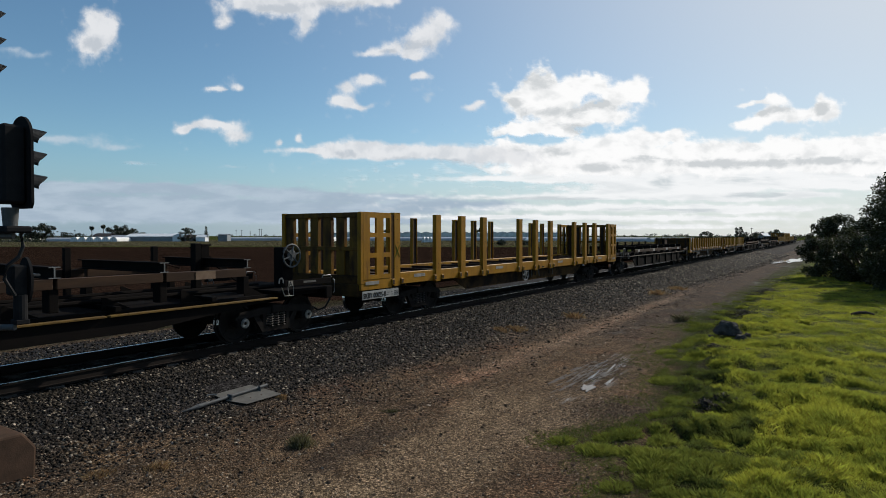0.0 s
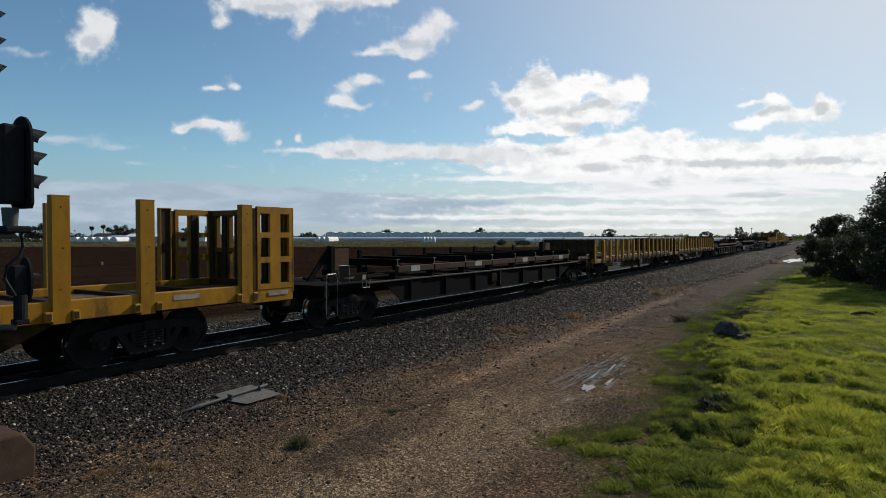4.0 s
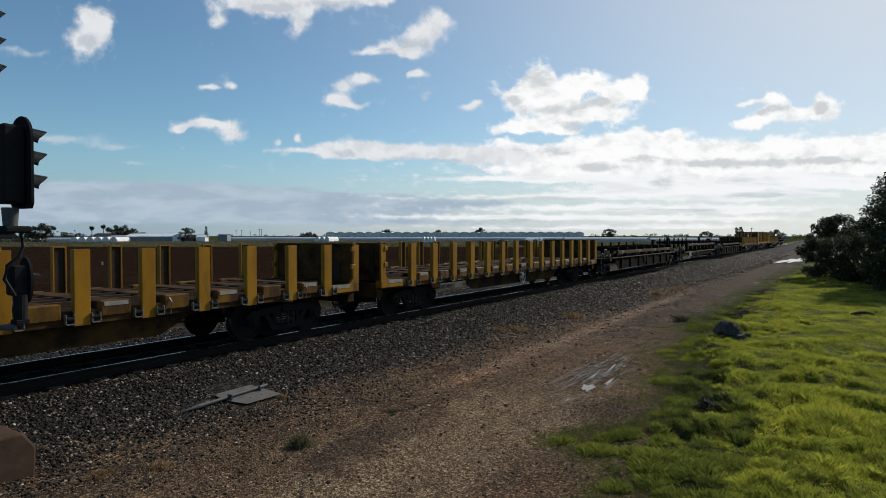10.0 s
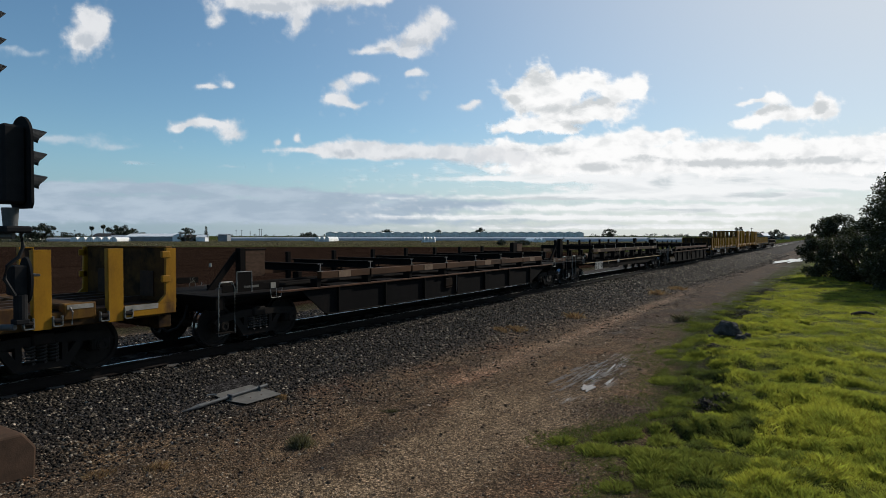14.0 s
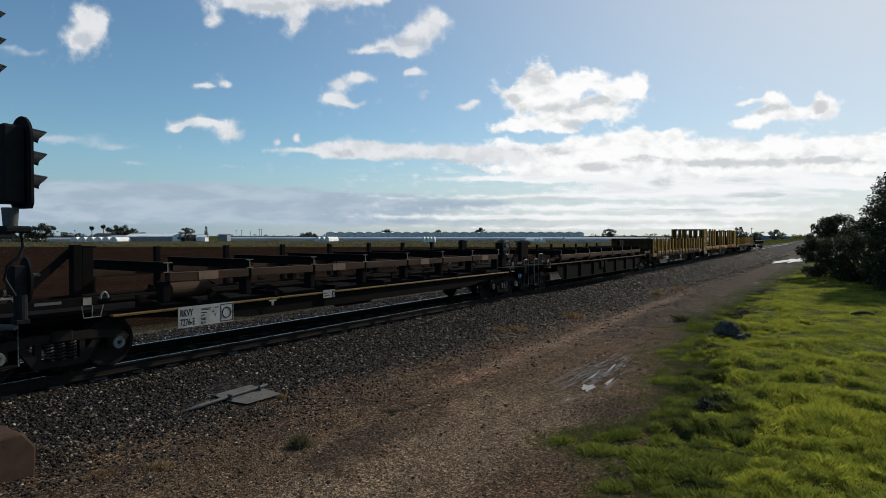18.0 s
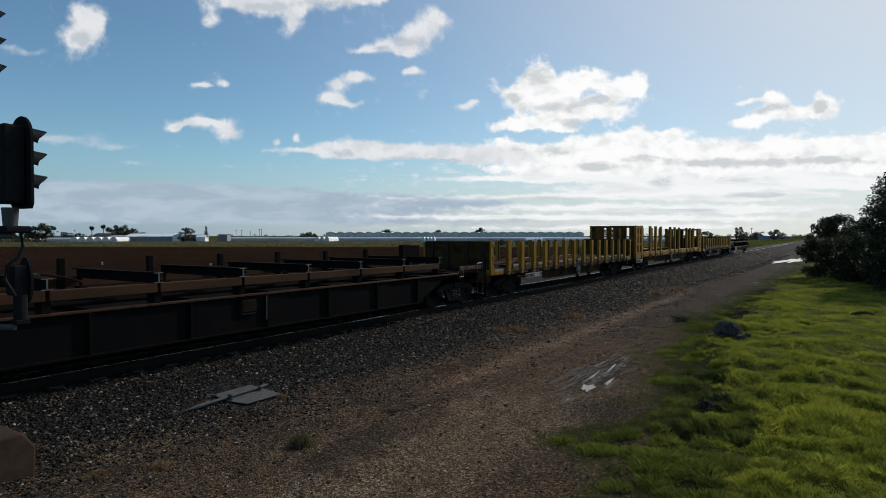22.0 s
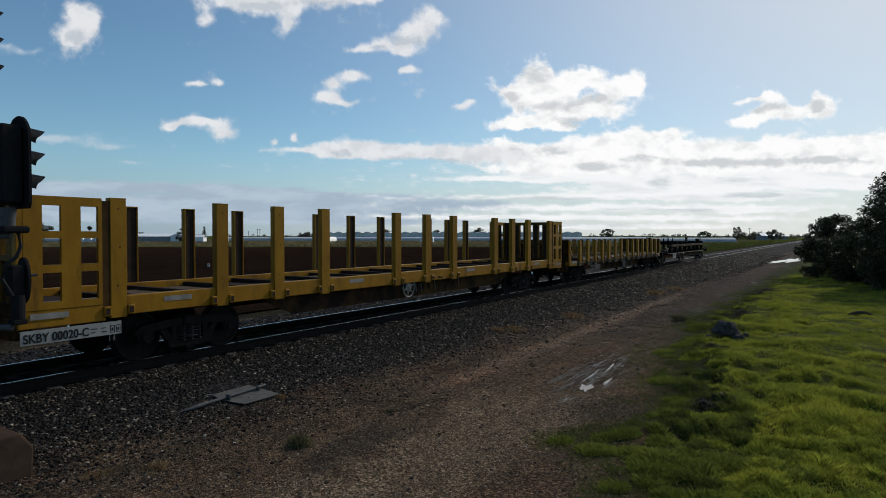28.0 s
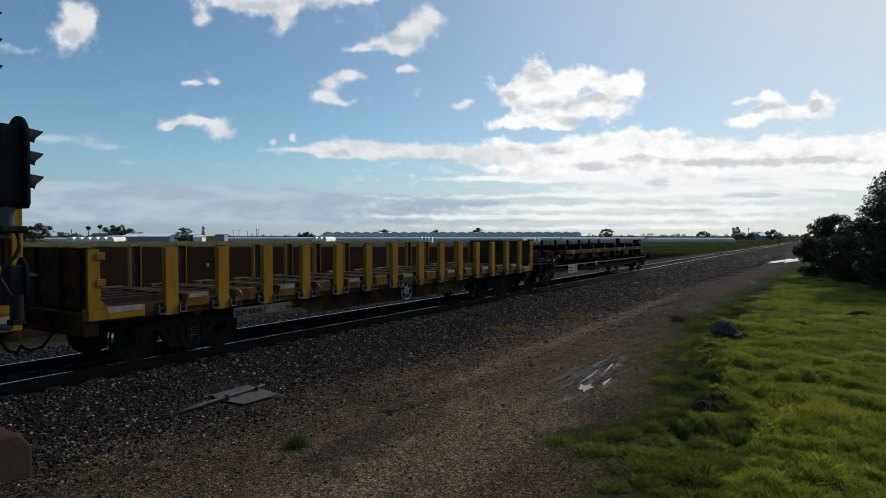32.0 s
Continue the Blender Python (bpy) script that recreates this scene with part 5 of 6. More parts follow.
def stones(name, x, y, size, mat, seed, sink=0.25, faces=STONE_FACES):
    rs = np.random.RandomState(seed)
    k = len(x)
    v = pebble(rs, k) * size[:, None, None] * np.array([1.0, 0.85, 0.65])
    a = rs.uniform(0, 2 * math.pi, k)
    c, s = np.cos(a)[:, None], np.sin(a)[:, None]
    vx, vy = v[:, :, 0] * c - v[:, :, 1] * s, v[:, :, 0] * s + v[:, :, 1] * c
    tilt = rs.normal(0, 0.5, k)[:, None]
    vy, vz = vy * np.cos(tilt) - v[:, :, 2] * np.sin(tilt), vy * np.sin(tilt) + v[:, :, 2] * np.cos(tilt)
    z = land_height(x, y) + size * sink
    p = np.stack([vx + x[:, None], vy + y[:, None], vz + z[:, None]], -1).reshape(-1, 3)
    f = (faces[None] + (np.arange(k) * 8)[:, None, None]).reshape(-1, 3)
    return part_of(name, soup(name, p, f, mat), mat)


rs = np.random.RandomState(3)
k = 125000
y = 1.0 + 104 * rs.rand(k) ** 2.0
x = -10.75 + 5.2 * rs.rand(k)
verge = np.interp(y, [12, 30, 65, 110], [0, 0.5, 1.3, 1.5])
keep = (x < -8.15 + verge + 1.1 * (fbm(x, y * 0.6, 3) - 0.4) + rs.exponential(0.45, k)) & ((np.abs(x + 10.6) > 0.09))
keep &= ~((np.abs(x + 8.45) < 0.55) & (np.abs(y - 6.98) < 0.46) | (np.abs(x + 8.47) < 0.09) & (y > 5.6) & (y < 7.5))     # under the fallen sign
bed = stones("ballast", x[keep], y[keep], rs.uniform(0.011, 0.031, keep.sum()) * (1 + y[keep] / 50), BALLAST, 4, 0.12, STONE_FACES[:8])
tagged(bed, "dark grey crushed stone ballast on the railway shoulder", "ballast", kind="stuff")
k = 7000
y, x = 1.0 + 30 * rs.rand(k), -18.0 + 5.4 * rs.rand(k)
far_bed = stones("ballast_beyond", x, y, rs.uniform(0.025, 0.05, k), BALLAST, 14)
tagged(far_bed, "grey crushed stone on the far side of the rails", "ballast", kind="stuff")
k = 190000
depth = 4.5 * (48 / 4.5) ** rs.rand(k)
lat = rs.uniform(-0.75, 0.42, k) * depth
st, ct = math.sin(radians(TURN)), math.cos(radians(TURN))
x, y = -st * depth + ct * lat, ct * depth + st * lat
keep = (x > -8.6) & (x < grass_edge(y) + 0.7) & (rs.rand(k) < np.interp(x, [-8.0, -5.6, -4.9], [1.0, 0.9, 0.38]) * np.clip((fbm(x * 1.3, y * 0.8, 8) - 0.22) * 5, 0.45, 1))
x, y, depth = x[keep], y[keep], depth[keep]
size = (rs.gamma(1.2, 0.0038, len(x)) + 0.0045) * (0.7 + depth / 16)
grit = stones("gravel", x, y, size, GRAVEL, 6, 0.05, OCTA[:4])
tagged(grit, "loose brown gravel strewn over the dirt track", "gravel", kind="stuff")


def boulder(name, label, at, size, seed, mat=ROCK):
    bm = bmesh.new()
    bmesh.ops.create_icosphere(bm, subdivisions=4, radius=1.0)
    for v in bm.verts:
        n1 = noise.fractal(v.co * 1.4 + Vector((seed, 0, 0)), 1.0, 2.0, 4)
        cell = noise.cell(v.co * 2.0 + Vector((seed, 3, 1)))
        v.co *= 1 + 0.28 * n1 + 0.06 * cell
        v.co = Vector((v.co.x * size[0], v.co.y * size[1], max(v.co.z, -0.4) * size[2]))
    ob = part(name, bm, mat)
    ob.location = at
    return tagged(ob, label, "rock")


def gz1(x, y):
    return float(land_height(np.array([x]), np.array([y]))[0])


boulder("boulder", "dark grey boulder lying in the grass edge", (-2.42, 18.0, gz1(-2.42, 18.0) + 0.10), (0.30, 0.26, 0.27), 2.0)
for i, (x, y, r) in enumerate(((-2.05, 17.7, 0.14), (-2.75, 17.6, 0.11), (-2.2, 18.5, 0.12), (-2.62, 18.5, 0.10), (-1.95, 18.25, 0.09), (-2.9, 18.15, 0.08))):
    boulder("loose_rock", "small grey rock beside the boulder", (x, y, gz1(x, y) + r * 0.25), (r, r, r * 0.7), 5.0 + i)
for i, (x, y, a, b) in enumerate(((-2.3, 15.3, 0.42, 0.35), (-1.6, 10.45, 0.28, 0.22), (-2.8, 23.6, 0.5, 1.3), (-2.9, 34.0, 0.6, 2.4))):
    rsx = np.random.RandomState(40 + i)
    k = 1100
    px, py = x + a * rsx.normal(0, 0.5, k), y + b * rsx.normal(0, 0.5, k)
    heap = stones("stone_heap", px, py, rsx.uniform(0.007, 0.022, k), BALLAST, 50 + i, 0.8 + 3.0 * rsx.rand(k))
    tagged(heap, "low heap of dark crushed stone in the grass", "stone heap", "stone heaps in the grass", "stuff")
rsx = np.random.RandomState(48)
px, py = -2.95 + 0.42 * rsx.normal(0, 1, 1600), 9.75 + 0.55 * rsx.normal(0, 1, 1600)
gap_stones = stones("gap_pebbles", px, py, rsx.uniform(0.005, 0.016, 1600), GRAVEL, 49, 0.4)
tagged(gap_stones, "pale pebbles in a muddy gap of the grass", "pebbles", kind="stuff")
log = part("fallen_log", tube(bmesh.new(), [(xx, yy, gz1(xx, yy) + dz) for xx, yy, dz in ((0.48, 24.2, 0.02), (0.68, 24.35, 0.06), (0.88, 24.45, 0.07), (1.08, 24.6, 0.02))], 0.055, 9), BARK)
tagged(log, "dark fallen branch lying on the grass", "branch")

# puddles


def puddle(x, y, a, b, turn, seed, name="puddle"):
    rsx = np.random.RandomState(seed)
    n = 36
    r = 1 + 0.7 * np.sin(np.linspace(0, 2 * math.pi, n, endpoint=False)[:, None] * np.array([2, 3, 5, 8]) + rsx.rand(4) * 6).mean(1) + rsx.normal(0, 0.06, n)
    t = np.linspace(0, 2 * math.pi, n, endpoint=False)
    px, py = a * r * np.cos(t), b * r * np.sin(t)
    c, s = math.cos(radians(turn)), math.sin(radians(turn))
    z = max(gz1(x + u * c - v * s, y + u * s + v * c) for u, v in zip(px, py)) * 0.5 + gz1(x, y) * 0.5 + 0.012
    bm = prism(bmesh.new(), [(x + u * c - v * s, y + u * s + v * c) for u, v in zip(px, py)], "z", z - 0.04, z)
    return tagged(part(name, bm, WATER), "shallow rain puddle shining in the muddy track", "puddle", "puddles on the track")


puddle(-3.86, 11.1, 0.10, 0.28, 8, 5)
puddle(-3.66, 11.75, 0.035, 0.32, 6, 7)
puddle(-4.12, 12.2, 0.025, 0.42, 5, 9)
puddle(-4.02, 13.1, 0.03, 0.35, 6, 10)
rs = np.random.RandomState(77)
V, Q = [], []
for i in range(15):          # wet ridges left by tyres
    lane, y0 = -4.70 + 0.060 * i + rs.normal(0, 0.02), rs.uniform(10.3, 12.6)
    n = min(int(rs.uniform(14, 34)), int((13.5 - y0) / 0.11))
    for s in range(n + 1):
        yy = y0 + 0.11 * s
        xx = lane + 0.03 * (yy - 12) + 0.03 * math.sin(yy * 1.3 + i)
        hw = max(0.0, 0.024 * (-0.75 + 2.2 * lattice(np.array([yy * 6.0]), np.array([i * 1.7]), 5)[0])) * (0.15 if s in (0, n) else 1)
        z = gz1(xx, yy) + 0.008
        V += [(xx - hw, yy, z), (xx, yy, z + 0.3 * hw), (xx + hw, yy, z)]
        if s:
            b = len(V) - 6
            Q += [(b, b + 3, b + 4, b + 1), (b + 1, b + 4, b + 5, b + 2)]
marks = part_of("tyre_marks", soup("tyre_marks", np.array(V), np.array(Q), WETMUD), WETMUD)
tagged(marks, "wet tyre ridges shining in the mud of the track", "tyre marks", kind="stuff")
puddle(-3.75, 82.0, 1.0, 9.5, -5, 4)
puddle(-5.6, 76.0, 0.4, 1.6, 0, 8)


# ---- grass ----
def blades(name, x, y, z, high, wide, mat, seed, lean=0.5, heading=None):
    rs = np.random.RandomState(seed)
    k = len(x)
    a, b = rs.uniform(0, 2 * math.pi, k), rs.uniform(0, 2 * math.pi, k)
    b = b if heading is None else heading
    l = np.abs(rs.normal(0, 1, k)) * lean * high
    wx, wy = np.cos(a) * wide / 2, np.sin(a) * wide / 2
    lx, ly = np.cos(b) * l, np.sin(b) * l
    o = np.stack([x, y, z - 0.02], -1)
    def at(f, h, s):
        return o + np.stack([wx * s + lx * f, wy * s + ly * f, high * h], -1)
    v = np.stack([at(0, 0, -1), at(0, 0, 1), at(0.35, 0.6, 0.6), at(1, 1, 0)], 1).reshape(-1, 3)
    i = np.arange(k)[:, None] * 4
    f = np.concatenate([i + np.array([[0, 1, 2]]), i + np.array([[0, 2, 3]])])
    return part_of(name, soup(name, v, f, mat), mat)


def wedge(k, near, far, power, lo, hi, rs):
    """Places before the eye, thinning out with distance."""
    depth = near * (far / near) ** (rs.rand(k) ** power)
    lat = rs.uniform(lo, hi, k) * depth
    return -st * depth + ct * lat, ct * depth + st * lat, depth


def turf_at(x, y):
    """Metres inside the ragged edge of the grass."""
    lobe = 0.9 * np.exp(-((x + 2.95) / 0.6) ** 2 - ((y - 8.1) / 0.65) ** 2) + np.interp(y, [10.5, 12, 26, 40], [0, 0.35, 0.35, 0])
    return lobe + x - grass_edge(y) - (fbm(x * 0.8, y * 0.8, 31) - 0.5) * 1.1 - (fbm(x * 3, y * 3, 33) - 0.5) * 1.0


def bare(x, y):
    """Muddy gap in the grass and worn spots."""
    gap = np.exp(-((x + 2.85) / 0.50) ** 2 - ((y - 9.85) / 0.55) ** 2) + np.exp(-((x + 3.7) / 0.4) ** 2 - ((y - 11.6) / 0.6) ** 2)
    return np.clip(1.15 - 1.5 * gap, 0, 1)


rs = np.random.RandomState(21)
x, y, depth = wedge(1150000, 5.2, 75, 0.85, 0.02, 0.80, rs)
inside = turf_at(x, y)
clump = fbm(x * 1.5, y * 1.5, 35, 3)
dense = np.clip(0.35 + inside * 1.6, 0, 1) * np.clip((fbm(x * 1.6, y * 1.6, 37) - 0.25) * 5 + np.clip(inside - 1.2, 0, 1), 0.12, 1) * bare(x, y)
keep = (inside > 0) & (rs.rand(len(x)) < dense)
x, y, clump, inside, depth = x[keep], y[keep], clump[keep], inside[keep], depth[keep]
hump = np.clip((fbm(x * 1.5 + 0.2 * y, y * 1.2, 71, 3, 0.6) - 0.42) / 0.3, 0, 1)
tall = (np.clip((clump - 0.36) * 2.5, 0.0, 1.0) + 0.8 * hump) * np.clip(0.12 + inside * 0.5, 0.12, 1.0)
high = (0.034 + 0.042 * tall) * rs.uniform(0.5, 1.3, len(x))
margin = inside + (fbm(x * 1.2, y * 1.2, 41) - 0.5) * 1.8 < np.interp(y, [6, 9, 11, 17, 24, 40], [1.9, 1.9, 1.9, 2.2, 2.2, 1.6])
wide = 0.0014 + 0.00048 * depth
turf = blades("grass", x[~margin], y[~margin], land_height(x[~margin], y[~margin]), high[~margin], wide[~margin], GRASS, 22, 0.4)
low = blades("short_grass", x[margin], y[margin], land_height(x[margin], y[margin]), high[margin] * 0.85, wide[margin], FRINGE, 23, 0.5)
tagged(low, "short dark grass thinning out towards the dirt track", "grass", kind="stuff")
tagged(turf, "fine green lawn grass, lit from behind", "grass", kind="stuff")
# tussocks with blades leaning out from their hearts
cx, cy, depth = wedge(900, 5.2, 45, 0.9, 0.04, 0.80, rs)
inside = turf_at(cx, cy)
keep = (inside > 0.8) & (bare(cx, cy) > 0.9) & (rs.rand(len(cx)) < np.interp(inside, [0.5, 1.0, 3.5, 6.0, 14], [0.3, 1.0, 0.8, 0.3, 0.15]))
cx, cy, depth, inside = cx[keep], cy[keep], depth[keep], inside[keep]
size = rs.uniform(0.10, 0.30, len(cx)) * np.interp(inside, [0.5, 1.5, 4, 9], [0.7, 1.0, 0.9, 0.6])
per = np.clip(4600 * size * (9.0 / depth) ** 0.6, 80, 1000).astype(int)
own = np.repeat(np.arange(len(cx)), per)
rad, ang = size[own] * np.sqrt(rs.rand(len(own))), rs.uniform(0, 2 * math.pi, len(own))
x, y = cx[own] + rad * np.cos(ang), cy[own] + rad * np.sin(ang)
heart = 1 - 0.55 * (rad / size[own]) ** 2
high = (0.045 + 0.26 * size[own]) * heart * rs.uniform(0.6, 1.25, len(own))
near = inside[own] + rs.normal(0, 0.5, len(cx))[own] < np.interp(cy[own], [6, 10, 16, 30], [2.2, 2.0, 2.2, 2.0])
lean, heading, wide = 0.25 + 0.5 * rad / size[own], ang + rs.normal(0, 0.8, len(own)), 0.0013 + 0.00034 * depth[own]
dull = blades("dark_tussock_grass", x[near], y[near], land_height(x[near], y[near]), high[near], wide[near], TUFT, 25, lean[near], heading[near])
tagged(dull, "darker green tussocks along the edge of the grass", "grass", kind="stuff")
x, y, high, wide, lean, heading = (v[~near] for v in (x, y, high, wide, lean, heading))
tussock = blades("tussock_grass", x, y, land_height(x, y), high, wide, GRASS, 24, lean, heading)
tagged(tussock, "thick green tussocks of grass, lit from behind", "grass", kind="stuff")
# tufts and weeds on the track side
for i, (x, y, r, h, m, lab) in enumerate(((-6.1, 5.98, 0.19, 0.21, STRAWWEED, "dull green weed tuft in the gravel"), (-7.9, 16.5, 0.30, 0.22, DRY, "dry straw tuft on the ballast edge"),
                                          (-8.15, 15.9, 0.22, 0.16, DRY, "dry straw tuft on the ballast edge"), (-7.5, 20.2, 0.42, 0.25, DRY, "dry straw tuft on the ballast edge"),
                                          (-7.2, 30.6, 0.6, 0.3, DRY, "dry straw tuft on the ballast edge"), (-7.0, 34.0, 0.6, 0.25, DRY, "dry straw tuft on the ballast edge"),
                                          (-6.05, 7.95, 0.12, 0.07, WEED, "small green weed in the dirt"), (-8.0, 7.42, 0.10, 0.10, DRY, "dry grass tuft beside the fallen sign"),
                                          (-4.3, 21.5, 0.25, 0.3, WEED, "dull green weed at the grass edge"),
                                          (-6.9, 4.4, 0.22, 0.10, DRY, "dry grass tuft in the gravel"), (-7.3, 3.9, 0.2, 0.09, DRY, "dry grass tuft in the gravel"))):
    rsx = np.random.RandomState(70 + i)
    k = 700 if i == 0 else 260
    px, py = x + rsx.normal(0, r * 0.5, k), y + rsx.normal(0, r * 0.5, k)
    tall = h * rsx.uniform(0.3, 1.0, k) * np.exp(-((px - x) ** 2 + (py - y) ** 2) / (r * r))
    tuft = blades("grass_tuft", px, py, land_height(px, py), tall + 0.02, np.full(k, 0.002 + 0.0004 * y), m, 90 + i, 0.35 if i == 0 else 0.7)
    tagged(tuft, lab, "grass tuft", "tufts along the track", "stuff")


# ---- trees ----
def crown(centres, radii, per, leaf, seed, hole=0.25):
    """Leaves in clumps: each clump is a loose ball of small folded leaves."""
    rs = np.random.RandomState(seed)
    P = []
    for c, r in zip(centres, radii):
        k = int(per * r * r) + 12
        d = rs.normal(0, 1, (k, 3))
        d /= np.linalg.norm(d, axis=1)[:, None]
        rad = r * rs.rand(k) ** 0.33
        p = np.array(c) + d * rad[:, None] * np.array([1, 1, 0.8])
        P.append(p + rs.normal(0, 0.06 * r, (k, 3)))
    p = np.concatenate(P)
    k = len(p)
    a = rs.normal(0, 1, (k, 3))
    a /= np.linalg.norm(a, axis=1)[:, None]
    b = np.cross(a, rs.normal(0, 1, (k, 3)))
    b /= np.linalg.norm(b, axis=1)[:, None]
    s = (leaf * rs.uniform(0.6, 1.4, k))[:, None]
    v = np.stack([p - a * s, p + b * s * 0.38, p + a * s, p - b * s * 0.38], 1).reshape(-1, 3)
    f = np.arange(k * 4).reshape(-1, 4)
    return v, f


def tree(name, label, at, high, wide, seed, leaf=0.09, per=420, mat=LEAF, clumps=60, low=0.15, group=""):
    rs = np.random.RandomState(seed)
    t = thing(name, label, "tree" if "bush" not in name else "bush", group, at=at)
    bm = bmesh.new()
    tips = []
    fork = high * max(low, 0.12)
    tube(bm, [(0, 0, -0.15), (0.03 * wide, 0, fork * 0.5), (0.05 * wide, 0.02, fork)], 0.035 * high, 9)
    for i in range(7):
        a = 2 * math.pi * i / 7 + rs.uniform(-0.3, 0.3)
        r = wide / 2 * rs.uniform(0.35, 0.75)
        end = Vector((math.cos(a) * r, math.sin(a) * r, high * rs.uniform(0.45, 0.85)))
        tube(bm, [(0.05 * wide, 0.02, fork * 0.8), end * 0.5 + Vector((0, 0, fork * 0.3)), end], 0.014 * high, 6)
        tips.append(end)
    part("trunk", bm, BARK, t)
    cs, rr = [], []
    for i in range(clumps):
        z = rs.uniform(low, 1.0)
        lim = wide / 2 * math.sqrt(max(0.04, 1 - ((z - 0.45) / 0.62) ** 2))
        a, r = rs.uniform(0, 2 * math.pi), lim * math.sqrt(rs.rand())
        cs.append((r * math.cos(a), r * math.sin(a), z * high * rs.uniform(0.88, 1.0)))
        rr.append(wide * rs.uniform(0.05, 0.13))
    v, f = crown(cs, rr, per, leaf, seed + 1)
    part_of("crown", soup("crown", v, f, mat), mat, t)
    return t


def on(x, y):
    return (x, y, gz1(x, y))


tree("bush", "dense dark green bush beside the railway", on(0.0, 47.0), 3.9, 3.8, 11, 0.065, 2400, low=0.0, clumps=80)
tree("bush", "dense dark green bush beside the railway", on(1.4, 42.5), 3.6, 4.0, 12, 0.065, 2400, low=0.0, clumps=70)
tree("bush", "dense dark green bush beside the railway", on(-0.2, 56.0), 3.4, 3.6, 13, 0.075, 1900, low=0.0, clumps=70)
tree("tree", "tall dark leafy tree over the grass", on(3.45, 37.3), 6.0, 5.0, 14, 0.065, 1500, low=0.0, clumps=190)
tree("bush", "dark shrub under the tall tree", on(2.3, 39.0), 3.2, 2.6, 15, 0.08, 1500, low=0.0, clumps=45)
tree("bush", "dark shrub under the tall tree", on(3.4, 34.0), 2.4, 2.2, 16, 0.08, 1500, low=0.0, clumps=40)


def out(px_right, depth, z=0.0):
    """A place at that many metres ahead of the eye and to its right."""
    return (-st * depth + ct * px_right, ct * depth + st * px_right, z)


F = 1090.0


def ahead(u, depth, z=-0.9):
    return out((u - 784) / F * depth, depth, z)


# far trees, each where it stands on the skyline: column, depth, height, width
FAR = [(22, 330, 6.5, 12, 31), (52, 340, 8.5, 9, 32), (72, 345, 9.5, 13, 33), (92, 350, 8.5, 7, 34), (118, 360, 5.0, 10, 35), (140, 360, 5, 8, 36),
       (212, 420, 10, 18, 37), (228, 425, 8, 14, 38), (252, 420, 5.5, 7, 39), (332, 345, 8.0, 9.5, 41),
       (398, 420, 4, 12, 42), (888, 200, 1.7, 3.4, 43), (925, 205, 1.5, 5.5, 44), (1078, 560, 9, 14, 45),
       (850, 640, 11, 14, 46), (775, 640, 9, 9, 47), (690, 640, 8, 26, 48), (1308, 480, 10, 8, 49), (1372, 470, 7, 16, 50), (1345, 480, 6, 14, 51), (1325, 500, 5, 20, 52), (1250, 700, 8, 16, 53),
       (350, 352, 3.5, 5, 54), (545, 640, 6, 20, 55)]
for u, d, h, wd, sd in FAR:
    tree("far_tree", "distant dark tree on the flat skyline", ahead(u, d), h, wd, sd, 0.025 * h + 0.16, 45.0 if wd > 6 else 160, FARLEAF, 40, 0.12, "far trees on the skyline")


def palm(u, d, h):
    t = thing("palm_tree", "distant palm with a round head of fronds", "palm tree", "two far palms", at=ahead(u, d))
    part("trunk", rod(bmesh.new(), (0, 0, 0), (0, 0, h), 0.3, 8, 0.2), BARK, t)
    rs = np.random.RandomState(int(u))
    v, f = crown([(0, 0, h + 0.2), (0.7, 0, h), (-0.7, 0, h), (0, 0, h - 0.7)], [1.5, 1.1, 1.1, 1.0], 60, 0.5, int(u))
    part_of("crown", soup("crown", v, f, FARLEAF), FARLEAF, t)


palm(163, 420, 8.3)
palm(183, 420, 9.3)
# tiered pine
t = thing("norfolk_pine", "distant tiered pine on the skyline", "pine tree", at=ahead(365, 360))
part("trunk", rod(bmesh.new(), (0, 0, 0), (0, 0, 8.2), 0.22, 8, 0.05), BARK, t)
v, f = crown([(0.0, 0, 1.5 + i * 0.95) for i in range(8)], [1.7 - 0.17 * i for i in range(8)], 50, 0.34, 7)
part_of("crown", soup("crown", v, f, FARLEAF), FARLEAF, t)
# long low line of far woods
rs = np.random.RandomState(60)
cs, rr = [], []
for i in range(520):
    u = rs.choice([rs.uniform(-200, 260), rs.uniform(1040, 1460), rs.uniform(400, 1040), rs.uniform(1460, 2400)])
    d = rs.uniform(620, 760)
    hgt = 2.0 + 4.5 * lattice(np.array([u / 24.0]), np.array([0.5]), 4)[0] ** 2 * (1.0 if u > 1040 or u < 260 else 0.5)
    cs.append(ahead(u, d, rs.uniform(-0.5, hgt)))
    rr.append(rs.uniform(1.2, 3.0))
v, f = crown(cs, rr, 4.0, 0.7, 61)
woods = part_of("far_woods", soup("far_woods", v, f, FARLEAF), FARLEAF)
tagged(woods, "dark line of distant trees along the horizon", "woods", kind="stuff")
# dry grass along the field's far edge
STRIP = leaf_material("dry_field_grass", (0.125, 0.105, 0.060), (0.075, 0.078, 0.036), 0.3, 0.06, 0.05)
rs = np.random.RandomState(64)
k = 30000
depth, u = 176 + 190 * rs.rand(k) ** 1.6, rs.uniform(-120, 1230, k)
lat = (u - 784) / F * depth
x, y = -st * depth + ct * lat, ct * depth + st * lat
patch = fbm(x * 0.06, y * 0.06, 65)
keep = (rs.rand(k) < np.clip((patch - 0.3) * 4, 0.1, 1)) & (x < -30)
x, y, patch = x[keep], y[keep], patch[keep]
strip = blades("field_edge_grass", x, y, land_height(x, y), (0.18 + 0.5 * patch) * rs.uniform(0.4, 1.2, len(x)), np.full(len(x), 0.16), STRIP, 66, 0.4)
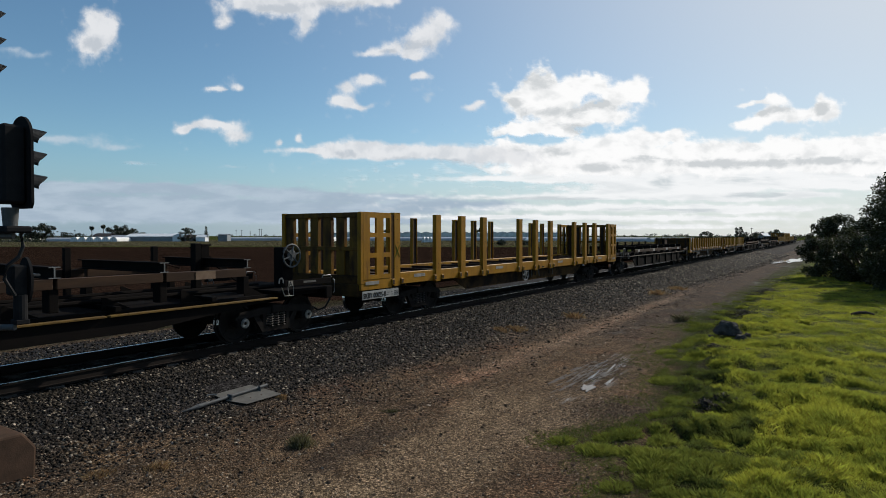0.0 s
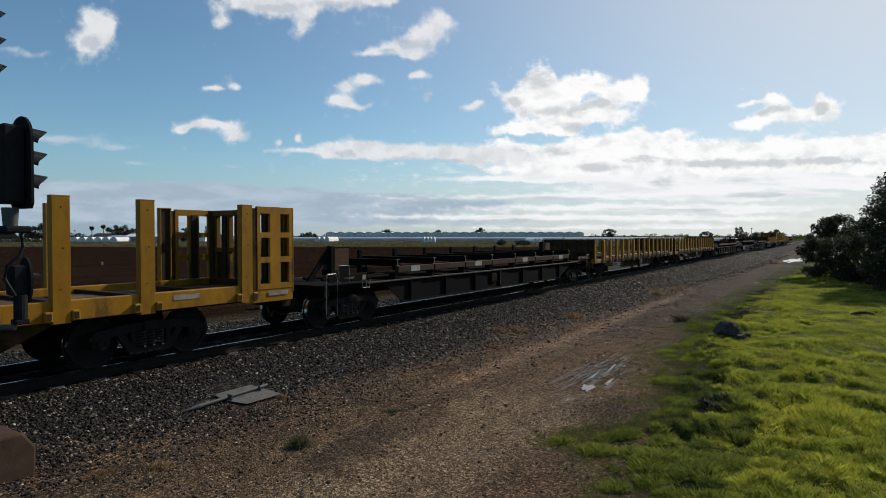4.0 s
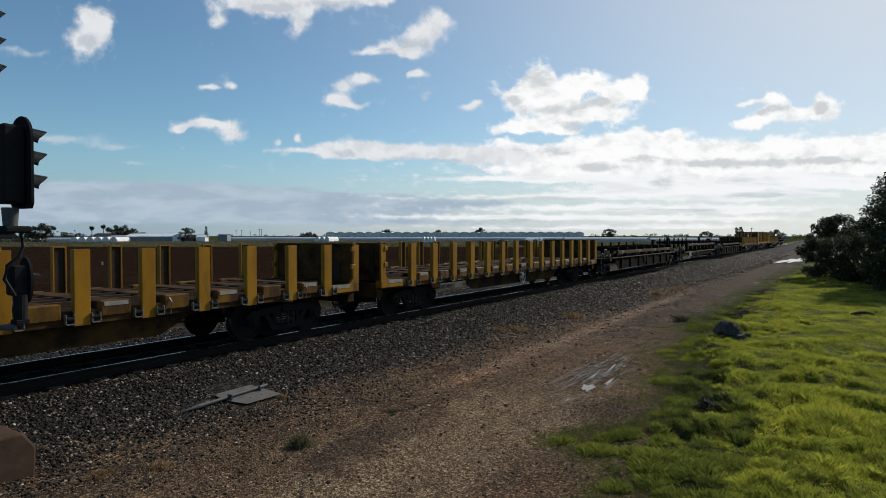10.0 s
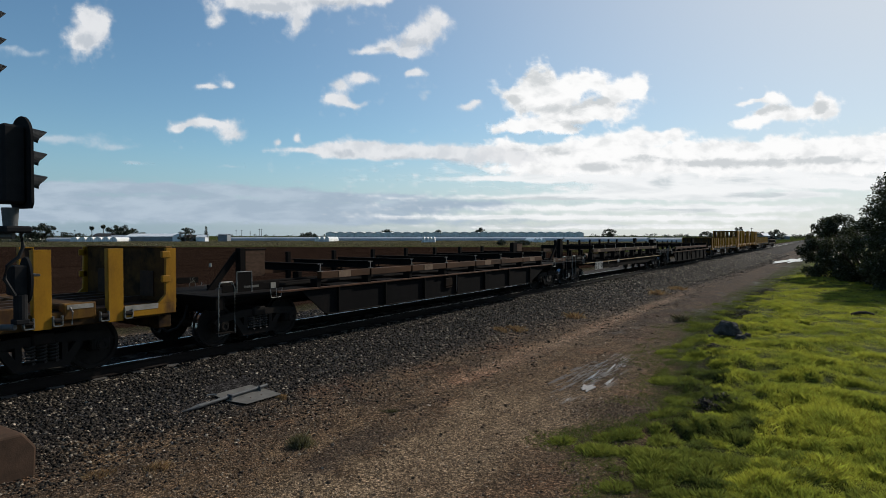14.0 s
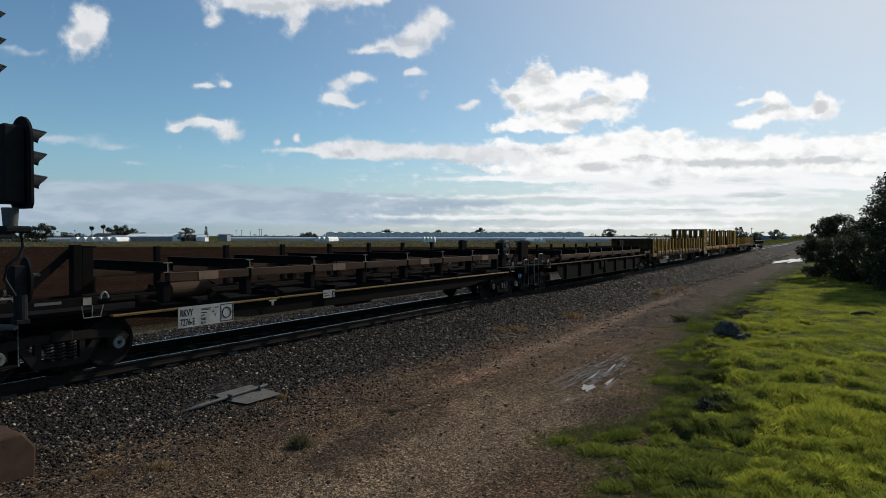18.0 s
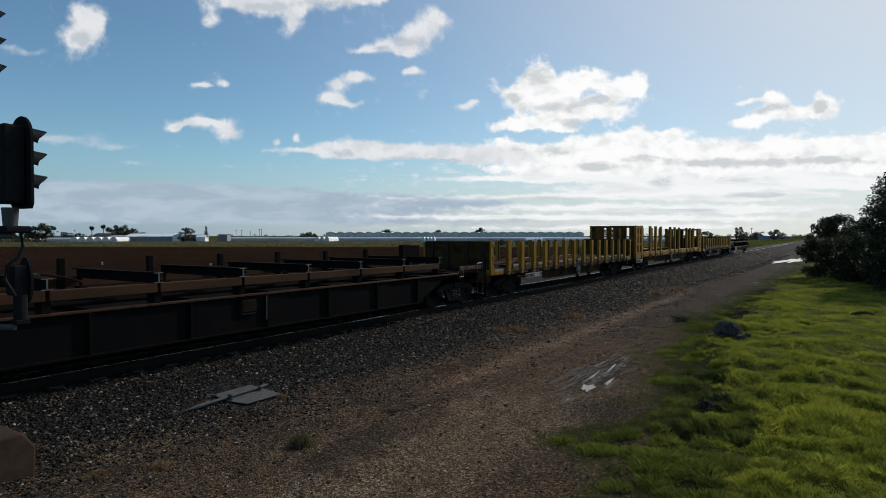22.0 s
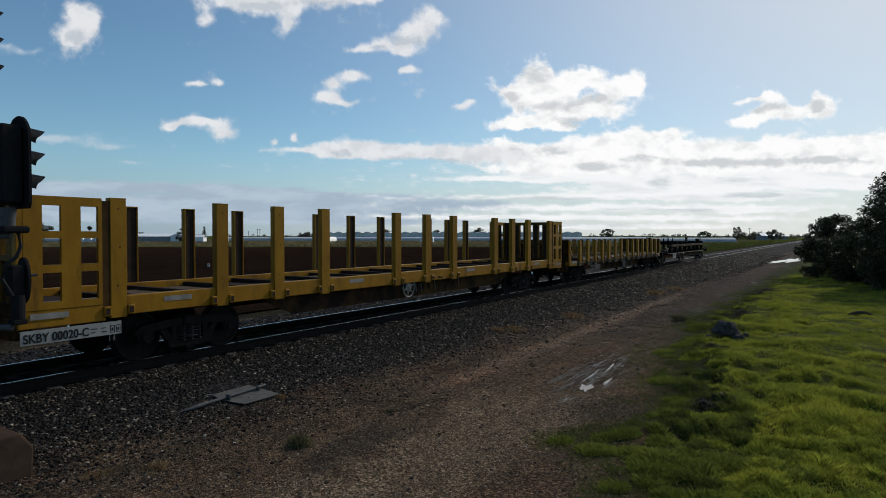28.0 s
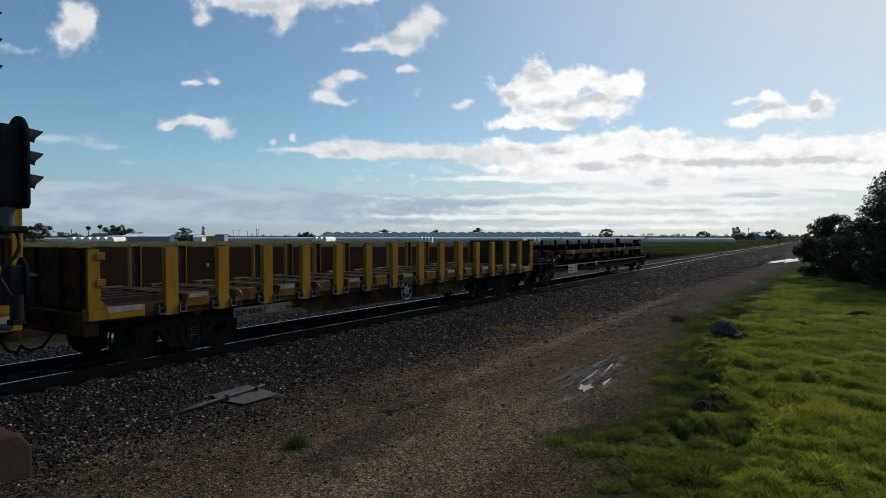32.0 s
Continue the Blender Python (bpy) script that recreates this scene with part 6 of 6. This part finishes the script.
tagged(strip, "tall dry grass along the far edge of the ploughed field", "grass", kind="stuff")
# hedge at the field's far corner
v, f = crown([ahead(u, 300 + 6 * math.sin(u), -0.4) for u in np.arange(-60, 82, 3.0)], [1.6] * 48, 14, 0.45, 62)
hedge = part_of("hedge", soup("hedge", v, f, FARLEAF), FARLEAF)
tagged(hedge, "dull green hedge along the field's end", "hedge", kind="stuff")

# ---- far buildings ----


def gable(name, label, u0, u1, d, eave, ridge, wall, roof, group="", back=14.0):
    """A long shed across the view with a pitched roof."""
    wide = (u1 - u0) / F * d
    t = thing(name, label, "shed", group, at=ahead(u0, d), rz=TURN)
    part("wall", boxes((0, wide, 0, back, 0, eave)), wall, t)
    part("roof", prism(bmesh.new(), [(-0.4, eave), (back / 2, ridge), (back + 0.4, eave), (back + 0.4, eave + 0.15), (back / 2, ridge + 0.18), (-0.4, eave + 0.15)], "x", -0.3, wide + 0.3), roof, t)
    return t


shed = gable("long_shed", "long white farm shed with a pale roof far across the field", 222, 306, 345, 2.6, 4.2, SHEDGREY, SHEDWHITE)
end = part("gable_end", prism(bmesh.new(), [(0, 0), (6.5, 0), (6.5, 3.1), (3.25, 4.4), (0, 3.1)], "y", -0.5, 0.0), SHEDWHITE, shed)
end.location.x = 26.6
part("door", boxes((4.9, 6.9, -0.56, -0.50, 0.0, 2.2)), ROOFDARK, end)
gable("low_house", "low grey house beside the white shed", 325, 352, 355, 2.4, 3.6, SHEDGREY, ROOFDARK, back=9)
gable("white_hut", "small white hut with a pyramid roof", 347, 363, 335, 2.2, 3.4, SHEDWHITE, SHEDWHITE, back=5)
gable("box_shed", "small grey box shed on the far field", 386, 402, 340, 3.6, 4.0, SHEDGREY, SHEDGREY, back=6)
gable("dark_house", "dark roofed house under far trees", 163, 192, 400, 2.6, 4.6, SHEDGREY, ROOFDARK, back=12)
gable("grey_shed", "long grey shed behind white tunnels", 190, 240, 380, 2.2, 3.4, SHEDGREY, SHEDGREY)
gable("far_shed", "distant pale shed at the end of the line", 1375, 1398, 520, 2.6, 3.6, SHEDGREY, SHEDWHITE)
gable("far_house", "distant house with a pale roof among trees", 1352, 1362, 440, 3.0, 4.8, SHEDGREY, SHEDWHITE, back=8)


def arch(bm, x0, x1, y0, y1, h, n=10):
    """A tunnel of film: hoops across x, running along y."""
    c, r = (x0 + x1) / 2, (x1 - x0) / 2
    prism(bm, [(c + r * math.cos(a), h * math.sin(a) ** 0.75) for a in np.linspace(0, math.pi, n)], "y", y0, y1)
    return bm


def tunnels(label, u0, u1, d, count, h, deep, mat, group):
    wide = (u1 - u0) / F * d / count
    for i in range(count):
        t = thing("poly_tunnel", label, "greenhouse", group, at=ahead(u0 + (u1 - u0) * i / count, d), rz=TURN)
        part("film", arch(bmesh.new(), 0, wide * 0.96, 0, deep, h), mat, t)
        part("door_frame", boxes((wide * 0.36, wide * 0.38, -0.05, 0.0, 0, h * 0.8), (wide * 0.58, wide * 0.6, -0.05, 0.0, 0, h * 0.8), (wide * 0.36, wide * 0.6, -0.05, 0, h * 0.8, h * 0.83)), GALV, t)


tunnels("white plastic growing tunnel end across the field", 124, 208, 330, 6, 2.5, 40, TUNNEL, "white growing tunnels")
tunnels("white plastic growing tunnel end beyond the field", 557, 583, 330, 3, 2.6, 30, TUNNEL, "small white growing tunnels")
tunnels("white plastic growing tunnel end beyond the field", 746, 770, 290, 4, 2.6, 30, TUNNEL, "small white tunnels in the middle")
tunnels("pale growing tunnel end beyond the field", 944, 966, 300, 3, 1.9, 30, TUNNEL, "small pale tunnels")


def long_tunnel(u0, u1, d, h, mat, label):
    wide = (u1 - u0) / F * d
    t = thing("long_tunnel", label, "greenhouse", "long growing tunnels", at=ahead(u0, d), rz=TURN)
    n = max(2, int(wide / 8))
    prof = [(4.2 - 4.2 * math.cos(a), h * math.sin(a) ** 0.8) for a in np.linspace(0, math.pi, 12)]
    for i in range(n):
        part("film_bay", prism(bmesh.new(), prof, "x", wide * i / n, wide * (i + 1) / n - 0.12), mat, t)


long_tunnel(400, 1000, 400, 2.25, TUNNELGREY, "long pale plastic tunnel lying across the horizon")
long_tunnel(1000, 1150, 330, 2.3, TUNNELGREY, "long grey plastic tunnel near the railway")
long_tunnel(1153, 1308, 300, 2.2, TUNNELGREY, "long grey plastic tunnel near the railway")
long_tunnel(80, 126, 340, 2.1, TUNNELGREY, "long pale plastic tunnel lying across the horizon")

# large glasshouse of many small gables
d = 520.0
u0, u1, bays = 577, 1033, 27
wide = (u1 - u0) / F * d
house = thing("glasshouse", "wide grey glasshouse with many small gables on the horizon", "greenhouse", at=ahead(u0, d), rz=TURN)
bw = wide / bays
for i in range(bays):
    part("glass_bay", prism(bmesh.new(), [(bw * i + 0.05, 0), (bw * (i + 1) - 0.05, 0), (bw * (i + 1) - 0.05, 5.3), (bw * (i + 0.5), 6.5), (bw * i + 0.05, 5.3)], "y", 0, 60), GLASSHOUSE, house)
    part("gable_trim", rod(rod(bmesh.new(), (bw * i, -0.1, 5.4), (bw * (i + 0.5), -0.1, 6.6), 0.11, 6), (bw * (i + 0.5), -0.1, 6.6), (bw * (i + 1), -0.1, 5.4), 0.11, 6), TRIM, house)
    part("glass_post", boxes((bw * i - 0.06, bw * i + 0.06, -0.14, -0.02, 0, 5.4)), TRIM, house)

for u, d, h in ((133, 380, 7.0), (418, 520, 8), (428, 520, 8), (443, 520, 7), (459, 520, 9), (463, 520, 9), (1330, 420, 8.5), (1310, 400, 9)):
    t = thing("utility_pole", "thin distant power pole on the skyline", "utility pole", "far power poles", at=ahead(u, d))
    part("pole", rod(bmesh.new(), (0, 0, 0), (0, 0, h), 0.16, 6), BARK, t)
    part("cross_arm", boxes((-1.1, 1.1, -0.08, 0.08, h - 0.7, h - 0.5)), BARK, t)

# small white markers standing in the ploughed field
for u, v in ((180, 467), (372, 470)):
    d = 3.14 * F / (v + 3 - 417.5)
    x, y, _ = ahead(u, d)
    t = tagged(part("field_marker", rod(bmesh.new(), (0, 0, 0.05), (0, 0, 0.42), 0.13, 12, 0.11), WHITE), "small white marker tub standing in ploughed soil", "marker", "white field markers")
    t.location = (x, y, gz1(x, y) - 0.06)

# ---- clouds, each a far sheet of the sky's backdrop that drifts ----
CLOUDS = []
RIGHT, UP, AHEAD = Vector((ct, st, 0)), Vector((0, 0, 1)), Vector((-st, ct, 0))


def cloud(label, blobs, drift, mat, seed, depth=3200.0, cell=3.0, rough=0.55, size=46.0, soft=1.0, flatten=1.0, hollows=()):
    """Blobs (column, row, half width, half height) in the plane at that depth, torn by noise; hollows are grey."""
    b = np.array(blobs, float)
    pad = 22
    x0, x1 = (b[:, 0] - b[:, 2] * 1.5).min() - pad, (b[:, 0] + b[:, 2] * 1.5).max() + pad
    y0, y1 = (b[:, 1] - b[:, 3] * 1.5).min() - pad, min((b[:, 1] + b[:, 3] * 1.5).max() + pad, 416.0)
    nx, ny = int((x1 - x0) / cell) + 1, int((y1 - y0) / cell) + 1
    u, v = np.meshgrid(np.linspace(x0, x1, nx), np.linspace(y0, y1, ny), indexing="ij")
    wx = (fbm(u / size, v / (size * flatten), seed, 4) - 0.5) * size * rough
    wy = (fbm(u / size + 40, v / (size * flatten) + 9, seed + 50, 4) - 0.5) * size * rough * flatten
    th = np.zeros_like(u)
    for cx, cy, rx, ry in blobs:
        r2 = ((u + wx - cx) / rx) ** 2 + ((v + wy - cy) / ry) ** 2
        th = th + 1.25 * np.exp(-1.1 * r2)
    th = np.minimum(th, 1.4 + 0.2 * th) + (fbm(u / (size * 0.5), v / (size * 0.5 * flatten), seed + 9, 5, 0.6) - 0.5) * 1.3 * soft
    # shade of the cloud's thick parts, painted at set spots
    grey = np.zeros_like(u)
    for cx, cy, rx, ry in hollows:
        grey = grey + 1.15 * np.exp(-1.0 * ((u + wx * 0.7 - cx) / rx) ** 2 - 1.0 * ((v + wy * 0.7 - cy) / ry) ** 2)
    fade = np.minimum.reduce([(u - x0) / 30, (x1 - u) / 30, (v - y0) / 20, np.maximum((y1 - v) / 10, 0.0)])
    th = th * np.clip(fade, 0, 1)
    depth = depth + 14.0 * len(CLOUDS)
    k = depth / F
    mx, my = (x0 + x1) / 2, (y0 + y1) / 2
    P = np.stack([(u - mx) * k, (my - v) * k, np.zeros_like(u)], -1).reshape(-1, 3)
    i = np.arange(u.size).reshape(u.shape)
    q = np.stack([i[:-1, :-1], i[:-1, 1:], i[1:, 1:], i[1:, :-1]], -1).reshape(-1, 4)
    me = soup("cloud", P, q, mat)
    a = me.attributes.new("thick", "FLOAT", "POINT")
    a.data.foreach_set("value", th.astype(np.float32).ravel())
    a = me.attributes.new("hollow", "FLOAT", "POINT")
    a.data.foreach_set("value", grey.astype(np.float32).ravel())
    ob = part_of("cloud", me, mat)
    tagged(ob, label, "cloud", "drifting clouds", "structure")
    def place(dx, dy):
        e = Vector(EYE) + AHEAD * depth + RIGHT * ((mx + dx - 784) * k) + UP * ((417.5 - my - dy) * k)
        return pose(*e, 90, 0, TURN)
    CLOUDS.append((ob, [(0.0, place(0, 0)), (16.0, place(drift[0] / 2, drift[1] / 2)), (CLIP, place(*drift))]))
    ob.matrix_basis = place(0, 0)
    return ob


W1, W2, W3 = "small white cumulus cloud in a blue sky", "bright sunlit cumulus with grey hollows", "thin pale wisp of cloud"
cloud(W1, [(172, 62, 36, 36), (155, 84, 22, 16), (195, 50, 20, 22), (168, 35, 18, 14)], (-32, -13), CLOUD, 101, hollows=[(165, 80, 22, 14)])
cloud(W3, [(55, 98, 44, 8), (20, 88, 20, 6)], (-12, -6), CLOUD_THIN, 103)
cloud(W1, [(440, 8, 60, 18), (560, 10, 80, 22), (650, 4, 50, 15), (538, 48, 20, 16), (395, 38, 18, 12), (500, 15, 60, 18), (690, 10, 16, 9)], (-32, -4), CLOUD, 105, hollows=[(500, 22, 50, 9), (600, 14, 60, 8), (420, 30, 20, 8)])
cloud(W1, [(782, 45, 24, 18), (755, 65, 32, 20), (715, 86, 38, 15), (660, 95, 28, 8), (735, 98, 20, 9)], (-17, -8), CLOUD, 107, hollows=[(740, 80, 36, 9), (690, 94, 24, 5)])
cloud(W1, [(655, 143, 30, 10), (618, 158, 18, 12), (600, 182, 20, 9), (640, 188, 24, 7), (620, 180, 22, 10)], (-26, -8), CLOUD, 109)
cloud(W1, [(755, 138, 18, 7), (740, 142, 14, 5)], (-20, -12), CLOUD, 111)
cloud(W3, [(757, 178, 12, 7), (765, 168, 12, 5)], (-15, -8), CLOUD_THIN, 113)
cloud(W1, [(420, 154, 14, 10), (385, 162, 18, 5)], (-36, -10), CLOUD, 115)
cloud(W1, [(362, 222, 38, 9), (422, 238, 20, 14), (402, 220, 26, 7), (330, 228, 20, 6)], (-22, -6), CLOUD, 117)
cloud(W1, [(832, 193, 20, 7), (850, 188, 10, 5)], (-16, -2), CLOUD, 119)
cloud(W2, [(955, 140, 36, 20), (925, 172, 42, 18), (1000, 162, 36, 18), (1095, 168, 44, 18), (1042, 150, 40, 18), (1130, 165, 18, 16), (1000, 208, 70, 20), (915, 228, 40, 10), (1060, 205, 52, 18), (960, 185, 50, 20), (960, 235, 60, 8)], (-3, -12), CLOUD_BRIGHT, 121, hollows=[(953, 140, 30, 18), (965, 200, 58, 12), (1015, 226, 50, 11), (1060, 190, 40, 9), (905, 180, 22, 8)])
cloud(W2, [(1458, 190, 32, 20), (1400, 205, 44, 14), (1325, 225, 34, 10), (1335, 184, 36, 6), (1370, 180, 18, 10), (1355, 210, 30, 12)], (-4, -6), CLOUD_BRIGHT, 123, hollows=[(1450, 190, 24, 13), (1384, 196, 24, 8), (1345, 205, 20, 7)])
cloud(W3, [(140, 250, 78, 9), (205, 262, 40, 6), (90, 244, 40, 5)], (-8, -1), CLOUD_THIN, 125, flatten=0.4)
cloud(W3, [(235, 290, 30, 4), (405, 295, 26, 3)], (-6, -1), CLOUD_THIN, 127, flatten=0.4)
cloud("long white cloud bank over the plain", [(545, 269, 60, 5), (600, 262, 60, 13), (660, 265, 60, 14), (740, 270, 90, 12), (830, 272, 80, 13), (900, 282, 70, 14), (495, 254, 9, 7), (527, 246, 6, 9), (640, 278, 80, 6)], (-6, -1), CLOUD, 129, flatten=0.6, rough=0.4, hollows=[(615, 274, 26, 9), (780, 286, 40, 6), (700, 282, 30, 5)])
cloud("broad sunlit cloud bank near the sun", [(900, 268, 60, 16), (985, 270, 70, 16), (1090, 258, 70, 20), (1130, 240, 30, 12), (1190, 240, 24, 9), (1260, 270, 110, 18), (1400, 268, 140, 20), (1560, 262, 150, 22), (1700, 262, 150, 22), (1320, 292, 190, 16), (1520, 292, 150, 16), (1150, 295, 150, 14), (960, 300, 110, 10), (1030, 285, 100, 14)], (-2, -2), CLOUD_BRIGHT, 131, 3400.0, 4.0, flatten=0.6, rough=0.5, hollows=[(978, 267, 26, 11), (909, 268, 22, 10), (803, 297, 30, 10), (1346, 291, 90, 8), (1246, 291, 60, 7), (1065, 297, 60, 8), (1480, 285, 70, 7), (1140, 283, 40, 6)])
cloud("grey white streaks of low cloud near the sun", [(1200, 328, 100, 9), (1330, 322, 120, 8), (1050, 318, 130, 6), (900, 318, 120, 4), (1150, 346, 190, 6), (960, 350, 200, 4), (1300, 352, 130, 5), (1120, 368, 300, 6), (1320, 372, 110, 5), (950, 384, 260, 5), (1250, 388, 180, 4), (1050, 402, 300, 5), (1420, 345, 60, 4), (1500, 330, 120, 5), (1650, 320, 150, 8), (1220, 311, 240, 10), (1010, 309, 150, 7), (1460, 310, 200, 12), (1200, 335, 220, 9)], (-2, 0), STRATUS_SUN, 133, 3600.0, 4.0, flatten=0.3, rough=0.5, hollows=[(1171, 324, 24, 12), (971, 354, 200, 7), (909, 397, 250, 8), (1315, 318, 60, 8), (1200, 372, 120, 5), (1330, 345, 60, 6)])
cloud("low grey stratus over the far plain", [(120, 332, 140, 10), (260, 330, 160, 10), (430, 338, 150, 8), (560, 345, 120, 6), (680, 350, 160, 6), (200, 356, 220, 14), (420, 364, 200, 14), (640, 370, 200, 12), (820, 362, 160, 9), (-20, 345, 150, 22), (300, 384, 340, 12), (650, 390, 300, 10), (60, 380, 160, 14)], (-5, 0), STRATUS, 135, 3600.0, 4.0, flatten=0.35, rough=0.5)


# thin cloud that drifts before the sun, to the right of the view
away = Vector((-SUN_DIR.y, SUN_DIR.x, 0)).normalized()          # towards the left as seen from the eye
n = 40
u, v = np.meshgrid(np.linspace(0, 800, n), np.linspace(-420, 420, n), indexing="ij")
i = np.arange(n * n).reshape(n, n)
me = soup("sun_cloud", np.stack([u, v, 0 * u], -1).reshape(-1, 3), np.stack([i[:-1, :-1], i[1:, :-1], i[1:, 1:], i[:-1, 1:]], -1).reshape(-1, 4), SUNCLOUD)
a = me.attributes.new("thick", "FLOAT", "POINT")
a.data.foreach_set("value", np.clip(u / 141.0, 0, 1).astype(np.float32).ravel())
sun_cloud = tagged(part_of("sun_cloud", me, SUNCLOUD), "thin grey cloud drifting in front of the sun", "cloud", "drifting clouds", "structure")


def before_sun(t):
    m = (SUN_DIR.to_track_quat("Z", "Y")).to_matrix()
    side = -away
    up = SUN_DIR.cross(side)
    rot = Matrix((side, up, SUN_DIR)).transposed().to_4x4()
    return Matrix.Translation(Vector(EYE) + SUN_DIR * 3000 + away * 15.0 * (t - 14.0)) @ rot


CLOUDS.append((sun_cloud, [(0.0, before_sun(0.0)), (16.0, before_sun(16.0)), (CLIP, before_sun(CLIP))]))


# ---- movement ----
def rolled(t):
    """Metres that the train has come by then."""
    return 5.86 * t - 0.00022 * t ** 3


def motions():
    for wagon, y0 in TRAIN:
        walk(wagon, [(0.5 * i, pose(TRACK_X, y0 - rolled(0.5 * i), 0)) for i in range(65)])
        for b in wagon.children:
            if b.name.startswith("bogie"):
                for ws in b.children:
                    if ws.name.startswith("wheelset"):
                        a = ws.location.y
                        # turning towards -y: a positive turn about x
                        walk(ws, [(0.1 * i, pose(0, a, 0.43, math.degrees(rolled(0.1 * i) / 0.425), 0, 0)) for i in range(321)])
    for ob, rows in CLOUDS:
        walk(ob, rows)


motions()
